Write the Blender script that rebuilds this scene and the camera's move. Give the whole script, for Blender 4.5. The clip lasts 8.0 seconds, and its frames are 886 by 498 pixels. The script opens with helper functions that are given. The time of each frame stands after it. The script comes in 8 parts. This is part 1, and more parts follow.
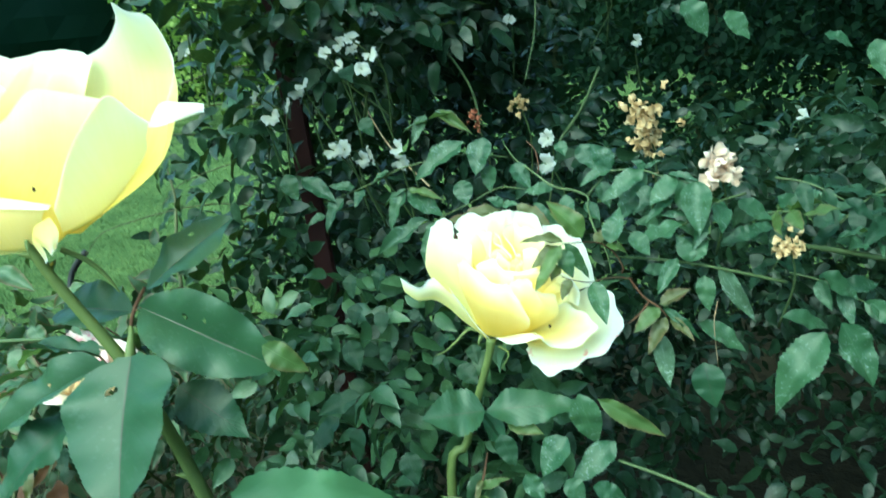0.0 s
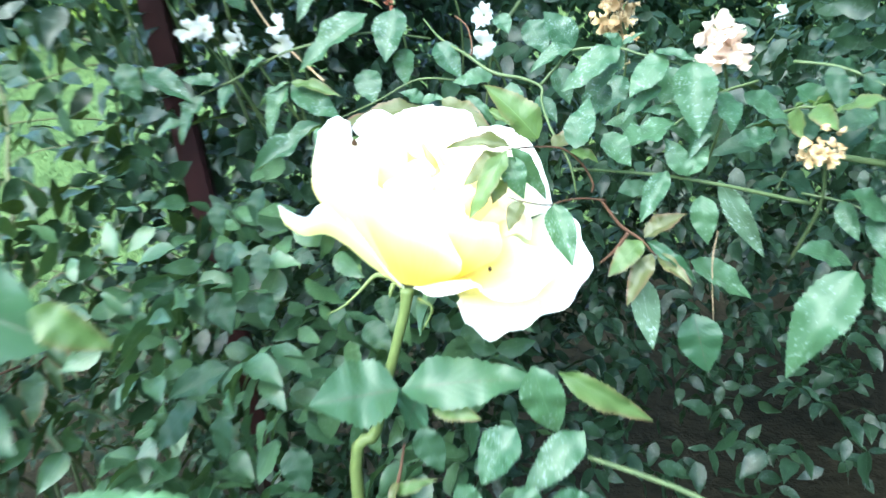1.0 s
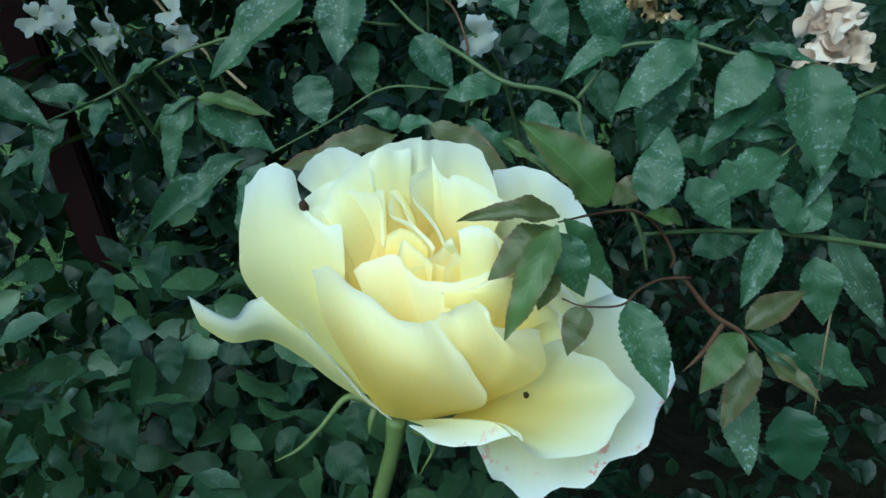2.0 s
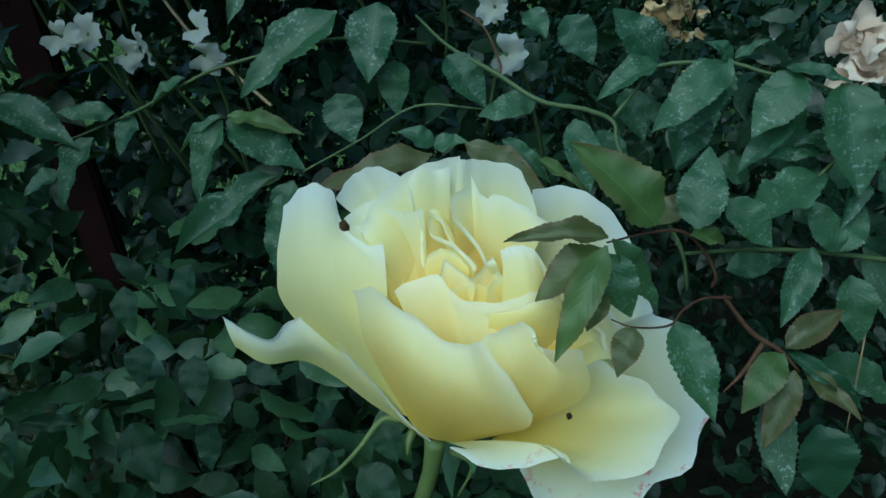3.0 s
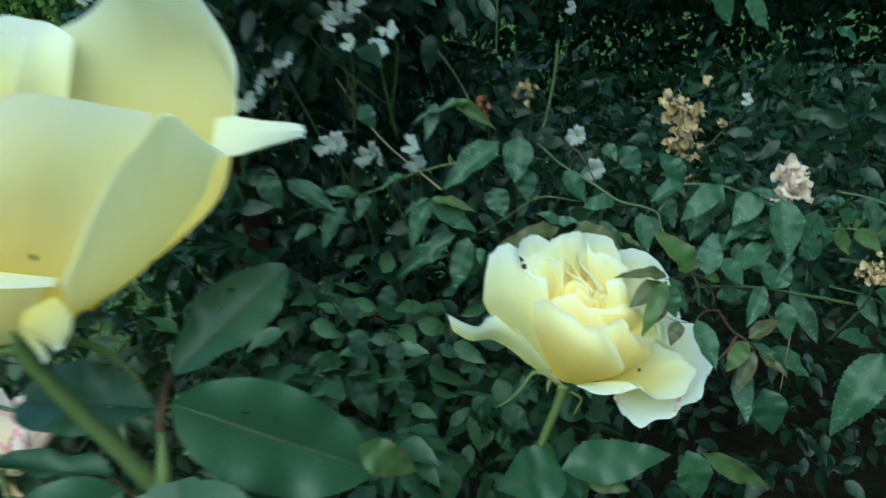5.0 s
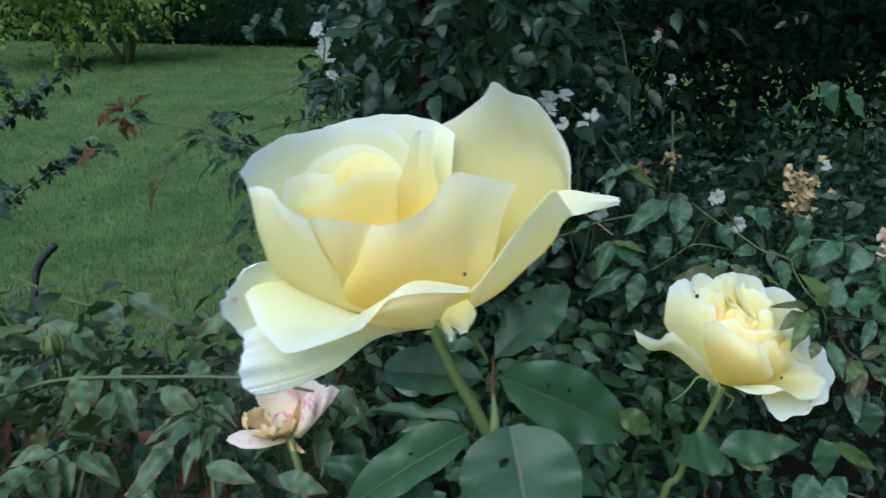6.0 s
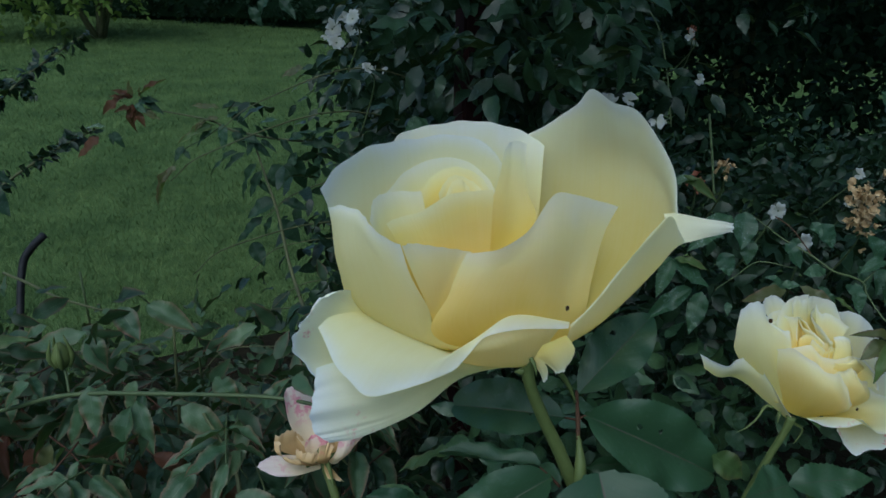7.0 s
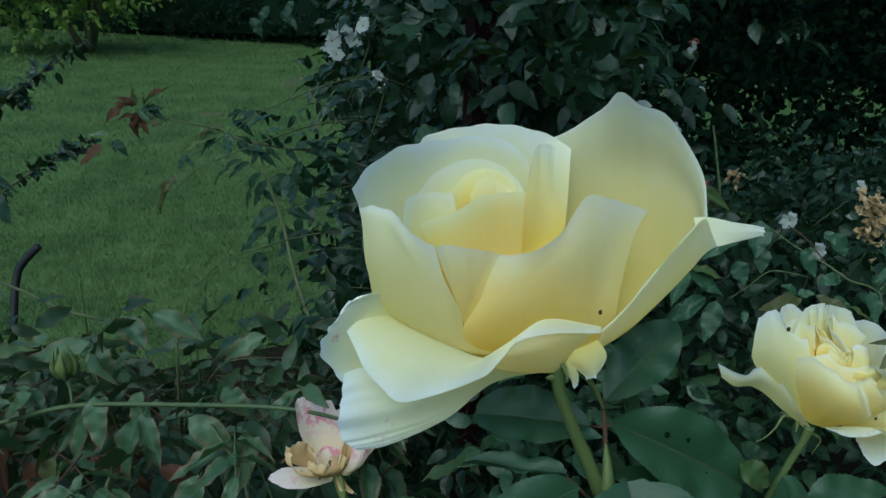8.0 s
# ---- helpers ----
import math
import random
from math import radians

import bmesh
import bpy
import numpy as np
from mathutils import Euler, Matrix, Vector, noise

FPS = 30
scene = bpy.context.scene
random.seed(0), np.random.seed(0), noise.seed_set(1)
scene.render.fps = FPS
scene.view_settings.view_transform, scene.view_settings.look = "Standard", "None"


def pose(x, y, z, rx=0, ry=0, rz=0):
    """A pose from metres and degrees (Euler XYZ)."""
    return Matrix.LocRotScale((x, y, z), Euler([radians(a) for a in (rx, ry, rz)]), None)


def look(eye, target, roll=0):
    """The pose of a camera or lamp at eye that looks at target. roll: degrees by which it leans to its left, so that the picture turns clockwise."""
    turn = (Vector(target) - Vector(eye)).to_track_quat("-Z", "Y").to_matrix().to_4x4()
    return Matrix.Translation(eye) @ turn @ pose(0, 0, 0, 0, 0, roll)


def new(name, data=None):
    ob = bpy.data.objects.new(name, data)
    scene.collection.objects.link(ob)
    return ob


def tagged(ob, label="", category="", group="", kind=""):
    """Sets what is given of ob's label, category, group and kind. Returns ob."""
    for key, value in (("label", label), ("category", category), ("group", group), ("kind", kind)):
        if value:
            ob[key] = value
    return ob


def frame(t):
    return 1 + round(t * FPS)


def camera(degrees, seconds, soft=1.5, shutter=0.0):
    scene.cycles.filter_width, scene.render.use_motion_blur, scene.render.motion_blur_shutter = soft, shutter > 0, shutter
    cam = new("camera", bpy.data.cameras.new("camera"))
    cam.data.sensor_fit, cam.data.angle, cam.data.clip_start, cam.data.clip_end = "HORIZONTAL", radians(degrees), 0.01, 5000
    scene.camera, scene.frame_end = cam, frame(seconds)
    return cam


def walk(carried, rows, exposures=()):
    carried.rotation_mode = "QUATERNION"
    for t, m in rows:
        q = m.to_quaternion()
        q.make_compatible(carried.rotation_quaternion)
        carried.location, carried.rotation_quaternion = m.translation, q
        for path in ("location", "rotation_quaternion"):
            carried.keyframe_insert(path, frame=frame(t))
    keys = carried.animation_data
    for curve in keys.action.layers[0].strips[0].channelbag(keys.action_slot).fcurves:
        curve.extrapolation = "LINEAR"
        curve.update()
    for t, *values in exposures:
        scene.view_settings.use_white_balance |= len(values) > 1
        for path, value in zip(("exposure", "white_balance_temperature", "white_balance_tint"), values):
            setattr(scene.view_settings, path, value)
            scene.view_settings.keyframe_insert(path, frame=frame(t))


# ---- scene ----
cam = camera(62.0, 8.0, soft=1.5, shutter=0.4)
PATH = [
    (0, (0.2565, -0.1600, 0.9308), (0.0069, 0.7594, 0.6268), -8.16),
    (0.5, (0.2554, -0.1408, 0.9063), (0.0402, 0.7745, 0.5660), -7.94),
    (1, (0.2395, -0.0540, 0.8838), (0.0781, 0.8522, 0.4929), -7.03),
    (1.5, (0.2219, 0.0417, 0.8827), (0.1213, 0.9236, 0.4223), -7.74),
    (3, (0.1977, 0.0469, 0.8858), (0.1426, 0.9417, 0.4428), -7.09),
    (3.5, (0.1966, 0.0468, 0.8851), (0.1434, 0.9406, 0.4398), -6.99),
    (4, (0.1985, 0.0480, 0.8837), (0.1579, 0.9371, 0.4278), -6.64),
    (4.5, (0.1794, -0.0162, 0.9130), (0.1655, 0.8828, 0.4751), -5.59),
    (5, (0.1264, -0.0895, 0.9575), (0.1405, 0.8246, 0.5523), -3.29),
    (5.2, (0.1049, -0.1202, 0.9743), (0.1171, 0.8011, 0.5855), -3.36),
    (6.3, (-0.0016, -0.1988, 1.0075), (-0.0069, 0.7325, 0.6434), -0.38),
    (6.5, (-0.0090, -0.1890, 1.0080), (-0.0090, 0.7414, 0.6415), 0.00),
    (7, (-0.0277, -0.1534, 1.0069), (0.0041, 0.7701, 0.6244), 0.96),
    (7.5, (-0.0372, -0.1481, 1.0073), (0.0019, 0.7764, 0.6280), 1.13),
    (8, (-0.0428, -0.1499, 1.0002), (0.0056, 0.7811, 0.6383), 1.45),
]
walk(cam, [(t, look(eye, target, roll)) for t, eye, target, roll in PATH], exposures=[(0, 1.65, 5450, -34), (0.6, 2.4, 5150, -14), (1.0, 2.75, 5450, -5), (1.3, 2.0, 5250, -5), (1.7, 0.9, 5000, -17), (2.8, 0, 4850, -24), (3.5, -0.2, 4800, -24), (4.5, 0.13, 4850, -31), (5.2, 0.5, 5200, -22), (6.3, 0.45, 5300, -1), (7.0, -0.45, 5250, -4), (7.5, -0.68, 5300, -9), (8.0, -0.20, 5150, -14)])

# world: soft light of an overcast evening
world = bpy.data.worlds.new("sky")
scene.world = world
world.use_nodes = True
wn, wl = world.node_tree.nodes, world.node_tree.links
sky = wn.new("ShaderNodeTexSky")
sky.sky_type = "NISHITA"
sky.sun_disc = False
sky.sun_elevation = radians(56)
sky.sun_rotation = radians(-157)
sky.air_density, sky.dust_density = 1.0, 3.0
wn["Background"].inputs["Strength"].default_value = 0.21
wl.new(sky.outputs[0], wn["Background"].inputs["Color"])
sun_data = bpy.data.lights.new("sun", "SUN")
sun_data.energy, sun_data.angle, sun_data.color = 1.05, radians(60), (1.0, 0.97, 0.92)
sun = new("sun", sun_data)
sun.matrix_world = look((-1.6, -2.8, 5.0), (0, 0.2, 0.8))

# ---- materials ----
def material(name):
    m = bpy.data.materials.new(name)
    m.use_nodes = True
    n, l = m.node_tree.nodes, m.node_tree.links
    return m, n, l, n["Principled BSDF"]


def ramp(n, l, src, stops):
    r = n.new("ShaderNodeValToRGB")
    while len(r.color_ramp.elements) < len(stops):
        r.color_ramp.elements.new(0.5)
    for e, (p, c) in zip(r.color_ramp.elements, stops):
        e.position, e.color = p, (*c, 1)
    l.new(src, r.inputs[0])
    return r.outputs[0]


def mix(n, l, fac, a, b, mode="MIX"):
    m = n.new("ShaderNodeMix")
    m.data_type, m.blend_type = "RGBA", mode
    for value, socket in ((fac, m.inputs[0]), (a, m.inputs[6]), (b, m.inputs[7])):
        if isinstance(value, (int, float)):
            socket.default_value = value
        elif isinstance(value, tuple):
            socket.default_value = (*value, 1)
        else:
            l.new(value, socket)
    return m.outputs[2]


def math_node(n, l, op, a, b=0.5, clamp=False):
    m = n.new("ShaderNodeMath")
    m.operation, m.use_clamp = op, clamp
    for value, socket in ((a, m.inputs[0]), (b, m.inputs[1])):
        if isinstance(value, (int, float)):
            socket.default_value = value
        else:
            l.new(value, socket)
    return m.outputs[0]


def noise_tex(n, l, vec, scale, detail=3.0, rough=0.55):
    t = n.new("ShaderNodeTexNoise")
    t.inputs["Scale"].default_value, t.inputs["Detail"].default_value = scale, detail
    t.inputs["Roughness"].default_value = rough
    l.new(vec, t.inputs["Vector"])
    return t.outputs["Fac"]


def bump(n, l, height, strength, dist, bsdf):
    b = n.new("ShaderNodeBump")
    b.inputs["Strength"].default_value, b.inputs["Distance"].default_value = strength, dist
    l.new(height, b.inputs["Height"])
    l.new(b.outputs[0], bsdf.inputs["Normal"])
    return b.outputs[0]


def see_through(m, n, l, bsdf, colour, share, normal=None):
    """Adds the light that shines through a thin leaf or petal."""
    t = n.new("ShaderNodeBsdfTranslucent")
    s = n.new("ShaderNodeMixShader")
    s.inputs[0].default_value = share
    l.new(colour, t.inputs["Color"])
    if normal:
        l.new(normal, t.inputs["Normal"])
    l.new(bsdf.outputs[0], s.inputs[1])
    l.new(t.outputs[0], s.inputs[2])
    l.new(s.outputs[0], n["Material Output"].inputs["Surface"])


SPOT_SCALE = {True: 24.0, False: 480.0}  # leaves of their own are one unit long


def leaf_material(name, dark, light, vein, gloss=0.50, share=0.22, spots=0.0, edge=None, single=True, wild=1.0, shine=0.28):
    """A leaf: UV x across the blade from 0 to 1 with the midrib at 0.5, y from stalk to tip."""
    m, n, l, bsdf = material(name)
    uv = n.new("ShaderNodeUVMap")
    uv.uv_map = "blade"
    co = n.new("ShaderNodeTexCoord").outputs["Object"]
    sep = n.new("ShaderNodeSeparateXYZ")
    l.new(uv.outputs[0], sep.inputs[0])
    if single:
        rnd = n.new("ShaderNodeObjectInfo").outputs["Random"]
    else:
        rnd = n.new("ShaderNodeNewGeometry").outputs["Random Per Island"]
    base = ramp(n, l, rnd, [(0.0, dark), (0.55, tuple((a + b) / 2 for a, b in zip(dark, light))), (1.0, light)])
    cloud = noise_tex(n, l, co, 2.2 if single else 90, 4)
    base = mix(n, l, 0.35 * wild, base, ramp(n, l, cloud, [(0.3, tuple(c * 0.55 for c in dark)), (0.7, light)]))
    # midrib and side veins
    off = math_node(n, l, "ABSOLUTE", math_node(n, l, "SUBTRACT", sep.outputs[0], 0.5))
    rib = math_node(n, l, "LESS_THAN", off, 0.009)
    slant = math_node(n, l, "SUBTRACT", sep.outputs[1], math_node(n, l, "MULTIPLY", off, 0.55))
    wave = math_node(n, l, "ABSOLUTE", math_node(n, l, "SINE", math_node(n, l, "MULTIPLY", slant, 34.0)))
    side = math_node(n, l, "LESS_THAN", wave, 0.10)
    lines = math_node(n, l, "MAXIMUM", math_node(n, l, "MULTIPLY", rib, 0.8), math_node(n, l, "MULTIPLY", side, 0.13))
    base = mix(n, l, lines, base, vein)
    if edge:
        rim = math_node(n, l, "MULTIPLY", math_node(n, l, "SUBTRACT", off, 0.30), 4.0, True)
        patch = noise_tex(n, l, co, 1.6 if single else 60, 2)
        base = mix(n, l, math_node(n, l, "MULTIPLY", rim, math_node(n, l, "MULTIPLY", patch, math_node(n, l, "MULTIPLY", sep.outputs[1], 2.0))), base, edge)
    rough = gloss
    if spots:
        fleck = noise_tex(n, l, co, SPOT_SCALE[single], 3, 0.7)
        zone = noise_tex(n, l, co, 2.6 if single else 120, 2)
        f = math_node(n, l, "MULTIPLY", math_node(n, l, "SUBTRACT", math_node(n, l, "ADD", fleck, math_node(n, l, "MULTIPLY", zone, 0.5)), 0.84), 11.0, True)
        base = mix(n, l, math_node(n, l, "MULTIPLY", f, spots), base, (0.34, 0.41, 0.37))
    l.new(base, bsdf.inputs["Base Color"])
    r = math_node(n, l, "ADD", math_node(n, l, "MULTIPLY", cloud, 0.25), rough - 0.12)
    l.new(r, bsdf.inputs["Roughness"])
    bsdf.inputs["Specular IOR Level"].default_value = shine
    h = math_node(n, l, "ADD", math_node(n, l, "MULTIPLY", math_node(n, l, "SUBTRACT", 1.0, lines), 0.6), math_node(n, l, "MULTIPLY", wave, 0.18))
    h = math_node(n, l, "ADD", h, math_node(n, l, "MULTIPLY", noise_tex(n, l, co, 9.0 if single else 380, 3), 1.3))
    nb = bump(n, l, h, 0.30, 0.0005 if single else 0.0004, bsdf)
    glow = mix(n, l, 0.6, base, (0.22, 0.36, 0.05))
    see_through(m, n, l, bsdf, glow, share, nb)
    return m


LEAF = leaf_material("rose_leaf", (0.020, 0.058, 0.028), (0.052, 0.104, 0.048), (0.07, 0.125, 0.06), gloss=0.42, spots=0.42, shine=0.34)
LEAF_BIG = leaf_material("broad_rose_leaf", (0.022, 0.058, 0.029), (0.038, 0.080, 0.037), (0.060, 0.048, 0.036), gloss=0.38, share=0.12, spots=0.05, shine=0.27)
LEAF_FRESH = leaf_material("fresh_leaf", (0.10, 0.20, 0.10), (0.12, 0.23, 0.115), (0.10, 0.2, 0.09), gloss=0.45, share=0.35)
LEAF_YOUNG = leaf_material("young_leaf", (0.070, 0.115, 0.038), (0.105, 0.160, 0.052), (0.14, 0.22, 0.08), gloss=0.34, share=0.35, edge=(0.15, 0.06, 0.045))
LEAF_BRONZE = leaf_material("bronze_leaf", (0.065, 0.070, 0.028), (0.095, 0.105, 0.04), (0.11, 0.12, 0.06), gloss=0.34, share=0.25, edge=(0.16, 0.05, 0.05))
LEAF_TINGED = leaf_material("red_edged_leaf", (0.028, 0.072, 0.032), (0.110, 0.168, 0.082), (0.12, 0.18, 0.09), edge=(0.26, 0.07, 0.06), spots=0.12, gloss=0.36, shine=0.30)
# pale with mildew; one leaf over the lawn wears it as a painted glint
LEAF_MILDEW_GLINT = leaf_material("mildewed_glint_leaf", (0.07, 0.12, 0.07), (0.12, 0.17, 0.11), (0.16, 0.21, 0.16), gloss=0.55, spots=0.95, shine=0.2)
# rose_leaf darkened: shade on low and backlit leaves is put into the colour
LEAF_SHADED = leaf_material("shaded_leaf", (0.010, 0.028, 0.015), (0.030, 0.060, 0.030), (0.04, 0.07, 0.04), gloss=0.42, share=0.10, spots=0.08, shine=0.17)
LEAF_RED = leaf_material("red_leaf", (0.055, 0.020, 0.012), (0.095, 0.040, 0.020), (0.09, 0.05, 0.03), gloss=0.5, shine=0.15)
# darker copy of rose_leaf: shade inside the climber is put into its colour
FOLIAGE = leaf_material("shaded_shrub_foliage", (0.004, 0.012, 0.006), (0.020, 0.042, 0.019), (0.025, 0.05, 0.023), spots=0.07, single=False, gloss=0.34, shine=0.24, share=0.06)
FOLIAGE_LIGHT = leaf_material("fresh_foliage", (0.022, 0.056, 0.026), (0.070, 0.125, 0.052), (0.08, 0.14, 0.055), spots=0.10, single=False, share=0.10, gloss=0.36, shine=0.40)
# darker than red_edged_leaf: shade in the low bush's gaps put into the colour
FOLIAGE_TINGED = leaf_material("tinged_shaded_foliage", (0.005, 0.016, 0.007), (0.055, 0.100, 0.048), (0.07, 0.11, 0.05), single=False, edge=(0.14, 0.045, 0.04), share=0.12)
FOLIAGE_FAR = leaf_material("far_foliage", (0.09, 0.16, 0.03), (0.24, 0.32, 0.06), (0.3, 0.36, 0.1), single=False, share=0.35)
# near-black: the deep shade under the trees is put into this green
FOLIAGE_DARK = leaf_material("shaded_hedge_foliage", (0.004, 0.011, 0.006), (0.011, 0.026, 0.012), (0.015, 0.032, 0.014), gloss=0.6, single=False, share=0.06, shine=0.06)


def petal_material(name, deep, pale, rim, share=0.42, pink=0.0, tone=0.0, flecks=0.58, zones=0.50, blush=(0.75, 0.16, 0.18)):
    """A petal: UV x across, y from the base to the rim."""
    m, n, l, bsdf = material(name)
    uv = n.new("ShaderNodeUVMap")
    uv.uv_map = "blade"
    co = n.new("ShaderNodeTexCoord").outputs["Object"]
    sep = n.new("ShaderNodeSeparateXYZ")
    l.new(uv.outputs[0], sep.inputs[0])
    soft = noise_tex(n, l, co, 45, 2)
    v = math_node(n, l, "ADD", sep.outputs[1], math_node(n, l, "MULTIPLY", math_node(n, l, "SUBTRACT", soft, 0.5), 0.30))
    v = math_node(n, l, "ADD", v, tone)
    col = ramp(n, l, v, [(0.10, deep), (0.46, tuple(0.55 * a + 0.45 * b for a, b in zip(deep, pale))), (0.78, pale), (1.0, rim)])
    comb = n.new("ShaderNodeMapping")
    comb.inputs["Scale"].default_value = (60, 2.5, 1)
    l.new(uv.outputs[0], comb.inputs["Vector"])
    streak = noise_tex(n, l, comb.outputs[0], 1.0, 3)
    col = mix(n, l, 0.08, col, ramp(n, l, streak, [(0.35, tuple(c * 0.86 for c in pale)), (0.65, rim)]))
    if pink:
        fleck = noise_tex(n, l, co, 190, 4, 0.7)
        zone = noise_tex(n, l, co, 38, 1)
        f = math_node(n, l, "MULTIPLY", math_node(n, l, "SUBTRACT", fleck, flecks), 12.0, True)
        z = math_node(n, l, "MULTIPLY", math_node(n, l, "SUBTRACT", zone, zones), 7.0, True)
        edge = math_node(n, l, "MULTIPLY", math_node(n, l, "SUBTRACT", sep.outputs[1], 0.45), 4.0, True)
        f = math_node(n, l, "MULTIPLY", math_node(n, l, "MULTIPLY", f, z), edge)
        col = mix(n, l, math_node(n, l, "MULTIPLY", f, pink), col, blush)
    l.new(col, bsdf.inputs["Base Color"])
    bsdf.inputs["Roughness"].default_value = 0.6
    bsdf.inputs["Specular IOR Level"].default_value = 0.2
    h = math_node(n, l, "ADD", math_node(n, l, "MULTIPLY", streak, 0.25), math_node(n, l, "MULTIPLY", soft, 1.6))
    nb = bump(n, l, h, 0.35, 0.0007, bsdf)
    see_through(m, n, l, bsdf, col, share, nb)
    return m


PETAL = petal_material("yellow_petal", (0.95, 0.72, 0.11), (0.96, 0.92, 0.55), (0.96, 0.95, 0.83), share=0.58)
PETAL_HEART = petal_material("heart_petal", (0.95, 0.70, 0.12), (0.95, 0.84, 0.34), (0.95, 0.92, 0.62), share=0.55)
PETAL_PALE = petal_material("pale_outer_petal", (0.94, 0.86, 0.30), (0.94, 0.93, 0.72), (0.94, 0.96, 0.96), share=0.55, pink=0.8, flecks=0.58, zones=0.50)
PETAL_CREAM = petal_material("cream_outer_petal", (0.95, 0.83, 0.25), (0.95, 0.92, 0.60), (0.95, 0.96, 0.91), share=0.55)
PETAL_TIP = petal_material("curled_petal_tip", (0.94, 0.90, 0.58), (0.94, 0.93, 0.78), (0.94, 0.95, 0.92), share=0.5, pink=0.7, flecks=0.60, blush=(0.72, 0.36, 0.16))
PETAL_WHITE = petal_material("white_petal", (0.40, 0.41, 0.34), (0.42, 0.44, 0.43), (0.45, 0.47, 0.48))
PETAL_BLUSH = petal_material("faded_blush_petal", (0.66, 0.49, 0.36), (0.73, 0.59, 0.48), (0.75, 0.65, 0.56))
PETAL_TAN = petal_material("tan_dry_petal", (0.40, 0.24, 0.09), (0.60, 0.41, 0.19), (0.70, 0.52, 0.30), share=0.3, pink=0.5)
PETAL_FLECKED = petal_material("flecked_petal", (0.86, 0.70, 0.40), (0.88, 0.74, 0.66), (0.88, 0.72, 0.70), pink=0.75, flecks=0.49, zones=0.40, blush=(0.72, 0.18, 0.32))
PETAL_DRY = petal_material("dry_petal", (0.34, 0.22, 0.10), (0.52, 0.38, 0.20), (0.62, 0.49, 0.30), share=0.25)


def plain(name, a, b, scale, rough=0.6, relief=0.0, dist=0.001, detail=4, share=0.0):
    m, n, l, bsdf = material(name)
    co = n.new("ShaderNodeTexCoord").outputs["Object"]
    f = noise_tex(n, l, co, scale, detail)
    big = noise_tex(n, l, co, scale * 0.17, 2)
    c = ramp(n, l, f, [(0.3, a), (0.7, b)])
    c = mix(n, l, 0.4, c, ramp(n, l, big, [(0.35, a), (0.65, b)]))
    l.new(c, bsdf.inputs["Base Color"])
    bsdf.inputs["Roughness"].default_value = rough
    bsdf.inputs["Specular IOR Level"].default_value = 0.5 * (1 - rough)
    if relief:
        bump(n, l, f, relief, dist, bsdf)
    if share:
        see_through(m, n, l, bsdf, c, share)
    return m


STEM = plain("green_stem", (0.085, 0.115, 0.034), (0.13, 0.16, 0.052), 160, 0.5, 0.2)
STEM_DARK = plain("woody_stem", (0.05, 0.055, 0.03), (0.11, 0.12, 0.05), 140, 0.6, 0.4)
STEM_CANE = plain("green_cane", (0.05, 0.075, 0.03), (0.085, 0.11, 0.045), 150, 0.5, 0.3)
STEM_RED = plain("red_stem", (0.055, 0.026, 0.016), (0.090, 0.052, 0.032), 150, 0.8, 0.2)
STEM_DRY = plain("dry_stem", (0.22, 0.15, 0.09), (0.36, 0.26, 0.16), 150, 0.7, 0.3)
SOIL = plain("soil", (0.008, 0.008, 0.005), (0.020, 0.017, 0.010), 30, 0.95, 0.8, 0.02)
TURF = plain("turf", (0.036, 0.064, 0.022), (0.100, 0.150, 0.050), 18, 0.95, 0.0, 0.006, 8)
GRASS = plain("grass_blades", (0.056, 0.098, 0.032), (0.185, 0.250, 0.090), 18, 0.7, share=0.3)
POST = plain("stained_timber", (0.012, 0.004, 0.005), (0.026, 0.008, 0.008), 60, 0.7, 0.5)
DARKSPOT = plain("dark_mark", (0.02, 0.012, 0.008), (0.07, 0.04, 0.02), 400, 0.8)
HOSE = plain("black_rubber", (0.012, 0.012, 0.013), (0.03, 0.03, 0.032), 200, 0.5)
PETAL_RUST = petal_material("rust_dry_petal", (0.16, 0.05, 0.03), (0.24, 0.09, 0.05), (0.30, 0.15, 0.09), share=0.15)

# ---- builders ----
def mesh_object(name, verts, faces, uvs, mat, parent=None, label=""):
    me = bpy.data.meshes.new(name)
    me.from_pydata([tuple(v) for v in verts], [], faces)
    if uvs is not None:
        layer = me.uv_layers.new(name="blade")
        loops = np.empty(len(me.loops), dtype=np.int32)
        me.loops.foreach_get("vertex_index", loops)
        layer.data.foreach_set("uv", np.asarray(uvs, dtype=np.float32)[loops].ravel())
    me.polygons.foreach_set("use_smooth", np.ones(len(me.polygons), dtype=bool))
    me.materials.append(mat)
    ob = new(name, me)
    if parent:
        ob.parent = parent
        ob.matrix_parent_inverse = parent.matrix_world.inverted()
    if label:
        tagged(ob, label)
    return ob


def thing(name, place, label, category, group="", kind=""):
    ob = new(name)
    ob.empty_display_size = 0.02
    ob.matrix_world = pose(*place)
    bpy.context.view_layer.update()
    return tagged(ob, label, category, group, kind)


def part(name, bm, mat, parent, label=""):
    me = bpy.data.meshes.new(name)
    bm.to_mesh(me)
    bm.free()
    me.materials.append(mat)
    ob = new(name, me)
    ob.parent = parent
    ob.matrix_parent_inverse = parent.matrix_world.inverted()
    return tagged(ob, label) if label else ob


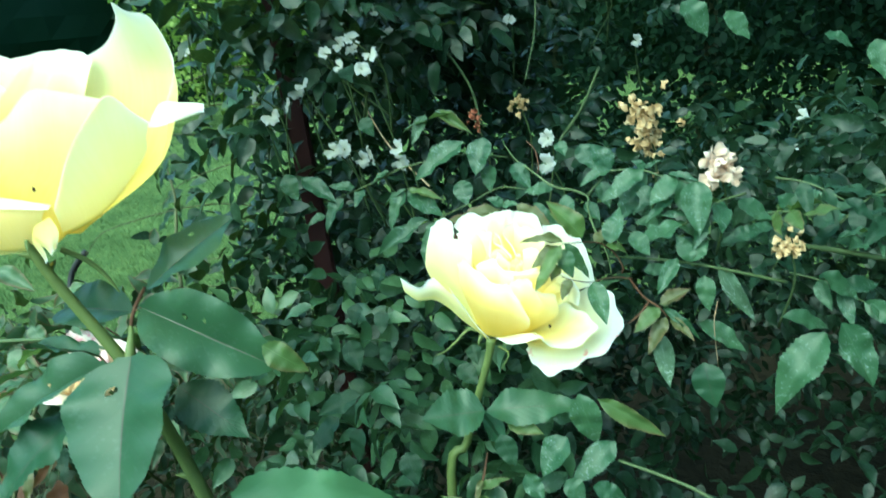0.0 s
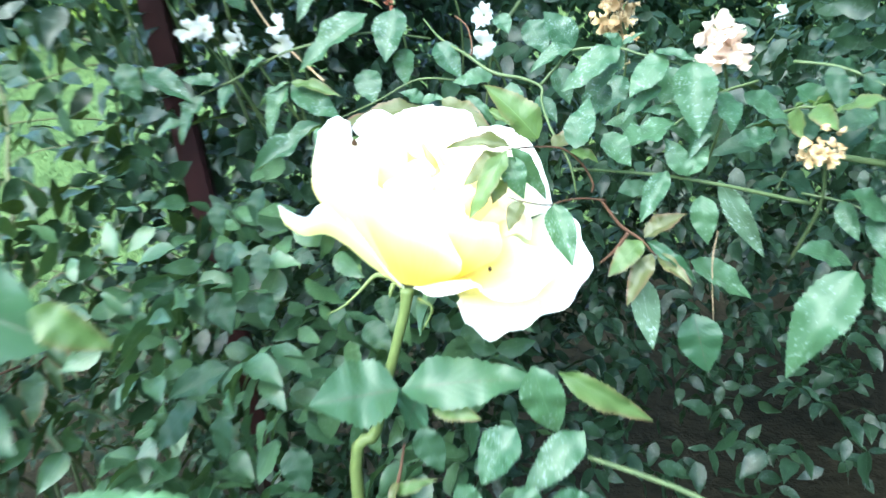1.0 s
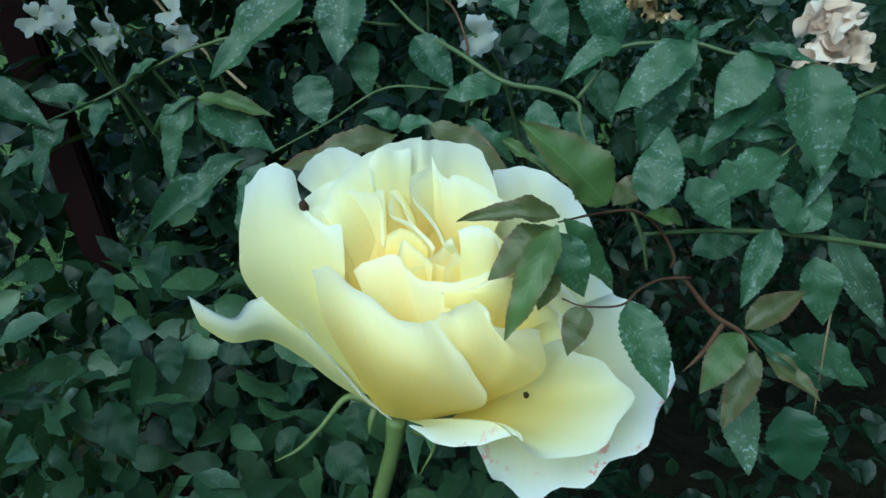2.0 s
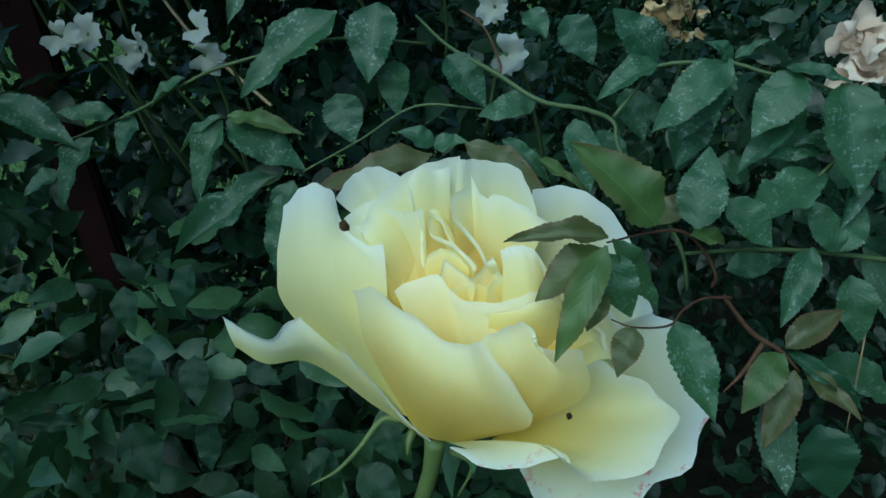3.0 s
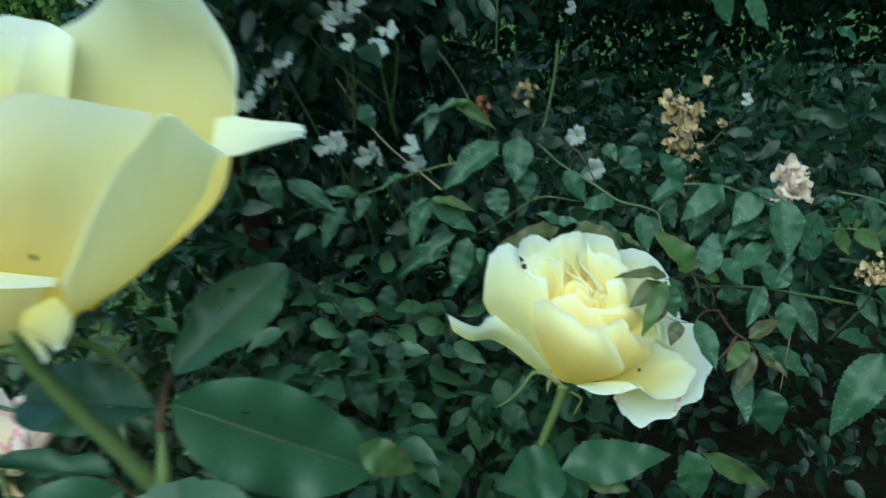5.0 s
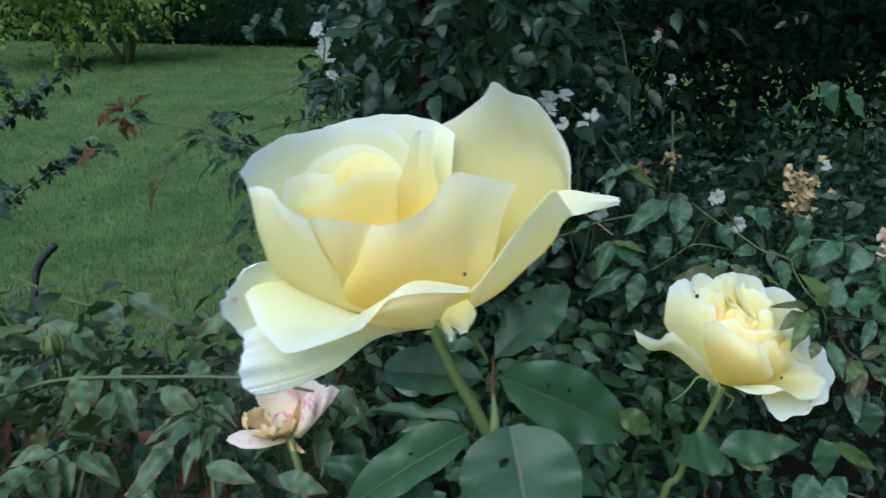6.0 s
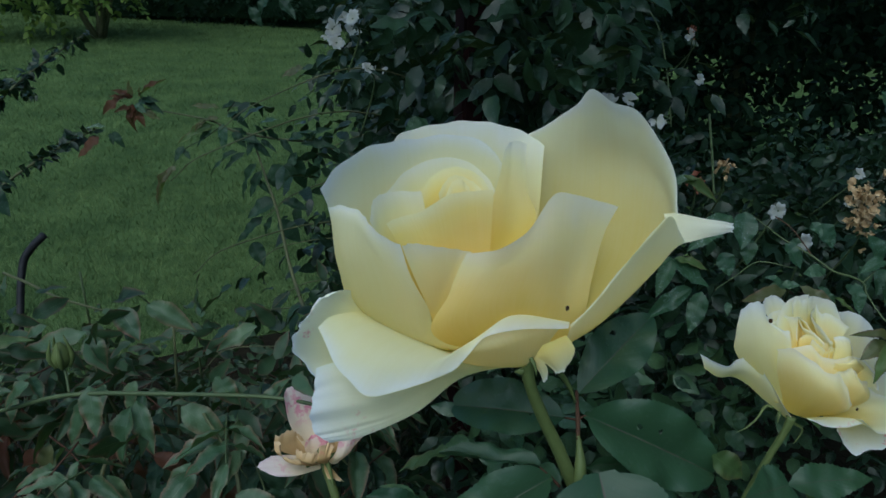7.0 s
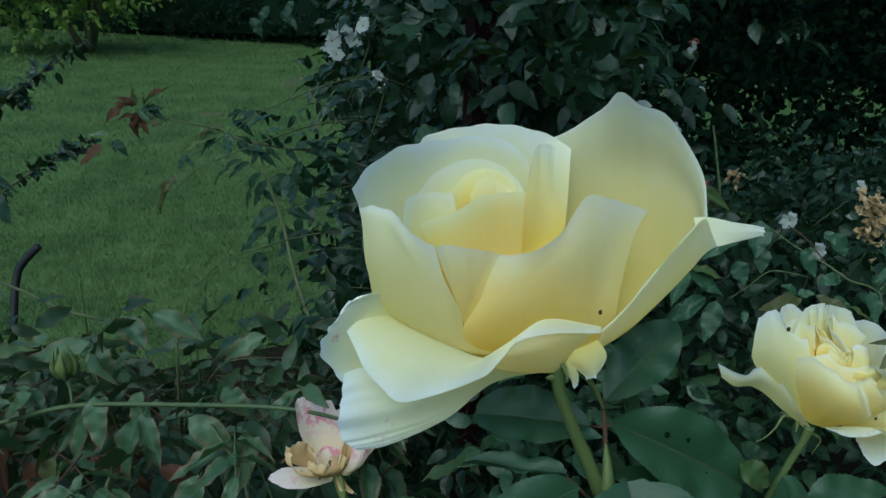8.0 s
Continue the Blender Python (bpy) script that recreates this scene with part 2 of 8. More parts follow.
def smooth_line(points, n):
    """n points on a curve through the given ones."""
    p = np.asarray(points, float)
    k = len(p)
    if k == 1:
        return np.repeat(p, n, 0)
    t = np.linspace(0, k - 1, n)
    i = np.minimum(t.astype(int), k - 2)
    f = (t - i).reshape((-1,) + (1,) * (p.ndim - 1))
    ext = np.concatenate([[2 * p[0] - p[1]], p, [2 * p[-1] - p[-2]]])
    a, b, c, d = ext[i], ext[i + 1], ext[i + 2], ext[i + 3]
    return 0.5 * (2 * b + (c - a) * f + (2 * a - 5 * b + 4 * c - d) * f**2 + (3 * b - a - 3 * c + d) * f**3)


def tube_data(points, radii, sides=8, steps=None):
    line = smooth_line(points, steps or 5 * (len(points) - 1) + 1)
    rad = np.interp(np.linspace(0, 1, len(line)), np.linspace(0, 1, len(radii)), radii)
    verts, faces = [], []
    side = Vector((0.31, 0.87, 0.39))
    for k, p in enumerate(line):
        ahead = Vector(line[min(k + 1, len(line) - 1)] - line[max(k - 1, 0)]).normalized()
        side = (side - ahead * side.dot(ahead)).normalized()
        other = ahead.cross(side)
        for s in range(sides):
            a = 2 * math.pi * s / sides
            verts.append(Vector(p) + (side * math.cos(a) + other * math.sin(a)) * rad[k])
        if k:
            o = (k - 1) * sides
            for s in range(sides):
                faces.append((o + s, o + (s + 1) % sides, o + sides + (s + 1) % sides, o + sides + s))
    faces.append(tuple(range(sides))[::-1])
    faces.append(tuple(range(len(verts) - sides, len(verts))))
    return verts, faces


def stalk(name, points, radii, mat, parent, label="", sides=8, thorns=0, seed=0):
    verts, faces = tube_data(points, radii, sides)
    rng = np.random.default_rng(seed + 5)
    line = smooth_line(points, 200)
    for _ in range(thorns):
        k = int(rng.integers(8, 190))
        p, ahead = Vector(line[k]), Vector(line[min(k + 2, 199)] - line[k - 2]).normalized()
        out = Vector(rng.normal(size=3))
        out = (out - ahead * out.dot(ahead)).normalized()
        r = float(np.interp(k / 199, np.linspace(0, 1, len(radii)), radii))
        w, side, o = r * 0.8, ahead.cross(out), len(verts)
        verts += [p + out * r * 0.8 + ahead * w, p + out * r * 0.8 + side * w * 0.5, p + out * r * 0.8 - ahead * w, p + out * r * 0.8 - side * w * 0.5, p + out * r * 2.6 - ahead * w * 1.2]
        faces += [(o + i, o + (i + 1) % 4, o + 4) for i in range(4)]
    return mesh_object(name, verts, faces, None, mat, parent, label)


def patch(name, rows, mat, parent, label="", origin=(0, 0, 0), unit=0.01, nu=34, nv=30, ripple=0.0, seed=0, roll=0.0, centre=None, ragged=0.0):
    """A petal: a smooth sheet through rows of points, from its base to its rim, with a rippled edge."""
    rows = np.asarray(rows, float) * unit + np.asarray(origin, float)
    across = np.stack([smooth_line(r, nu) for r in rows])
    grid = smooth_line(across, nv)
    rng = np.random.default_rng(seed + 11)
    ph = rng.uniform(0, 6.28, 4)
    du, dv = np.gradient(grid, axis=1), np.gradient(grid, axis=0)
    nor = np.cross(du, dv)
    nor /= np.linalg.norm(nor, axis=-1, keepdims=True) + 1e-12
    u, v = np.linspace(-1, 1, nu)[None, :], np.linspace(0, 1, nv)[:, None]
    wave = np.sin(4 * u + ph[0]) + 0.6 * np.sin(8 * u + ph[1]) + 0.4 * np.sin(6 * u + 4 * v + ph[2]) + 0.25 * np.sin(13 * u + ph[3])
    grid = grid + nor * (ripple * wave * v**2.5)[..., None]
    along = dv / (np.linalg.norm(dv, axis=-1, keepdims=True) + 1e-12)
    nick = np.sin(7 * u + ph[2]) * np.sin(12 * u + ph[0]) + 0.25 * np.sin(19 * u + ph[1])
    grid = grid + along * (ripple * 0.9 * nick * v**5)[..., None]
    if ragged:
        tear = smooth_line(rng.normal(0, 1, (17, 3)), nu)
        grid = grid - along * (ragged * np.clip(tear[:, 0], -0.4, 2)[None] * v**8)[..., None] + nor * (ragged * 0.7 * tear[:, 1][None] * v**4)[..., None]
    # the rim rolls outwards, away from the flower's middle
    heart = np.asarray(centre, float) if centre is not None else rows[0].mean(0)
    out = np.sign(((grid[-1] - heart) * nor[-1]).sum(-1).mean() or 1.0)
    lip = np.clip((v - 0.86) / 0.14, 0, 1) ** 2
    grid = grid + (nor * out - 0.5 * along) * (roll * lip * np.ones_like(u))[..., None]
    uu, vv = np.meshgrid(np.linspace(0, 1, nu), np.linspace(0, 1, nv))
    uv = np.stack([uu, vv], -1).reshape(-1, 2)
    faces = [(j * nu + i, j * nu + i + 1, (j + 1) * nu + i + 1, (j + 1) * nu + i) for j in range(nv - 1) for i in range(nu - 1)]
    verts = grid.reshape(-1, 3)
    return mesh_object(name, verts, faces, uv, mat, parent, label)


def leaf_shape(n=13, width=0.30, teeth=9, tooth=0.035, fold=0.25, droop=0.18, wave=0.02, seed=0, twist=0.0, half=2, foot=0.64, end=1.14):
    """A leaf blade of length 1 along +y with its face to +z, a serrated outline, a folded midrib and a drooping tip."""
    rng = np.random.default_rng(seed)
    ph = rng.uniform(0, 6.28, 3)
    verts, uvs, faces = [], [], []
    cols = np.linspace(-1, 1, 2 * half + 1)
    top = foot / (foot + end)
    peak = top**foot * (1 - top) ** end
    for k in range(n):
        s = k / (n - 1)
        w = width * (max(s, 0.004) ** foot) * ((1 - s) ** end) / peak
        saw = (s * teeth + 0.01) % 1.0 if 0.06 < s < 0.97 else 0.5
        for c in cols:
            ww = w * (1 + (tooth / max(width, 0.01)) * (0.9 - 1.8 * saw) * (abs(c) > 0.99))
            x = c * ww
            z = fold * abs(x) - 0.5 * fold * x * x / max(width, 0.01) - droop * s * s
            z += wave * (math.sin(9 * s + ph[0] + (1.3 if c > 0 else 0)) + 0.5 * math.sin(21 * s + ph[1] + (2.1 if c > 0 else 0))) * abs(c) * (w / width)
            y = s * (1 - 0.25 * droop * s) + 0.02 * abs(c) * (0 if s in (0, 1) else 1)
            a = twist * s
            verts.append((x * math.cos(a) + z * math.sin(a) * 0.3, y, z * math.cos(a) - x * math.sin(a)))
            uvs.append((0.5 + 0.5 * c, s))
    m = len(cols)
    for k in range(n - 1):
        for i in range(m - 1):
            a = k * m + i
            faces.append((a, a + 1, a + m + 1, a + m))
    return np.array(verts), np.array(uvs), faces


FINE = [leaf_shape(61, 0.25, 15, 0.017, 0.15 + 0.25 * (i % 4), 0.08 + 0.16 * (i % 3), 0.050, i, 0.3 * ((i % 3) - 1)) for i in range(8)]
ROUGH = [leaf_shape(13, 0.20 + 0.025 * (i % 3), 6, 0.022, 0.2 + 0.25 * (i % 3), 0.08 + 0.16 * (i % 3), 0.035, 20 + i, 0.4 * ((i % 3) - 1), 1) for i in range(9)]
NARROW = [leaf_shape(13, 0.150 + 0.02 * (i % 3), 6, 0.018, 0.2 + 0.2 * (i % 3), 0.10 + 0.20 * (i % 4), 0.05, 70 + i, 0.4 * ((i % 3) - 1), 1) for i in range(9)]
TINY = [leaf_shape(5, 0.30, 0, 0.0, 0.35, 0.15, 0.0, 50 + i, 0.3 * (i - 1), 1) for i in range(3)]
shared = {}


def leaf_frame(base, tip, face, roll=0.0):
    """The pose and length of a leaf from base to tip whose upper side looks towards face."""
    base, tip, face = Vector(base), Vector(tip), Vector(face)
    y = tip - base
    size = y.length
    y.normalize()
    z = (face - y * face.dot(y)).normalized()
    if roll:
        z.rotate(Matrix.Rotation(radians(roll), 3, y))
    x = y.cross(z)
    return Matrix(((x.x, y.x, z.x, base.x), (x.y, y.y, z.y, base.y), (x.z, y.z, z.z, base.z), (0, 0, 0, 1))), size


def leaf(parent, base, tip, wide=1.0, roll=0.0, mat=None, face=(-0.1, -0.55, 0.8), kind=None, name="leaf", label="", holes=(), blade=None):
    """One leaf as an object of its own; leaves of one kind and material share a mesh."""
    global leaf_count
    leaf_count += 1
    mat = mat or LEAF
    kind = leaf_count % len(FINE) if kind is None else kind
    if holes or blade:
        fold, droop, foot, end = blade or (0.55, 0.20, 0.64, 1.14)
        v, uv, faces = leaf_shape(141, 0.25, 28, 0.006, fold, droop, 0.035, kind, 0.1, 22, foot, end)
        at = lambda f: uv[list(f)].mean(0)
        whole = [f for f in faces if all(((at(f)[0] - u) / 1.6) ** 2 + (at(f)[1] - w) ** 2 > r * r * (1 + 0.35 * math.sin(2 * math.atan2(at(f)[1] - w, at(f)[0] - u))) for u, w, r in holes)]
        ob = mesh_object(name, v, whole, uv, mat)
    elif (kind, mat.name) not in shared:
        v, uv, faces = FINE[kind]
        ob = mesh_object(name, v, faces, uv, mat)
        shared[kind, mat.name] = ob.data
    else:
        ob = new(name, shared[kind, mat.name])
    m, size = leaf_frame(base, tip, face, roll)
    ob.parent = parent
    ob.matrix_parent_inverse = parent.matrix_world.inverted()
    ob.matrix_basis = m @ Matrix.Diagonal((size * wide, size, size, 1))
    return tagged(ob, label) if label else ob


leaf_count = 0


def joined(name, bits, mat, parent=None, label="", kind="stuff", category=""):
    """Many small blades joined into one mesh: bits are (shape, pose, scale)."""
    vs, us, fs, o = [], [], [], 0
    for (v, uv, faces), m, s in bits:
        a = np.array(m)
        vs.append((v * s) @ a[:3, :3].T + a[:3, 3])
        us.append(uv)
        fs.append(np.array(faces) + o)
        o += len(v)
    ob = mesh_object(name, np.concatenate(vs), np.concatenate(fs).tolist(), np.concatenate(us), mat, parent, label)
    return tagged(ob, "", category, "", kind)


def spray(bits, rng, base, ahead, face, length, leaflets=5, size=0.022, shapes=None, droop=0.2):
    """A compound leaf: leaflets in pairs along a rachis, one at its end."""
    shapes = shapes or ROUGH
    ahead, face = Vector(ahead).normalized(), Vector(face)
    face = (face - ahead * face.dot(ahead)).normalized()
    side = ahead.cross(face)
    base = Vector(base)
    pairs = (leaflets - 1) // 2
    for k in range(pairs + 1):
        s = 0.35 + 0.65 * k / max(pairs, 1)
        p = base + ahead * length * s - face * droop * length * s * s
        dirs = [ahead] if k == pairs else [side * 0.85 + ahead * 0.5, side * -0.85 + ahead * 0.5]
        for d in dirs:
            d = (d + Vector(rng.normal(0, 0.2, 3)) - face * 0.15 + Vector((0, 0, -0.4))).normalized()
            f = (face + Vector(rng.normal(0, 0.28, 3))).normalized()
            z = size * rng.uniform(0.75, 1.2)
            m, _ = leaf_frame(p, p + d, f)
            bits.append((shapes[int(rng.integers(len(shapes)))], m, z))
    return base + ahead * length


def compound_leaf(parent, rng, base, ahead, face, size, mats, leaflets=5, wide=0.65, stalk_mat=None):
    """Leaflets in pairs along a thin stalk, each a leaf of its own."""
    base, ahead = Vector(base), Vector(ahead).normalized()
    face = Vector(face)
    face = (face - ahead * face.dot(ahead)).normalized()
    side = ahead.cross(face)
    pairs = (leaflets - 1) // 2
    run = size * (0.55 + 0.62 * pairs)
    at = lambda s: base + ahead * run * s + Vector((0, 0, -0.30 * run * s * s))
    stalk("leaf_stalk", [tuple(at(0)), tuple(at(0.5)), tuple(at(1.0))], [0.0007, 0.0006, 0.0004], stalk_mat or STEM_CANE, parent, sides=5)
    mat = mats[int(rng.integers(len(mats)))]
    for k in range(pairs + 1):
        p = at(0.40 + 0.60 * k / max(pairs, 1))
        for d in ([ahead] if k == pairs else [side * 0.8 + ahead * 0.6, side * -0.8 + ahead * 0.6]):
            d = (d + Vector(rng.normal(0, 0.14, 3)) + Vector((0, 0, -0.35))).normalized()
            leaf(parent, p, p + d * size * rng.uniform(0.8, 1.15) * (1.15 if k == pairs else 1.0), wide * rng.uniform(0.85, 1.15), rng.uniform(-18, 18), mat, tuple(face + Vector(rng.normal(0, 0.2, 3))))


# flowers that stand clear of the leaves
OPEN = [(0.0804, 0.2839, 0.8554), (0.0923, 0.2796, 0.849), (0.1192, 0.2722, 0.8474), (0.209, 0.2998, 0.8473), (0.093, 0.2667, 0.9082), (0.1059, 0.2692, 0.9051), (0.0842, 0.2945, 0.9204), (0.0915, 0.3035, 0.9154), (0.0506, 0.2944, 0.8953), (0.0453, 0.29, 0.8862), (0.0674, 0.4006, 0.9393), (0.0869, 0.398, 0.9154), (0.1633, 0.506, 0.9164), (0.405, 0.5343, 0.8032), (0.3939, 0.523, 0.7782), (0.0749, 0.2782, 0.8566), (0.1016, 0.2751, 0.8517), (0.1182, 0.2753, 0.8546), (0.2096, 0.2641, 0.8392), (-0.1417, 0.8391, 0.903), (-0.1286, 0.8498, 0.9167), (-0.1132, 0.8451, 0.9046), (-0.135, 0.8275, 0.8873), (-0.1477, 0.8446, 0.8898), (0.2695, 0.3005, 0.8479), (0.2682, 0.3433, 0.8445), (0.3315, 0.2118, 0.7991), (0.1877, 0.3432, 0.8643), (0.1601, 0.323, 0.8589), (0.3035, 0.2458, 0.8316), (0.242, 0.5973, 0.9305)]


def shown(p):
    """Whether a spray at p would hide one of those flowers."""
    for f in OPEN:
        w = Vector((0.12, -0.2, 0.93)) - Vector(f)
        s = max(0.0, min(1.0, (Vector(p) - Vector(f)).dot(w) / w.length_squared))
        if (Vector(f) + w * s - Vector(p)).length < 0.021 and s < 0.35:
            return True
    return False



ARCHES = [[(-0.5355, 0.5418, 0.7896), (-0.4896, 0.5775, 0.8256), (-0.4652, 0.6068, 0.8454), (-0.4326, 0.641, 0.8776), (-0.3895, 0.6868, 0.9122)], [(-0.553, 0.5119, 0.7137), (-0.4777, 0.5479, 0.7505), (-0.4468, 0.5798, 0.777), (-0.4137, 0.6099, 0.7987), (-0.3753, 0.6388, 0.8175)], [(-0.6601, 0.6966, 0.8007), (-0.5858, 0.7961, 0.8896), (-0.5306, 0.7571, 0.8451), (-0.4842, 0.7318, 0.8355)]]

# ---- ground, lawn, hedge ----
def sheet(name, x0, x1, y0, y1, z, nx, ny, mat, rough, label, category, hole=None):
    xs, ys = np.linspace(x0, x1, nx), np.linspace(y0, y1, ny)
    verts = [(x, y, z + rough * noise.noise((x * 0.9, y * 0.9, 3.0))) for y in ys for x in xs]
    faces = [(j * nx + i, j * nx + i + 1, (j + 1) * nx + i + 1, (j + 1) * nx + i) for j in range(ny - 1) for i in range(nx - 1)]
    ob = mesh_object(name, verts, faces, None, mat)
    return tagged(ob, label, category, "", "structure")


sheet("ground", -120, 120, -120, 120, 0.0, 81, 81, TURF, 0.0, "mown green lawn reaching back to a dark hedge", "lawn")
bed = []
for k in range(40):
    a = 2 * math.pi * k / 40
    bed.append((0.35 + 1.7 * math.cos(a) + 0.08 * math.sin(5 * a), 0.55 + 1.15 * math.sin(a) * (1 + 1.1 * max(math.cos(a), 0) * max(math.sin(a), 0)) + 0.06 * math.cos(4 * a), 0.045))
sb = mesh_object("flower_bed", bed + [(0.35, 0.55, 0.09)], [(k, (k + 1) % 40, 40) for k in range(40)], None, SOIL)
tagged(sb, "dark bare soil under the rose bushes", "soil", "", "structure")

# grass, thicker towards the flower bed
rng = np.random.default_rng(3)
count = 250000
gy = 0.9 + 9.6 * rng.random(count) ** 1.9
gx = rng.uniform(-0.9, 0.3, count) * (gy + 0.6) + rng.normal(0, 0.15, count)
keep = ((gx - 0.35) ** 2 / 2.9 + (gy - 0.55) ** 2 / 1.3 > 1) & (rng.random(count) < (gy - 0.9) / 0.5)
gx, gy = gx[keep], gy[keep]
count = len(gx)
tall = rng.uniform(0.010, 0.026, count) * (1 + 0.05 * gy)
half = 0.0009 * (1 + 0.22 * gy)
turn = rng.uniform(0, 6.28, count)
lean = rng.normal(0, 0.55, (count, 2)) * tall[:, None]
foot = np.stack([gx, gy, np.zeros(count)], 1)
wide = np.stack([np.cos(turn) * half, np.sin(turn) * half, np.zeros(count)], 1)
knee = foot + np.concatenate([lean * 0.5, (tall * 0.6)[:, None]], 1)
tip = foot + np.concatenate([lean * 1.4, tall[:, None]], 1)
blades = np.stack([foot - wide, foot + wide, knee + wide * 0.6, knee - wide * 0.6, tip], 1).reshape(-1, 3)
base = 5 * np.arange(count)[:, None]
grass_faces = (base + np.array([[0, 1, 2]])).tolist() + (base + np.array([[0, 2, 3]])).tolist() + (base + np.array([[3, 2, 4]])).tolist()
tagged(mesh_object("grass", blades, grass_faces, None, GRASS), "short mown grass blades of the lawn", "grass", "", "stuff")


def clump(name, rng, count, sampler, size, shapes, mat, label, category, parent=None, up=0.6, leaflets=5, kind="stuff"):
    bits = []
    for _ in range(count):
        found = sampler(rng)
        if not found:
            continue
        p, out = found
        ahead = Vector(out) * 0.6 + Vector(rng.normal(0, 0.6, 3)) + Vector((0, 0, 0.1))
        face = Vector(out) * 0.5 + Vector((0, 0, up)) + Vector(rng.normal(0, 0.3, 3))
        spray(bits, rng, p, ahead, face, size * 2.6, leaflets, size, shapes)
    ob = joined(name, bits, mat, parent, label, kind, category)
    return ob


# hedge along the far side of the lawn
hedge = thing("hedge", (-2.4, 9.3, 0), "tall dark clipped hedge behind the lawn", "hedge")
core = bmesh.new()
bmesh.ops.create_cube(core, size=1.0)
bmesh.ops.scale(core, vec=(16.0, 1.2, 2.6), verts=core.verts)
bmesh.ops.subdivide_edges(core, edges=core.edges, cuts=5)
for v in core.verts:
    v.co += Vector((0, 0.12, 0.1)) * noise.noise(v.co * 1.3)
bmesh.ops.transform(core, matrix=pose(-2.0, 10.3, 1.28, 0, 0, -22), verts=core.verts)
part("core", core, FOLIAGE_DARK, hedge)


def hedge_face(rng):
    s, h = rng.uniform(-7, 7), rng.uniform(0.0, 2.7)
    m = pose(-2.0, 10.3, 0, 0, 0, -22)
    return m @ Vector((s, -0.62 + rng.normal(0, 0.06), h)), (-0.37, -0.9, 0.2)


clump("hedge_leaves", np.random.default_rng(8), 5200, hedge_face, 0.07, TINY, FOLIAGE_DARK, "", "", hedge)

# yellow-green shrub in front of the hedge
shrub_far = thing("garden_shrub", (-3.5, 8.2, 0), "loose yellow-green shrub at the edge of the lawn", "shrub")
rng2 = np.random.default_rng(12)
for k in range(9):
    a, h = rng2.uniform(0, 6.28), rng2.uniform(1.0, 1.9)
    dx, dy = math.cos(a) * rng2.uniform(0.3, 0.9), math.sin(a) * 0.5
    stalk("branch", [(-3.5 + dx * 0.05, 8.2, 0), (-3.5 + dx * 0.5, 8.2 + dy * 0.5, h * 0.5), (-3.5 + dx, 8.2 + dy, h)], [0.03, 0.02, 0.006], STEM_DARK, shrub_far)


def shrub_space(rng):
    d = Vector(rng.normal(0, 1, 3)).normalized()
    r = rng.uniform(0.3, 1.0)
    return Vector((-3.9, 8.0, 1.25)) + Vector((d.x * 1.5, d.y * 0.8, d.z * 1.1)) * r, d


clump("leaves", np.random.default_rng(9), 1500, shrub_space, 0.075, TINY, FOLIAGE_FAR, "", "", shrub_far)

# ---- the climbing rose behind the blooms ----
climber = thing("climbing_rose", (0.35, 0.75, 0), "large dense climbing rose bush with small dark leaves", "rose bush")


def front(x, z):
    """How far back the face of the bush stands: a hollow face under a jutting crown that slopes away."""
    if z < 0.86:
        y = 0.345 - 0.10 * max(0.62 - z, 0)
    elif z < 0.96:
        y = 0.345 - 0.05 * (z - 0.86) / 0.10
    else:
        y = 0.295 + 0.80 * (z - 0.96)
    recess = min(max((x - 0.19) / 0.10, 0), 1) * min(abs(z - 0.79) / 0.06, 1)
    return y + 0.06 * noise.noise((x * 9, z * 9, 0.3)) + 0.25 * max(0.12 - x, 0) + 0.24 * recess


def climber_space(rng):
    while True:
        x, z = rng.uniform(-0.15, 0.95), rng.uniform(0.42, 1.2)
        if ((x - 0.5) / 0.85) ** 2 + (max(z - 0.7, 0) / 0.95) ** 2 > 1 + 0.25 * noise.noise((x * 4, z * 4, 7.0)):
            continue
        y = front(x, z)
        if rng.random() < (0.22 if z < 0.95 else 0.6):
            y += 0.01 + abs(rng.normal(0, 0.02))
        else:
            y += 0.20 + abs(rng.normal(0, 0.16))
        left = -0.02 - 0.20 * (y - 0.25)
        if x < left + 0.05 * noise.noise((z * 8, y * 8, 1.0)) or y > 1.25 - 0.5 * (x - 0.5) ** 2:
            continue
        if x > 0.2 and z > 0.855 + 0.22 * (y - 0.35) + 0.10 * max(0.32 - x, 0) + 0.05 * noise.noise((x * 12, y * 12, 6.0)):
            continue
        if shown((x, y, z)):
            continue
        edge = 0.03 * noise.noise((z * 14, y * 14, 3.0))
        if z > 0.80 and x > 0.05 + 0.2 * y + edge and rng.random() < 0.93:
            return None
        hollow = z > 0.80 or (y > 0.5 and z > 0.62)
        if 0.20 + edge < x < 0.95 and (hollow or z < 0.73) and rng.random() < (0.90 if z > 0.70 else 0.75 if y < 0.42 else 0.15):
            return None
        return (x, y, z), (-0.15, -0.75, 0.55)


clump("foliage", np.random.default_rng(4), 7000, climber_space, 0.0205, ROUGH, FOLIAGE, "small rose leaves with the hollow's shade in their green", "", climber)

def eave_space(rng):
    while True:
        x, y = rng.uniform(-0.06, 0.22), rng.uniform(0.225, 0.75)
        z = 0.905 + 0.08 * (y - 0.225) + 0.02 * noise.noise((x * 20, y * 20, 5.0)) + rng.normal(0, 0.012)
        if x < 0.05 + 0.2 * y and (x > 0.03 or y > 0.52) and not shown((x, y, z)):
            return (x, y, z), (-0.1, -0.5, 0.8)


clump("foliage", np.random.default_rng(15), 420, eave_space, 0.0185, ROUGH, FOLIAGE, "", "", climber)


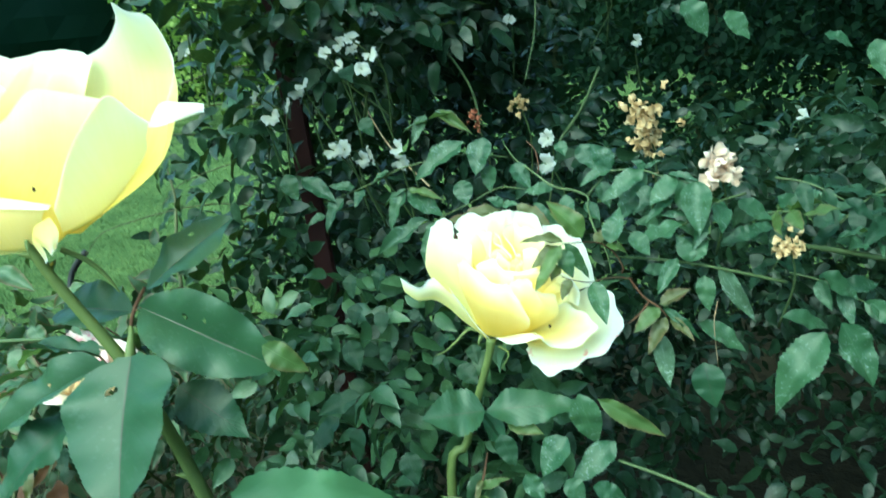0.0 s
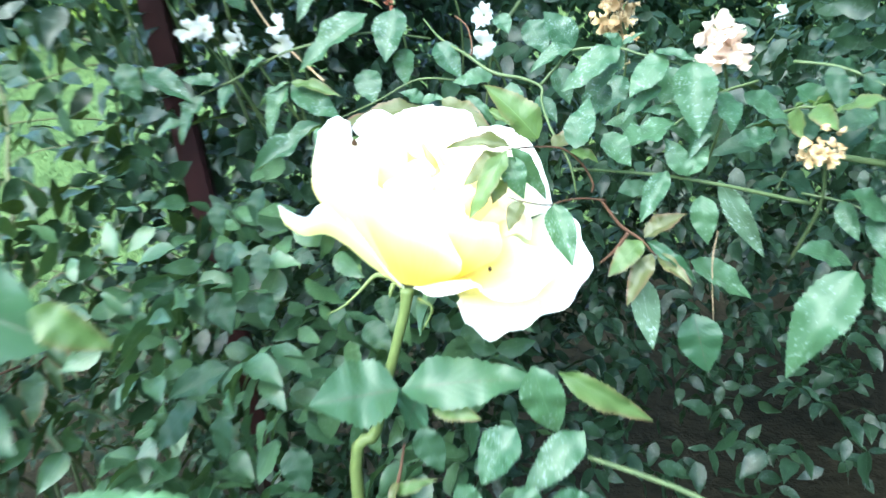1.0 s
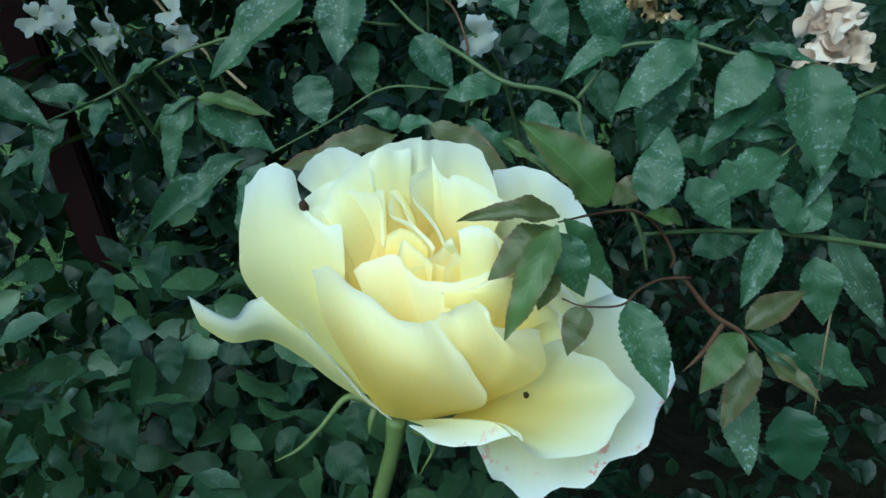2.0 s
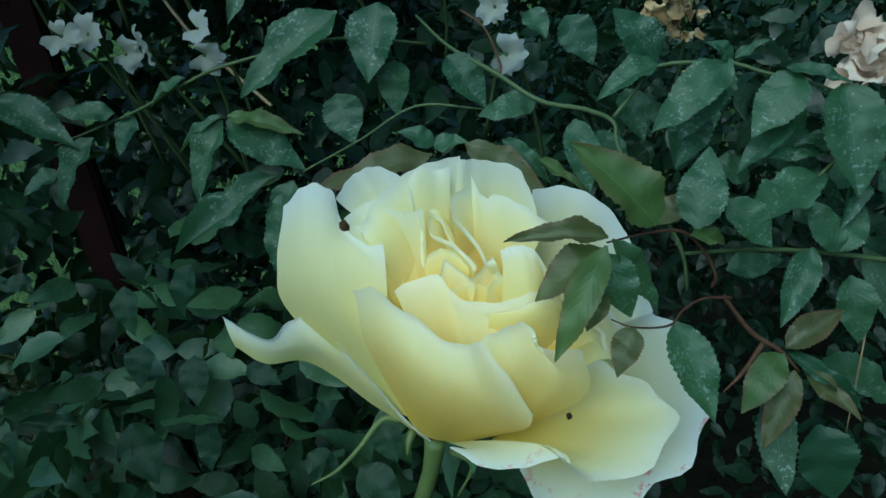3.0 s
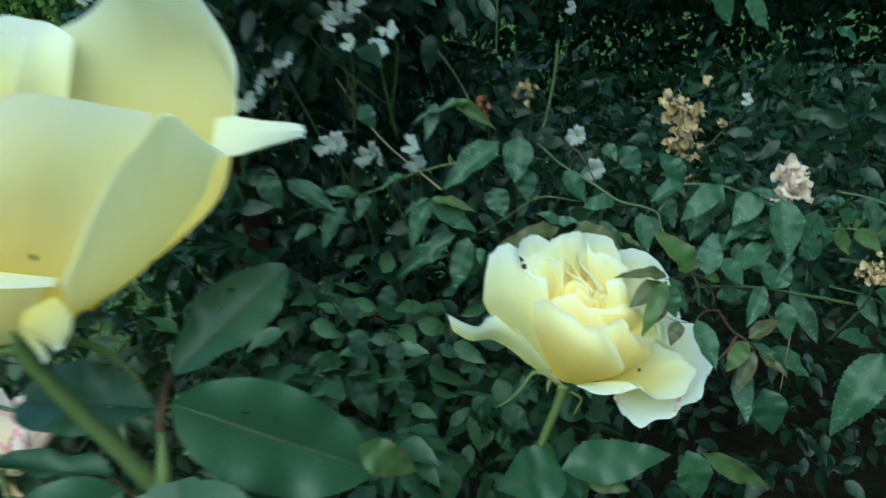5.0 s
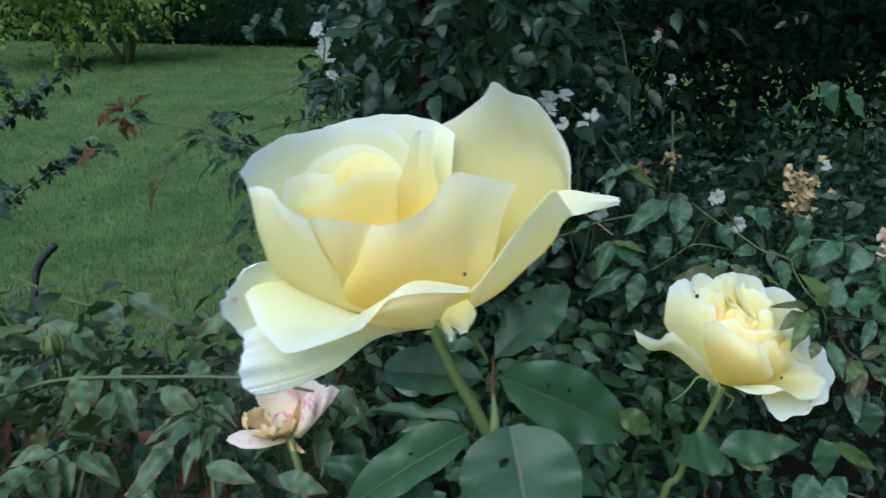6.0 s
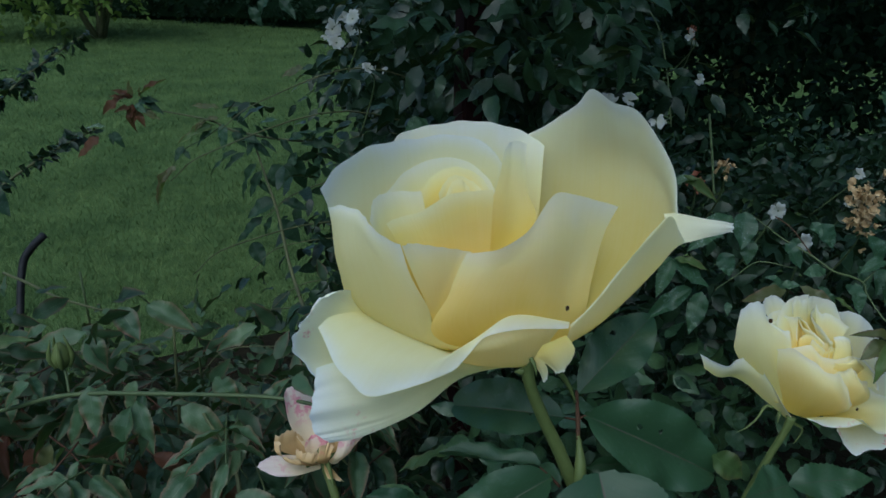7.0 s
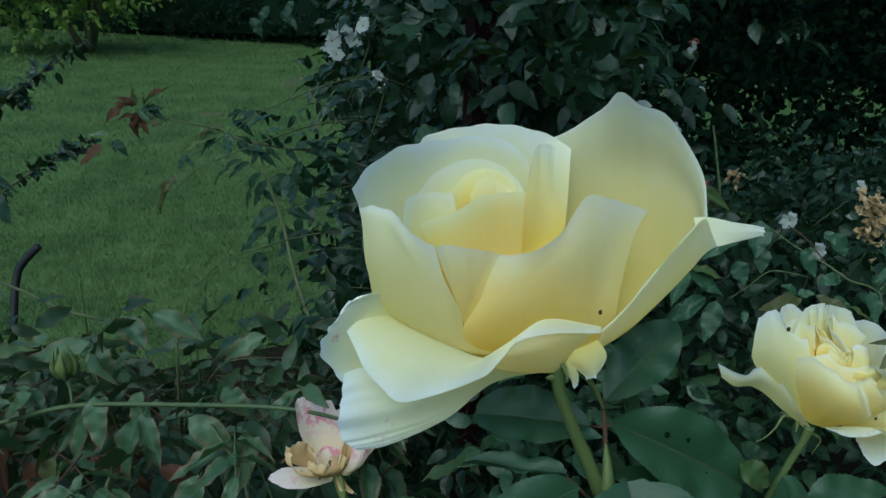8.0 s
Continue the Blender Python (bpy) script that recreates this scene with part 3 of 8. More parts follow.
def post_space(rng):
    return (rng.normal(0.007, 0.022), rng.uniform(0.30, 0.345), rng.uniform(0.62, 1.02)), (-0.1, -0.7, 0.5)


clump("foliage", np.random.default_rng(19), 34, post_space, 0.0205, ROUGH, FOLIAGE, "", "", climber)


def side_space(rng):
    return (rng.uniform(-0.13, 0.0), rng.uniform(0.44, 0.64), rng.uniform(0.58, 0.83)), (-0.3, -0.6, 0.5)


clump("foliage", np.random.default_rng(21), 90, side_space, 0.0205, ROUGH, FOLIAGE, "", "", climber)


def twig_space(rng):
    x = -0.20 + 0.22 * rng.random() ** 0.6
    y = rng.uniform(0.32, 0.50)
    return (x, y, rng.uniform(0.66, 0.90)), (-0.5, -0.4, 0.5)


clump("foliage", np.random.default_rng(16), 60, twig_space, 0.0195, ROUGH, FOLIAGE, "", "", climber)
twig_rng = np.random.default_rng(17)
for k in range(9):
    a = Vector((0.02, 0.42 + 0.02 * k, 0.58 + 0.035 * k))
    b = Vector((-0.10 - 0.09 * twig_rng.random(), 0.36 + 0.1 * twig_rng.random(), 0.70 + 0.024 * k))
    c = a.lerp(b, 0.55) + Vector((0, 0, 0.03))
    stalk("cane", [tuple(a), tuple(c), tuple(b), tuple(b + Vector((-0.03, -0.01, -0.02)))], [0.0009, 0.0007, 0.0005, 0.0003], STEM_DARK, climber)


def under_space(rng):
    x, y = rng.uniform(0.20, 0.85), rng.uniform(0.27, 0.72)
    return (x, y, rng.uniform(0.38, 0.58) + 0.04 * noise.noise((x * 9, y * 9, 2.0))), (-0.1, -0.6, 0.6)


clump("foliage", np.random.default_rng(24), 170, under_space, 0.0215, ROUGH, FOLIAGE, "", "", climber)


def skirt_space(rng):
    x, z = rng.uniform(0.00, 0.20), rng.uniform(0.58, 0.745)
    return (x, 0.235 + 0.35 * (0.74 - z) * -0.6 + abs(rng.normal(0, 0.035)) + 0.02 * noise.noise((x * 20, z * 20, 4.0)), z), (-0.1, -0.6, 0.7)


clump("foliage", np.random.default_rng(14), 115, skirt_space, 0.021, ROUGH, FOLIAGE_LIGHT, "fresh green rose leaves", "", climber)

# ---- low rose bush beside it ----
low = thing("rose_bush", (-0.35, 0.42, 0), "low rose bush with red-edged green leaves", "rose bush")


def low_space(rng):
    while True:
        x, y = rng.uniform(-0.75, 0.0), rng.uniform(0.22, 0.95)
        z = 0.755 - 0.66 * max(y - 0.27, 0) + 0.03 * noise.noise((x * 8, y * 8, 2.0)) - abs(rng.normal(0, 0.11))
        if (x > -0.06 and z > 0.68) or ((x + 0.38) / 0.42) ** 2 + ((y - 0.5) / 0.36) ** 2 > 1 + 0.3 * noise.noise((x * 6, y * 6, 9.0)):
            continue
        return (x, y, z), (-0.05, -0.5, 0.75)


clump("foliage", np.random.default_rng(5), 800, low_space, 0.025, NARROW, FOLIAGE_TINGED, "red-edged green rose leaves", "", low)
low_rng = np.random.default_rng(55)
for k in range(22):
    foot = Vector((-0.34 + low_rng.normal(0, 0.08), 0.44 + low_rng.normal(0, 0.06), 0.03))
    head = Vector((low_rng.uniform(-0.62, -0.06), low_rng.uniform(0.20, 0.5), low_rng.uniform(0.58, 0.75)))
    bend = foot.lerp(head, 0.55) + Vector((0, 0.03, 0.08))
    stalk("cane", [tuple(foot), tuple(bend), tuple(head)], [0.003, 0.002, 0.0009], (STEM_RED, STEM_DARK, STEM_CANE)[k % 3], low, thorns=5, seed=k)
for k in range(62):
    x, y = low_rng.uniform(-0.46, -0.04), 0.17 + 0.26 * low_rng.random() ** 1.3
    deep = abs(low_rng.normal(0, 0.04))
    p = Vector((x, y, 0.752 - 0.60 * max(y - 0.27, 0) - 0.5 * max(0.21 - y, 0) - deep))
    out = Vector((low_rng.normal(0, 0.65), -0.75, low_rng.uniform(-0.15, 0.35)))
    # deep-set leaves mostly take the darkened copy, shade between leaves as colour
    compound_leaf(low, low_rng, p, out, (0, -0.25, 1.0), low_rng.uniform(0.024, 0.036), (LEAF_TINGED, LEAF_TINGED, LEAF_TINGED, LEAF_SHADED, LEAF_BRONZE) if deep < 0.035 else (LEAF_SHADED, LEAF_SHADED, LEAF_RED), 5, 0.62, (STEM_RED, STEM_CANE)[k % 2])

# ---- dark trees behind, with an unseen overhang added for shade ----
tree = thing("conifer_hedge", (1.6, 3.2, 0), "dark evergreen screen with small gaps of light and an added overhang", "hedge")


def tree_space(rng):
    x, z = rng.uniform(-0.35, 3.8), rng.uniform(0.0, 4.2)
    y = 3.3 - 0.25 * x + abs(rng.normal(0, 0.25))
    # upper foliage juts forward out of view, added to shade the recess below
    y -= 0.42 * max(z - 1.5, 0) if x < 0.2 else min(1.9 * max(z - 1.15, 0), 2.55 - 0.1 * noise.noise((x * 3, z * 3, 8.0)))
    return (x, y, z), (-0.2, -0.9, 0.1)


clump("foliage", np.random.default_rng(6), 16500, tree_space, 0.05, TINY, FOLIAGE_DARK, "evergreen leaves with deep shade in their dark green", "", tree)

for x in (-0.1, 0.6, 1.4, 2.3, 3.2):
    stalk("trunk", [(x, 3.55 - 0.25 * x, 0), (x + 0.04, 3.55 - 0.25 * x, 1.2), (x, 3.2 - 0.25 * x, 3.9)], [0.05, 0.04, 0.01], STEM_DARK, tree)

# limbs out of view that carry the added overhang
for x in (0.4, 0.9, 1.4, 2.0, 2.7, 3.3):
    y = 3.5 - 0.25 * x
    stalk("limb", [(x, y, 0.9), (x + 0.05, y - 0.8, 1.7), (x + 0.1, y - 2.3, 2.6)], [0.035, 0.022, 0.006], STEM_DARK, tree)

# thin canes with tiny leaves at the edge of the lawn
twiggy = thing("cotoneaster_shrub", (-0.95, 0.55, 0), "arching dark canes set with tiny leaves", "shrub")
garden_hose = thing("garden_hose", (-0.4, 0.7, 0), "short end of thin black water pipe", "pipe")
tiny_rng = np.random.default_rng(77)
tiny_bits = []
for arch in ARCHES:
    line = smooth_line(arch, 200)
    for k in range(170):
        i = int(tiny_rng.integers(5, 199))
        p = Vector(line[i]) + Vector(tiny_rng.normal(0, 0.0025, 3))
        out = Vector(tiny_rng.normal(0, 1, 3)).normalized()
        m, _ = leaf_frame(p, p + out, Vector((0, -0.4, 0.8)) + Vector(tiny_rng.normal(0, 0.4, 3)))
        tiny_bits.append((ROUGH[int(tiny_rng.integers(9))], m, tiny_rng.uniform(0.008, 0.017)))
joined("leaves", tiny_bits, FOLIAGE, twiggy)

# walls added behind and beside the camera to block low sky
# the left one also closes the gap past the hedge's end
for x, y, turn, length, tall in ((0.5, -5.5, 0, 14, 2.0), (6.0, -0.5, 90, 12, 6.4), (-8.5, 5.5, 90, 24, 3.6)):
    wall = bmesh.new()
    bmesh.ops.create_grid(wall, x_segments=40, y_segments=10, size=0.5)
    for v in wall.verts:
        v.co.z += 0.25 * noise.noise(Vector((v.co.x * 14, v.co.y * 5, turn)))
    bmesh.ops.solidify(wall, geom=wall.faces[:], thickness=0.6)
    bmesh.ops.transform(wall, matrix=pose(x, y, tall / 2 - 0.1, 90, 0, turn) @ Matrix.Diagonal((length, tall, 1, 1)), verts=wall.verts)
    me_wall = bpy.data.meshes.new("sky_block_wall")
    wall.to_mesh(me_wall)
    wall.free()
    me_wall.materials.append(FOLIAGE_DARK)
    tagged(new("sky_block_wall", me_wall), "plain dark wall around the garden, added to block low sky", "hedge", "", "structure")

# ---- the half-open yellow rose ----
A0 = (0.0125, 0.0871, 0.8656)
A_MIDDLE = (-0.0059, 0.0923, 0.9043)
rose_a = thing("rose_plant", (0.10, 0.16, 0.0), "tall rose plant with one half-open pale yellow bloom", "rose")
bloom_a = new("bloom")
bloom_a.parent = rose_a
bloom_a.matrix_parent_inverse = rose_a.matrix_world.inverted()
bloom_a.matrix_basis = pose(*A0)
tagged(bloom_a, "half-open pale yellow rose bloom")
bpy.context.view_layer.update()
patch("petal", [[(-1.69, 0.79, 0.09), (-1.33, 0.79, 0.09), (-0.97, 0.79, 0.09), (-0.62, 0.79, 0.09), (-0.26, 0.79, 0.09), (0.1, 0.79, 0.09), (0.46, 0.79, 0.09)],
        [(-4.04, 2.09, 2.54), (-3.25, 2.49, 2.37), (-2.44, 2.89, 2.21), (-1.63, 3.09, 2.13), (-0.84, 3.09, 2.13), (-0.07, 2.99, 2.18), (0.59, 2.89, 2.22)],
        [(-5.02, 3.49, 5.24), (-4.23, 4.29, 5.23), (-3.18, 4.89, 5.19), (-2.11, 5.19, 5.18), (-0.97, 5.09, 5.13), (0.13, 4.69, 5.05), (0.89, 4.39, 4.91)],
        [(-5.24, 4.49, 6.72), (-4.63, 5.59, 7.06), (-3.39, 6.19, 7.23), (-2.07, 6.59, 7.31), (-0.8, 6.39, 7.23), (0.4, 5.99, 6.93), (1.06, 5.39, 6.59)]],
      PETAL, bloom_a, origin=A0, ripple=0.0004, seed=0, roll=0.0004, centre=A_MIDDLE)
patch("petal", [[(0.34, 1.09, -0.32), (0.53, 1.09, -0.32), (0.71, 1.09, -0.32), (0.9, 1.09, -0.32), (1.09, 1.09, -0.32), (1.28, 1.09, -0.32), (1.47, 1.09, -0.32), (1.66, 1.09, -0.32)],
        [(-0.1, 3.09, 2.86), (1.01, 3.99, 2.51), (2.08, 4.49, 2.32), (3.04, 4.49, 2.2), (3.89, 4.09, 2.11), (4.55, 3.49, 1.99), (4.91, 2.79, 1.85), (5.1, 2.39, 1.98)],
        [(-0.14, 4.69, 4.92), (1.25, 5.59, 4.91), (2.52, 5.99, 5.06), (3.47, 5.99, 5.19), (4.34, 5.69, 5.21), (5.22, 4.99, 5.01), (5.85, 3.89, 4.29), (5.89, 2.89, 3.69)],
        [(-0.07, 5.69, 6.31), (1.4, 6.19, 6.81), (2.49, 6.09, 7.43), (3.09, 5.69, 7.87), (3.87, 5.49, 7.58), (5, 5.14, 6.98), (5.92, 4.04, 5.54), (5.98, 2.89, 4.28)],
        [(-0.06, 5.89, 6.64), (1.42, 6.29, 7.33), (2.43, 5.99, 8.19), (2.82, 5.39, 8.86), (3.61, 5.19, 8.44), (4.83, 5.04, 7.95), (5.97, 4.04, 6.11), (6.04, 2.89, 4.56)]],
      PETAL, bloom_a, origin=A0, ripple=0.0004, seed=1, roll=0.0004, centre=A_MIDDLE, nu=50, nv=32)
patch("petal", [[(-0.32, 0.99, -0.51), (-0.2, 0.99, -0.51), (-0.07, 0.99, -0.51), (0.05, 0.99, -0.51), (0.18, 0.99, -0.51), (0.3, 0.99, -0.51), (0.43, 0.99, -0.51), (0.55, 0.99, -0.51)],
        [(-5.84, 0.69, 1.32), (-5.32, 1.09, 1.12), (-4.56, 1.59, 1.11), (-3.68, 1.99, 1.16), (-2.77, 2.39, 1.22), (-1.97, 2.69, 1.32), (-1.31, 2.89, 1.36), (-0.81, 2.99, 1.44)],
        [(-6.88, 0.24, 3.63), (-6.51, 0.79, 3.95), (-5.65, 1.49, 4.12), (-4.67, 2.19, 4.21), (-3.58, 2.69, 4.22), (-2.51, 3.09, 4.18), (-1.58, 3.39, 4.04), (-0.94, 3.49, 3.89)],
        [(-7.08, -0.01, 5.38), (-6.81, 0.49, 6.02), (-5.86, 1.29, 6.55), (-4.86, 2.09, 6.66), (-3.8, 2.69, 6.64), (-2.6, 3.19, 6.59), (-1.58, 3.49, 6.22), (-0.87, 3.69, 5.45)],
        [(-7.33, -0.36, 6.49), (-6.88, 0.29, 7.01), (-5.95, 1.19, 7.48), (-4.97, 2.09, 7.54), (-3.93, 2.69, 7.52), (-2.63, 3.29, 7.49), (-1.45, 3.69, 7.03), (-0.8, 3.79, 6.26)]],
      PETAL_CREAM, bloom_a, origin=A0, ripple=0.0004, seed=5, roll=0.0004, centre=A_MIDDLE, nu=44, nv=30)
patch("petal", [[(-2.19, 0.09, 0), (-1.91, 0.09, 0), (-1.63, 0.09, 0), (-1.35, 0.09, 0), (-1.07, 0.09, 0), (-0.79, 0.09, 0), (-0.51, 0.09, 0)],
        [(-6.14, 0.24, 1.63), (-5.63, -0.31, 1.48), (-5.03, -0.61, 1.26), (-4.44, -0.81, 1.05), (-3.94, -0.96, 0.91), (-3.55, -1.01, 0.89), (-3.18, -0.86, 0.95)],
        [(-6.9, 0.04, 3.39), (-6.54, -0.56, 3.65), (-6.01, -1.01, 3.76), (-5.35, -1.26, 3.62), (-4.75, -1.33, 3.37), (-4.21, -1.26, 2.92), (-3.7, -1.06, 2.36)],
        [(-7.05, -0.19, 5.24), (-6.73, -0.46, 5.4), (-6.25, -0.91, 5.36), (-5.91, -1.19, 5.19), (-5.51, -1.39, 4.76), (-4.99, -1.43, 4.32), (-4.32, -1.29, 3.72)],
        [(-7.13, -0.19, 5.78), (-6.73, -0.31, 5.9), (-6.14, -0.81, 5.91), (-5.81, -1.14, 5.79), (-5.6, -1.33, 5.55), (-5.22, -1.46, 5.24), (-4.65, -1.43, 4.92)]],
      PETAL_CREAM, bloom_a, origin=A0, ripple=0.0003, seed=6, roll=0.0002, centre=A_MIDDLE, nu=44, nv=30)
patch("petal", [[(-3.3, -0.86, 0.95), (-3.17, -0.76, 0.89), (-3.04, -0.61, 0.81), (-2.9, -0.46, 0.77)],
        [(-3.69, -0.99, 2.27), (-3.42, -0.86, 2.09), (-3.12, -0.61, 1.97), (-2.78, -0.36, 1.96)],
        [(-4.28, -1.21, 3.83), (-3.74, -0.99, 3.6), (-3.12, -0.61, 3.33), (-2.43, -0.21, 3.2)],
        [(-4.65, -1.36, 4.89), (-4.06, -1.06, 4.82), (-3.17, -0.66, 4.53), (-2.19, -0.11, 4.12)]],
      PETAL, bloom_a, origin=A0, ripple=0.0003, seed=18, roll=0.0004, centre=A_MIDDLE)
patch("petal", [[(-3.4, 1.49, 1.4), (-3.05, 1.49, 1.4), (-2.71, 1.49, 1.4), (-2.36, 1.49, 1.4), (-2.02, 1.49, 1.4), (-1.67, 1.49, 1.41)],
        [(-4.14, 1.17, 3.36), (-3.64, 1.53, 3.56), (-2.98, 1.77, 3.66), (-2.32, 1.93, 3.55), (-1.79, 1.97, 3.26), (-1.44, 1.89, 3.01)],
        [(-4.76, 0.89, 4.97), (-4.13, 1.56, 5.36), (-3.21, 2.01, 5.56), (-2.28, 2.31, 5.38), (-1.59, 2.39, 4.87), (-1.24, 2.24, 4.39)],
        [(-5.17, 0.69, 6.06), (-4.47, 1.59, 6.59), (-3.37, 2.19, 6.88), (-2.25, 2.59, 6.66), (-1.44, 2.69, 6), (-1.09, 2.49, 5.36)]],
      PETAL, bloom_a, origin=A0, ripple=0.0002, seed=10, roll=0.0004, centre=A_MIDDLE)
patch("petal", [[(-4.72, 0.09, 1.62), (-4.31, 0.09, 1.62), (-3.91, 0.09, 1.62), (-3.5, 0.09, 1.62), (-3.09, 0.09, 1.62)],
        [(-5.09, -0.33, 3.29), (-4.86, -0.15, 3.46), (-4.53, 0.03, 3.53), (-4.07, 0.21, 3.51), (-3.44, 0.43, 3.41)],
        [(-5.4, -0.7, 4.65), (-5.31, -0.36, 4.98), (-5.05, -0.02, 5.11), (-4.55, 0.32, 5.08), (-3.74, 0.73, 4.93)],
        [(-5.61, -0.96, 5.58), (-5.61, -0.51, 6.01), (-5.41, -0.06, 6.19), (-4.89, 0.39, 6.18), (-3.94, 0.94, 6)]],
      PETAL, bloom_a, origin=A0, ripple=0.0002, seed=11, roll=0.0004, centre=A_MIDDLE)
patch("petal", [[(-3.38, 0.29, 1.52), (-3.01, 0.29, 1.52), (-2.64, 0.29, 1.52), (-2.27, 0.29, 1.52), (-1.89, 0.29, 1.53), (-1.52, 0.29, 1.53)],
        [(-4.12, -0.09, 3.13), (-3.74, 0.01, 3.18), (-3.19, 0.17, 3.22), (-2.58, 0.37, 3.38), (-2.06, 0.53, 3.38), (-1.45, 0.73, 3.32)],
        [(-4.73, -0.42, 4.46), (-4.35, -0.23, 4.54), (-3.65, 0.06, 4.64), (-2.85, 0.44, 4.93), (-2.21, 0.74, 4.94), (-1.38, 1.11, 4.87)],
        [(-5.14, -0.66, 5.36), (-4.76, -0.41, 5.48), (-3.97, -0.01, 5.61), (-3.04, 0.49, 6), (-2.31, 0.89, 6.03), (-1.33, 1.39, 5.95)]],
      PETAL_HEART, bloom_a, origin=A0, ripple=0.0002, seed=13, roll=0.0004, centre=A_MIDDLE)
patch("petal", [[(-2.82, 1.19, 2.47), (-2.61, 1.19, 2.47), (-2.4, 1.19, 2.47), (-2.19, 1.19, 2.47), (-1.98, 1.19, 2.47)],
        [(-3.03, 1.17, 3.87), (-2.77, 1.35, 4.04), (-2.49, 1.43, 4.06), (-2.15, 1.51, 3.93), (-1.89, 1.47, 3.82)],
        [(-3.21, 1.15, 5.04), (-2.9, 1.49, 5.37), (-2.56, 1.64, 5.42), (-2.11, 1.79, 5.18), (-1.81, 1.71, 4.98)],
        [(-3.33, 1.14, 5.86), (-2.99, 1.59, 6.29), (-2.61, 1.79, 6.37), (-2.08, 1.99, 6.06), (-1.75, 1.89, 5.8)]],
      PETAL_HEART, bloom_a, origin=A0, ripple=0.0002, seed=12, roll=0.0004, centre=A_MIDDLE)
patch("petal", [[(-2.77, 1.09, 2.51), (-2.56, 1.09, 2.52), (-2.35, 1.09, 2.52), (-2.14, 1.09, 2.52)],
        [(-2.89, 1.09, 3.84), (-2.68, 1.19, 4.03), (-2.42, 1.27, 4.05), (-2.17, 1.29, 3.92)],
        [(-3, 1.09, 4.96), (-2.78, 1.28, 5.31), (-2.47, 1.43, 5.36), (-2.19, 1.46, 5.12)],
        [(-3.07, 1.09, 5.73), (-2.85, 1.34, 6.2), (-2.51, 1.54, 6.27), (-2.2, 1.59, 5.97)]],
      PETAL_HEART, bloom_a, origin=A0, ripple=0.0002, seed=14, roll=0.0004, centre=A_MIDDLE)
patch("petal", [[(-3.17, 1.34, 1.94), (-2.85, 1.34, 1.94), (-2.53, 1.34, 1.94), (-2.21, 1.34, 1.94), (-1.89, 1.34, 1.95)],
        [(-3.49, 1.34, 3.53), (-3.12, 1.56, 3.74), (-2.6, 1.7, 3.82), (-2.06, 1.78, 3.66), (-1.67, 1.72, 3.39)],
        [(-3.77, 1.34, 4.87), (-3.34, 1.75, 5.27), (-2.65, 2.01, 5.42), (-1.92, 2.16, 5.15), (-1.48, 2.05, 4.64)],
        [(-3.96, 1.34, 5.79), (-3.49, 1.89, 6.33), (-2.69, 2.24, 6.54), (-1.82, 2.44, 6.19), (-1.34, 2.29, 5.53)]],
      PETAL_HEART, bloom_a, origin=A0, ripple=0.0002, seed=19, roll=0.0004, centre=A_MIDDLE)
patch("petal", [[(-2.05, 0.69, 3.69), (-1.46, 0.89, 3.61), (-0.8, 1.19, 3.61), (-0.01, 1.59, 3.86)],
        [(-1.63, 1.39, 4.8), (-1.07, 1.69, 4.74), (-0.42, 2.09, 4.57), (0.42, 2.39, 4.61)],
        [(-1.05, 2.49, 5.97), (-0.68, 2.89, 5.91), (-0.29, 3.09, 5.76), (0.11, 3.19, 5.49)],
        [(-0.78, 3.49, 6.89), (-0.54, 3.89, 7.06), (-0.18, 4.29, 7.01), (0.18, 4.49, 6.84)]],
      PETAL, bloom_a, origin=A0, ripple=0.0002, seed=4, roll=0.0004, centre=A_MIDDLE)
patch("petal", [[(-1.11, 0.09, -0.48), (-0.69, 0.09, -0.48), (-0.27, 0.09, -0.48), (0.16, 0.09, -0.48), (0.58, 0.09, -0.48), (1.01, 0.09, -0.48)],
        [(-3.53, -1.06, 1.32), (-2.39, -0.91, 1.68), (-0.96, -0.51, 2.04), (0.38, -0.01, 1.68), (1.38, 0.49, 1.08), (2.21, 0.99, 0.47)],
        [(-3.01, -0.81, 2.72), (-1.84, -0.61, 3.16), (-0.58, -0.11, 3.27), (0.86, 0.74, 2.69), (1.73, 1.49, 2.13), (2.76, 2.09, 2.1)],
        [(-2.68, -0.56, 3.56), (-1.56, -0.46, 3.67), (-0.26, 0.29, 3.86), (0.94, 1.04, 4.12), (1.99, 1.89, 3.69), (3.19, 2.69, 3.63)],
        [(-2.36, -0.41, 4.21), (-1.29, -0.31, 4.33), (-0.06, 0.64, 4.74), (0.9, 1.49, 5.76), (2.23, 2.29, 5.39), (3.78, 3.24, 4.67)]],
      PETAL, bloom_a, origin=A0, ripple=0.0003, seed=7, roll=0.0004, centre=A_MIDDLE)
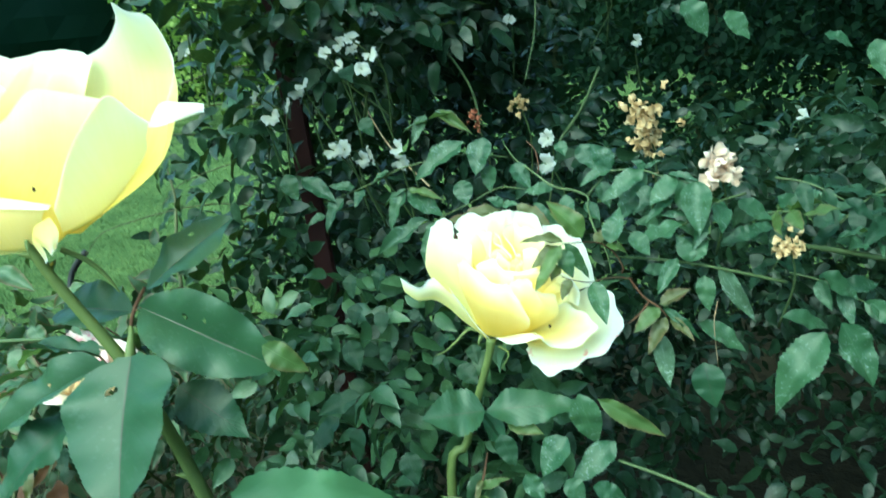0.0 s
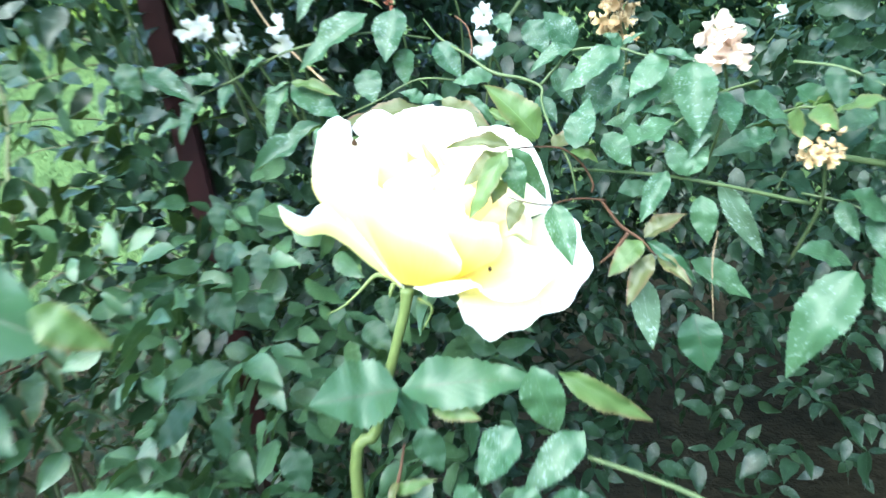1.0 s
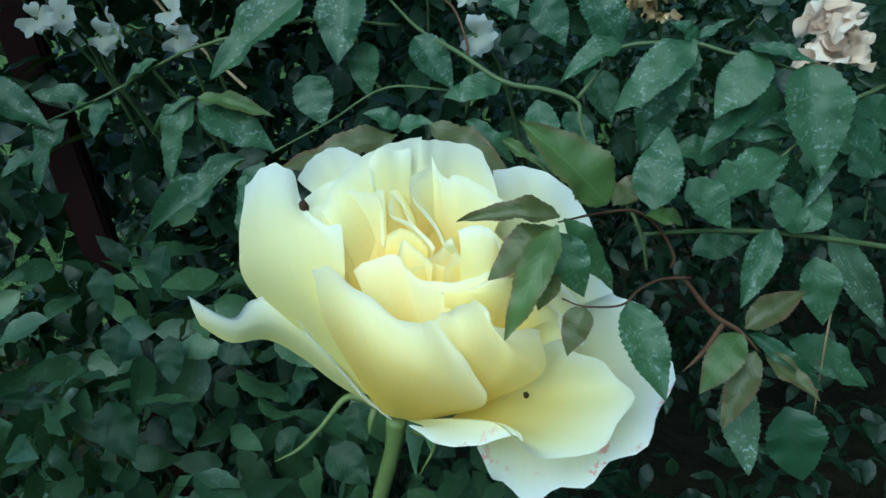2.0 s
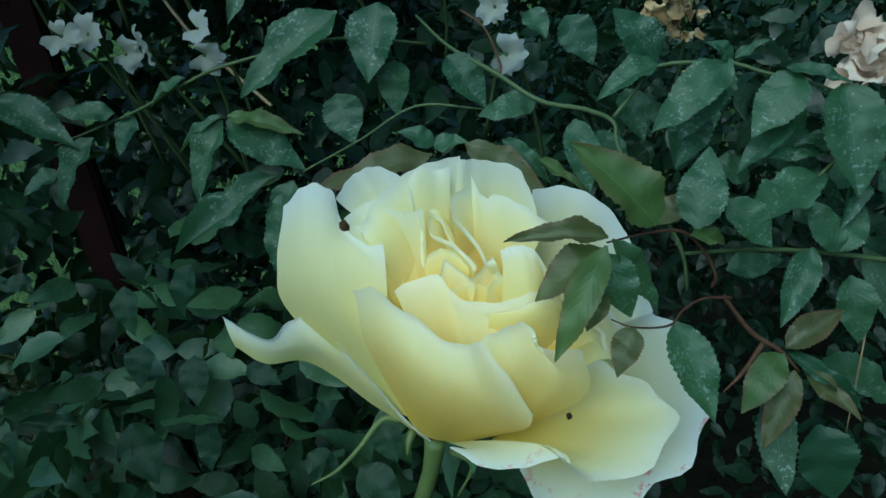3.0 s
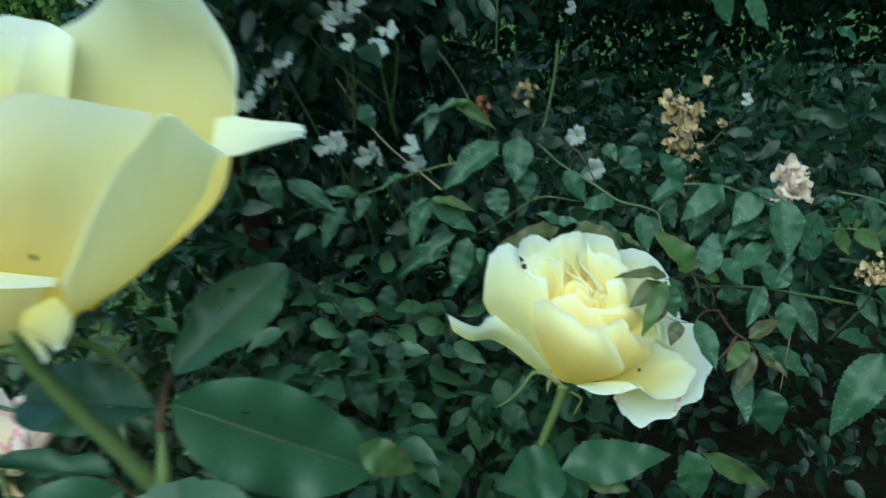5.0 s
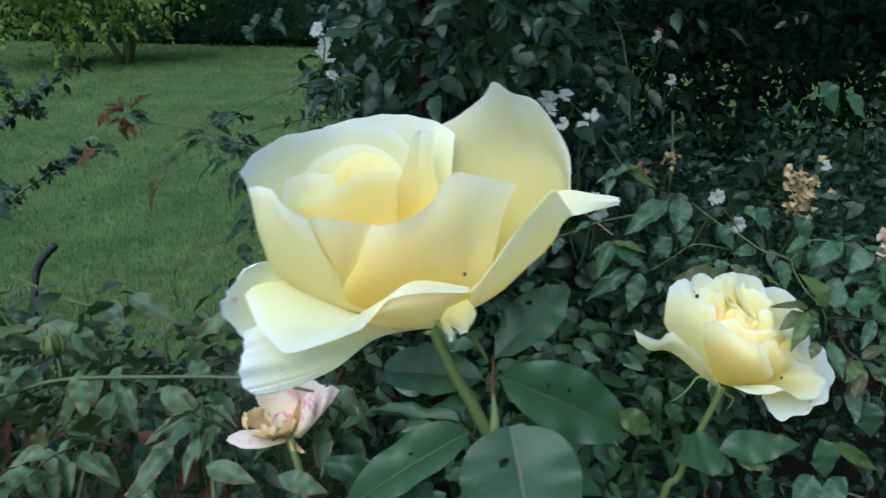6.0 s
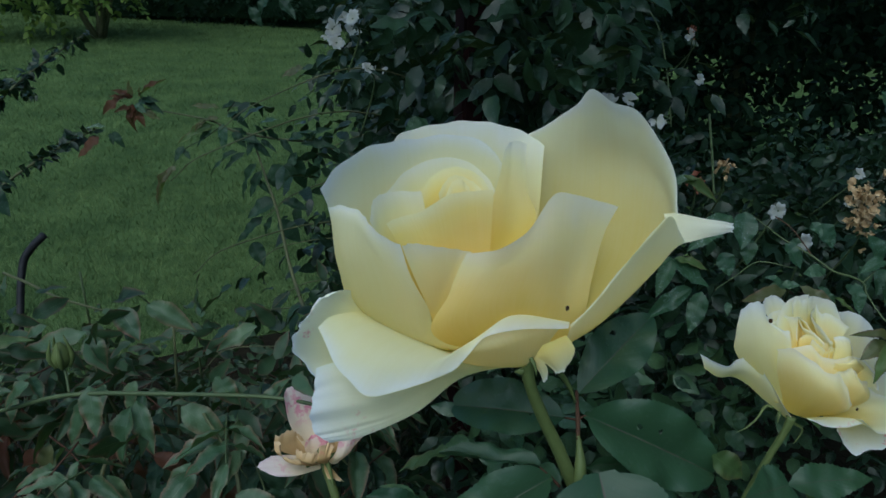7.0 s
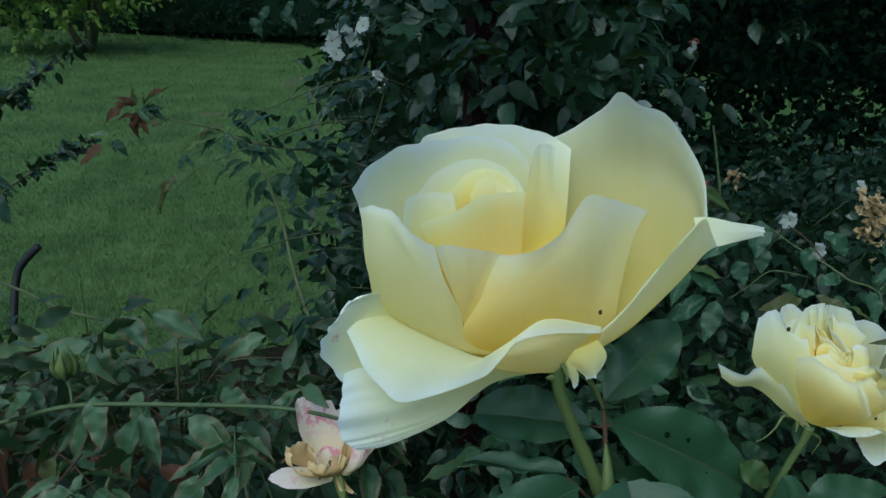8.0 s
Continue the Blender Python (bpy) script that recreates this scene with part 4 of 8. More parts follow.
patch("petal", [[(0.41, 0.29, -0.47), (0.52, 0.29, -0.47), (0.63, 0.29, -0.47), (0.73, 0.29, -0.47), (0.84, 0.29, -0.47), (0.95, 0.29, -0.48), (1.05, 0.29, -0.48)],
        [(1.26, 0.39, -0.17), (1.97, 0.74, 0.07), (2.9, 1.14, 0.46), (3.54, 1.39, 0.92), (4.01, 1.54, 1.35), (4.43, 1.64, 1.78), (4.74, 1.74, 2.14)],
        [(1.5, 0.24, 0.34), (2.33, 0.44, 0.99), (3.4, 0.79, 1.76), (4.12, 1.04, 2.57), (4.66, 1.24, 3.06), (5.19, 1.44, 3.32), (5.61, 1.64, 3.43)],
        [(1.59, 0.09, 0.94), (2.39, -0.06, 2), (3.39, 0.04, 3.45), (4.45, 0.41, 4.66), (4.99, 0.74, 5), (5.48, 1.09, 4.4), (5.9, 1.49, 3.81)],
        [(1.63, 0.14, 1.08), (2.35, 0.01, 2.13), (3.35, 0.14, 3.56), (4.4, 0.54, 4.77), (5.02, 0.79, 5.15), (5.57, 1.14, 4.51), (6.03, 1.54, 3.83)]],
      PETAL_CREAM, bloom_a, origin=A0, ripple=0.0004, seed=2, roll=0.0004, centre=A_MIDDLE)
patch("petal", [[(5.58, 2.99, 4.47), (5.54, 2.49, 4.11), (5.53, 1.94, 3.68)],
        [(6.14, 2.74, 4.56), (6.16, 2.29, 4.19), (6.17, 1.89, 3.68)],
        [(6.96, 2.44, 4.47), (7.01, 2.14, 4.23), (6.99, 2.04, 3.83)],
        [(7.75, 2.29, 4.39), (7.8, 2.14, 4.21), (7.72, 2.14, 3.96)],
        [(8.06, 2.34, 4.26), (8.1, 2.24, 4.16), (8.04, 2.29, 4)]],
      PETAL_TIP, bloom_a, origin=A0, ripple=0.0003, seed=3, roll=0.0005, centre=A_MIDDLE, nu=20, nv=20)
patch("petal", [[(0.1, 0.29, -0.55), (0.22, 0.29, -0.55), (0.35, 0.29, -0.55), (0.47, 0.29, -0.55), (0.6, 0.29, -0.55), (0.72, 0.29, -0.55), (0.85, 0.29, -0.55)],
        [(-3.87, 0.29, 0.6), (-3.27, -0.11, 0.4), (-2.66, -0.41, 0.01), (-2.06, -0.61, -0.18), (-1, -0.51, -0.36), (-0.03, -0.31, -0.36), (0.75, 0.09, 0)],
        [(-6.34, 0.09, 1.79), (-5.23, -0.61, 1.41), (-3.96, -1.16, 1.04), (-2.61, -1.51, 0.8), (-1.3, -1.26, 0.88), (-0.12, -0.71, 1.02), (1.06, -0.06, 0.83)],
        [(-7.2, -0.51, 1.87), (-6.49, -1.36, 1.22), (-5.04, -2.01, 0.8), (-3.52, -1.96, 0.77), (-2.03, -1.36, 1.35), (-0.57, -0.61, 1.87), (1.51, 0.04, 1.2)],
        [(-7.71, -0.61, 1.63), (-6.95, -1.81, 0.6), (-5.8, -2.51, -0.22), (-4.19, -2.46, 0.11), (-2.8, -2.01, 0.45), (-1.45, -1.36, 1.48), (1.46, -0.06, 1.07)]],
      PETAL_CREAM, bloom_a, origin=A0, ripple=0.0006, seed=9, roll=0.0003, centre=A_MIDDLE, nu=72, nv=36, ragged=0.0003)
patch("petal", [[(0.08, 0.29, -0.35), (0.11, 0.29, -0.47), (0.14, 0.29, -0.6), (0.17, 0.29, -0.72)],
        [(-2.64, -0.21, -0.06), (-2.62, -0.51, -0.24), (-2.49, -0.61, -0.49), (-2.3, -0.51, -0.76)],
        [(-5.02, -0.71, 0), (-4.92, -1.46, -0.7), (-4.61, -1.61, -1.41), (-4.1, -1.51, -1.65)],
        [(-6.81, -0.91, 0.12), (-6.78, -1.76, -0.84), (-6.58, -2.01, -1.83), (-6.09, -2.11, -2.28)],
        [(-7.76, -1.01, -0.16), (-7.83, -1.81, -1.03), (-7.77, -2.16, -2.02), (-7.22, -2.31, -2.38)]],
      PETAL_PALE, bloom_a, origin=A0, ripple=0.0009, seed=8, roll=0.0002, centre=A_MIDDLE, nu=64, nv=34, ragged=0.0007)
patch("petal", [[(-4.29, 0.09, 0.7), (-4.29, 0.09, 0.59), (-4.29, 0.09, 0.47), (-4.28, 0.09, 0.36), (-4.28, 0.09, 0.24), (-4.28, 0.09, 0.12)],
        [(-5.83, -0.01, 2), (-6.33, -0.21, 1.87), (-6.62, -0.41, 1.53), (-6.82, -0.51, 1.02), (-6.82, -0.61, 0.51), (-6.73, -0.61, -0.29)],
        [(-6.47, -0.41, 2.73), (-7.09, -0.56, 2.63), (-7.65, -0.91, 2.11), (-8.04, -1.11, 1.45), (-8.03, -1.11, 0.57), (-7.41, -1.01, -0.46)],
        [(-6.93, -0.61, 2.74), (-7.46, -0.81, 2.49), (-7.99, -1.06, 2.05), (-8.4, -1.31, 1.52), (-8.37, -1.31, 0.75), (-7.73, -1.21, -0.39)]],
      PETAL_PALE, bloom_a, origin=A0, ripple=0.0008, seed=16, roll=0.0003, centre=A_MIDDLE, nu=64, nv=34, ragged=0.0006)
patch("petal", [[(0.31, -0.11, 0.23), (0.81, -0.21, 0.52), (1.43, -0.11, 0.77)],
        [(0.4, -0.21, -0.07), (0.93, -0.36, 0.16), (1.69, -0.21, 0.45)],
        [(0.77, -0.21, -0.42), (1.12, -0.41, -0.19), (1.79, -0.26, 0.15)],
        [(1.03, -0.26, -0.61), (1.28, -0.41, -0.47), (1.66, -0.31, -0.25)],
        [(1.17, -0.26, -0.8), (1.3, -0.39, -0.67), (1.47, -0.31, -0.53)]],
      PETAL_CREAM, bloom_a, origin=A0, ripple=0.0004, seed=15, roll=0.0003, centre=A_MIDDLE, nu=24, nv=18)
patch("petal", [[(0.08, -0.06, 0.13), (0.32, -0.11, 0.21), (0.55, -0.16, 0.28)],
        [(0.24, -0.11, -0.36), (0.38, -0.21, -0.26), (0.62, -0.21, -0.18)],
        [(0.55, -0.21, -0.83), (0.66, -0.26, -0.75), (0.82, -0.26, -0.61)],
        [(0.67, -0.21, -1.17), (0.74, -0.26, -1.16), (0.84, -0.26, -1.04)]],
      PETAL_CREAM, bloom_a, origin=A0, ripple=0.0002, seed=17, roll=0.0002, centre=A_MIDDLE, nu=14, nv=16)

# ---- the full-blown yellow rose ----
B0 = (0.1816, 0.1859, 0.7663)
B_MIDDLE = (0.1948, 0.2065, 0.7905)
rose_b = thing("rose_plant", (0.17, 0.17, 0.0), "rose plant with one full-blown pale yellow bloom", "rose")
bloom_b = new("bloom")
bloom_b.parent = rose_b
bloom_b.matrix_parent_inverse = rose_b.matrix_world.inverted()
bloom_b.matrix_basis = pose(*B0)
tagged(bloom_b, "full-blown pale yellow rose bloom")
bpy.context.view_layer.update()
patch("petal", [[(0.41, 0.96, 0.54), (0.55, 0.96, 0.52), (0.69, 0.96, 0.51), (0.83, 0.96, 0.49)],
        [(-0.85, 2.06, 4.24), (-0.59, 2.3, 4.25), (-0.32, 2.39, 4.17), (0.07, 2.42, 3.96)],
        [(-1.83, 2.48, 5.43), (-1.44, 2.94, 5.86), (-0.83, 3.22, 5.9), (-0.05, 3.17, 5.48)]],
      PETAL_CREAM, bloom_b, origin=B0, ripple=0.0004, seed=40, roll=0.0005, centre=B_MIDDLE)
patch("petal", [[(0.43, 0.86, 0.79), (0.71, 0.86, 0.76), (0.99, 0.86, 0.73), (1.13, 0.86, 0.71)],
        [(-0.69, 1.28, 4.01), (-0, 1.94, 4.36), (0.53, 2.28, 4.29), (1.2, 2.31, 4.05)],
        [(-1.25, 1.72, 4.96), (-0.85, 2.21, 5.44), (0.15, 3.04, 5.87), (1.23, 3.36, 5.92)]],
      PETAL, bloom_b, origin=B0, ripple=0.0004, seed=41, roll=0.0005, centre=B_MIDDLE)
patch("petal", [[(0.85, 0.86, 0.74), (1.13, 0.86, 0.71), (1.4, 0.87, 0.68), (1.68, 0.87, 0.65)],
        [(0.93, 2.13, 4.17), (1.48, 2.46, 4.1), (2.17, 2.47, 4.02), (2.81, 2.07, 3.84)],
        [(1.18, 3.2, 5.85), (1.8, 3.32, 5.79), (2.67, 3.12, 5.5), (2.95, 2.47, 4.84)]],
      PETAL, bloom_b, origin=B0, ripple=0.0004, seed=42, roll=0.0005, centre=B_MIDDLE)
patch("petal", [[(1.25, 0.96, 0.45), (1.39, 0.96, 0.43), (1.53, 0.96, 0.42), (1.66, 0.9, 0.28), (1.8, 0.9, 0.26)],
        [(2.52, 2.16, 3.36), (3.31, 2.4, 3.31), (3.76, 2.21, 2.88), (4.03, 1.82, 2.27), (3.99, 1.27, 1.64)],
        [(2.95, 2.72, 5.11), (3.8, 2.94, 5.01), (4.69, 2.62, 4.48), (5.23, 2, 3.62), (5.47, 1.21, 2.24)]],
      PETAL_CREAM, bloom_b, origin=B0, ripple=0.0007, seed=43, roll=0.0005, centre=B_MIDDLE)
patch("petal", [[(1.02, 0.1, -0.14), (1.09, 0.08, -0.19), (1.15, -0.01, -0.15), (1.29, -0.01, -0.17), (1.43, 0.02, -0.12), (1.57, 0.13, -0.14), (1.59, 0.27, -0.09)],
        [(1.93, -0.52, -0.13), (2.58, -0.5, -0.4), (3.53, -0.34, -0.64), (4.41, 0.01, -0.51), (4.78, 0.47, -0.06), (4.75, 0.99, 0.75), (4.01, 1.38, 1.4)],
        [(2.13, -1.09, -0.18), (2.63, -1.48, -1.02), (3.82, -1.59, -1.39), (5.22, -1.3, -0.98), (6.33, -0.31, -0.01), (6.49, 0.91, 1.28), (5.65, 1.65, 2.2)]],
      PETAL_PALE, bloom_b, origin=B0, ripple=0.0021, seed=44, roll=0.0005, centre=B_MIDDLE)
patch("petal", [[(-4.84, 1.55, 2.14), (-4.08, 1.28, 1.72), (-3.16, 1.32, 1.69), (-2.33, 1.05, 1.28), (-1.56, 0.77, 0.63), (-0.84, 0.56, 0.11), (-0.06, 0.29, -0.53)],
        [(-4.92, 1.6, 2.45), (-3.91, 1.18, 2.17), (-3.03, 1.01, 2.39), (-2.26, 0.78, 2.3), (-1.58, 0.48, 1.62), (-0.82, 0.28, 0.68), (-0.09, 0.11, -0.21)],
        [(-5.06, 1.8, 2.88), (-3.82, 1.25, 2.52), (-3.22, 1.19, 3.01), (-2.47, 0.98, 3.18), (-1.81, 0.49, 2.33), (-0.95, 0.19, 1.19), (-0.1, 0.09, -0.02)]],
      PETAL_PALE, bloom_b, origin=B0, ripple=0.0008, seed=45, roll=0.0005, centre=B_MIDDLE)
patch("petal", [[(-0.98, 0.44, 0.57), (-0.75, 0.25, 0.61), (-0.55, 0.15, 0.59), (-0.35, 0.12, 0.51), (-0.16, 0.17, 0.36)],
        [(-3.17, 1.32, 3.05), (-2.34, 0.72, 3.3), (-1.69, 0.46, 3.39), (-1.19, 0.41, 3.22), (-0.72, 0.38, 2.88)],
        [(-3.31, 1.68, 4.23), (-2.54, 1.18, 4.71), (-1.86, 1.01, 4.72), (-1.22, 0.84, 4.53), (-0.65, 0.55, 3.89)],
        [(-2.98, 2.29, 5.41), (-2.35, 2.28, 5.99), (-1.78, 2.17, 5.7), (-1.39, 1.44, 4.86), (-0.64, 1.19, 4.72)]],
      PETAL_CREAM, bloom_b, origin=B0, ripple=0.0007, seed=46, roll=0.0005, centre=B_MIDDLE)
patch("petal", [[(1.11, 0.42, 0.71), (1.25, 0.26, 0.82), (1.38, 0.18, 0.87), (1.51, 0.26, 0.79)],
        [(1.56, -0.09, 3.23), (2.17, -0.17, 3.22), (2.8, 0, 3.05), (3.47, 0.37, 2.59)],
        [(1.45, 0.08, 3.36), (2.13, 0.02, 3.39), (2.8, 0.34, 3.5), (3.42, 0.83, 3.07)]],
      PETAL, bloom_b, origin=B0, ripple=0.0003, seed=47, roll=0.0005, centre=B_MIDDLE)
patch("petal", [[(0.77, -0.11, 0.15), (1.04, -0.19, 0.19), (1.31, -0.26, 0.22), (1.57, -0.26, 0.19), (1.84, -0.23, 0.23)],
        [(1.44, -0.73, 2.19), (1.99, -0.92, 2.42), (2.53, -0.94, 2.31), (3.01, -0.89, 1.91), (3.55, -0.48, 1.32)],
        [(1.25, -0.53, 3.06), (1.8, -0.58, 3.34), (2.34, -0.42, 3.38), (2.64, -0.69, 2.81), (3.52, -0.02, 2.23)]],
      PETAL, bloom_b, origin=B0, ripple=0.0008, seed=48, roll=0.0005, centre=B_MIDDLE)
patch("petal", [[(-0.51, 0.13, 0.34), (-0.24, -0.13, 0.24), (0.03, -0.25, 0.18), (0.29, -0.26, 0.12), (0.55, -0.27, 0.07), (0.82, -0.26, 0.07), (1.16, -0.23, 0.08)],
        [(-1.29, 0.29, 2.53), (-0.54, -0.66, 2.8), (0.19, -1.25, 2.64), (0.88, -1.46, 2.36), (1.44, -1.41, 1.95), (1.78, -1.22, 1.39), (2.14, -0.91, 0.85)],
        [(-1.69, 0.68, 3.83), (-0.95, 0.17, 4.27), (-0.04, -0.55, 3.86), (0.75, -0.97, 3.37), (1.31, -0.94, 3.35), (1.81, -1.17, 2.62), (2.34, -1.15, 1.47)]],
      PETAL, bloom_b, origin=B0, ripple=0.0007, seed=49, roll=0.0005, centre=B_MIDDLE)
patch("petal", [[(1.29, -0.23, 0.06), (1.3, -0.13, 0.04), (1.37, -0.11, 0.08), (1.44, -0.09, 0.11), (1.5, -0.18, 0.14), (1.5, -0.29, 0.15), (1.43, -0.39, 0.18), (1.36, -0.48, 0.23)],
        [(2.15, -0.15, 0.8), (2.93, 0.29, 0.7), (3.48, 0.44, 0.48), (3.92, 0.26, 0.28), (4.01, -0.32, 0.24), (3.47, -1.18, 0.37), (2.86, -1.55, 0.61), (2.29, -1.28, 0.75)],
        [(2.12, -0.32, 1.58), (3.33, 0.1, 1.62), (4.29, 0.35, 1.55), (5.12, -0.02, 1.15), (5.52, -0.77, 0.73), (4.77, -1.72, 0.48), (3.54, -2.19, 0.58), (2.72, -1.99, 1.07)]],
      PETAL, bloom_b, origin=B0, ripple=0.0013, seed=50, roll=0.0005, centre=B_MIDDLE)
patch("petal", [[(0.21, -0.11, -0), (0.34, -0.11, -0.02), (0.48, -0.18, 0.03), (0.62, -0.18, 0.02), (0.75, -0.17, 0.03)],
        [(0.76, -0.73, 0.26), (1.29, -0.85, 0.4), (1.8, -1.05, 0.6), (2.29, -1.28, 0.75), (2.69, -1.49, 0.74)],
        [(0.37, -0.62, 0.29), (1.06, -1.36, 0.3), (1.98, -1.69, 0.43), (2.83, -1.8, 0.76), (3.05, -1.96, 0.65)]],
      PETAL_PALE, bloom_b, origin=B0, ripple=0.0003, seed=51, roll=0.0005, centre=B_MIDDLE)
patch("petal", [[(1.65, 0.42, 0.65), (1.79, 0.42, 0.64), (1.92, 0.42, 0.62), (2.04, 0.36, 0.49)],
        [(3.18, 1.06, 2.66), (3.66, 0.77, 2.47), (3.98, 0.43, 2.19), (3.93, 0.19, 1.73)],
        [(3.38, 1.48, 3.02), (4.28, 1.3, 2.55), (4.72, 0.83, 2.01), (4.6, 0.31, 1.42)]],
      PETAL_CREAM, bloom_b, origin=B0, ripple=0.0004, seed=52, roll=0.0005, centre=B_MIDDLE)
patch("petal", [[(1.53, 0.32, 0.91), (1.66, 0.32, 0.9), (1.79, 0.24, 0.95)],
        [(3.05, 0.6, 2.64), (3.44, 0.17, 2.64), (3.66, 0.03, 2.33)],
        [(3.26, 0.77, 2.51), (3.95, 0.57, 2.49), (4.19, 0.03, 2.05)]],
      PETAL, bloom_b, origin=B0, ripple=0.0004, seed=53, roll=0.0005, centre=B_MIDDLE)
patch("petal", [[(1.77, 0.7, 2.09), (1.9, 0.61, 2.13), (2.04, 0.61, 2.12), (2.17, 0.7, 2.05)],
        [(1.98, 0.88, 3.79), (2.33, 0.57, 3.79), (2.63, 0.51, 3.64), (2.9, 0.72, 3.35)],
        [(2.01, 1.32, 4.21), (2.3, 1.3, 4.36), (2.67, 1.16, 4.27), (3.02, 0.94, 3.77)]],
      PETAL_CREAM, bloom_b, origin=B0, ripple=0.0003, seed=54, roll=0.0005, centre=B_MIDDLE)
patch("petal", [[(0.51, 1.32, 1.47), (1.05, 1.26, 1.29), (1.62, 1.32, 1.35)],
        [(-0.15, 1.89, 3.16), (1.2, 1.86, 2.71), (2.61, 1.91, 2.85)],
        [(-0.57, 2.51, 4.45), (1.24, 3.01, 4.34), (3.03, 2.71, 3.97)]],
      PETAL_HEART, bloom_b, origin=B0, ripple=0.0002, seed=56, roll=0.0005, centre=B_MIDDLE)
patch("petal", [[(1.73, 1.83, 2.35), (1.77, 1.82, 2.33), (1.81, 1.73, 2.37), (1.85, 1.72, 2.35), (1.89, 1.64, 2.4), (1.93, 1.64, 2.39), (1.97, 1.55, 2.44)],
        [(1.92, 2.71, 4.09), (1.62, 2.46, 4.09), (1.53, 2.19, 4), (1.6, 1.89, 3.83), (1.71, 1.59, 3.67), (1.81, 1.29, 3.51), (1.97, 1.18, 3.49)],
        [(1.45, 2.88, 5.4), (0.87, 2.26, 5.33), (0.84, 1.81, 5.12), (1.05, 1.46, 4.83), (1.36, 1.18, 4.46), (1.58, 0.84, 4.21), (1.84, 0.97, 4.2)]],
      PETAL, bloom_b, origin=B0, ripple=0.0002, seed=58, roll=0.0011, centre=B_MIDDLE)
patch("petal", [[(0.67, 1.44, 2.37), (0.77, 1.44, 2.36), (0.88, 1.36, 2.4), (0.99, 1.36, 2.39), (1.1, 1.27, 2.43), (1.22, 1.27, 2.42)],
        [(0.81, 2.52, 4.3), (0.72, 2.19, 4.09), (0.77, 1.91, 3.98), (0.96, 1.65, 3.87), (1.15, 1.38, 3.77), (1.32, 1.09, 3.61)],
        [(0.3, 2.36, 4.94), (0.27, 1.8, 4.72), (0.5, 1.53, 4.59), (0.85, 1.38, 4.48), (1.13, 1.17, 4.24), (1.35, 0.95, 4)]],
      PETAL, bloom_b, origin=B0, ripple=0.0002, seed=59, roll=0.0008, centre=B_MIDDLE)
patch("petal", [[(0.61, 1.35, 2.43), (0.74, 1.36, 2.42), (0.88, 1.27, 2.46), (1.02, 1.27, 2.44), (1.15, 1.27, 2.43)],
        [(0.19, 1.34, 3.58), (0.54, 1.31, 3.69), (0.81, 1.23, 3.73), (1, 1.11, 3.7), (1.2, 1.07, 3.59)],
        [(0.29, 1.55, 4.21), (0.61, 1.53, 4.35), (0.88, 1.43, 4.34), (1.08, 1.26, 4.21), (1.24, 1.07, 4.04)]],
      PETAL_HEART, bloom_b, origin=B0, ripple=0.0002, seed=60, roll=0.0005, centre=B_MIDDLE)
patch("petal", [[(0.76, 1.65, 2.56), (0.83, 1.57, 2.6), (0.9, 1.57, 2.59), (0.97, 1.48, 2.64)],
        [(0.71, 2.6, 4.7), (0.82, 2.27, 4.46), (0.96, 1.93, 4.23), (1.01, 1.61, 4.01)],
        [(0.31, 2.27, 4.98), (0.53, 1.99, 4.83), (0.76, 1.63, 4.54), (0.91, 1.43, 4.33)]],
      PETAL, bloom_b, origin=B0, ripple=0.0002, seed=61, roll=0.0008, centre=B_MIDDLE)
patch("petal", [[(-0.6, 1.21, 2.66), (-0.43, 1.21, 2.64), (-0.27, 1.21, 2.62), (-0.11, 1.21, 2.6), (0.05, 1.21, 2.59), (0.21, 1.21, 2.57)],
        [(-0.83, 1.39, 3.44), (-0.68, 1.45, 3.52), (-0.5, 1.51, 3.54), (-0.23, 1.52, 3.52), (0.02, 1.54, 3.48), (0.24, 1.56, 3.48)],
        [(-1.08, 1.57, 4.25), (-0.94, 1.71, 4.43), (-0.73, 1.82, 4.5), (-0.35, 1.86, 4.48), (-0.02, 1.89, 4.41), (0.26, 1.93, 4.43)],
        [(-1.26, 1.71, 4.84), (-1.13, 1.91, 5.1), (-0.9, 2.06, 5.22), (-0.44, 2.11, 5.19), (-0.05, 2.16, 5.11), (0.28, 2.21, 5.14)]],
      PETAL, bloom_b, origin=B0, ripple=0.0003, seed=55, roll=0.0006, centre=B_MIDDLE, nu=30, nv=24)
patch("petal", [[(0.13, 1.91, 3.12), (0.27, 1.91, 3.11), (0.4, 1.91, 3.09), (0.54, 1.91, 3.08), (0.68, 1.91, 3.06)],
        [(0.09, 2.03, 3.89), (0.19, 2.12, 4.04), (0.35, 2.19, 4.14), (0.57, 2.21, 4.06), (0.79, 2.24, 4.06)],
        [(0.06, 2.16, 4.67), (0.1, 2.34, 4.99), (0.29, 2.49, 5.21), (0.61, 2.52, 5.07), (0.91, 2.59, 5.09)],
        [(0.03, 2.26, 5.25), (0.04, 2.51, 5.7), (0.25, 2.71, 6), (0.63, 2.76, 5.83), (1, 2.86, 5.85)]],
      PETAL, bloom_b, origin=B0, ripple=0.0003, seed=64, roll=0.0005, centre=B_MIDDLE, nu=30, nv=24)
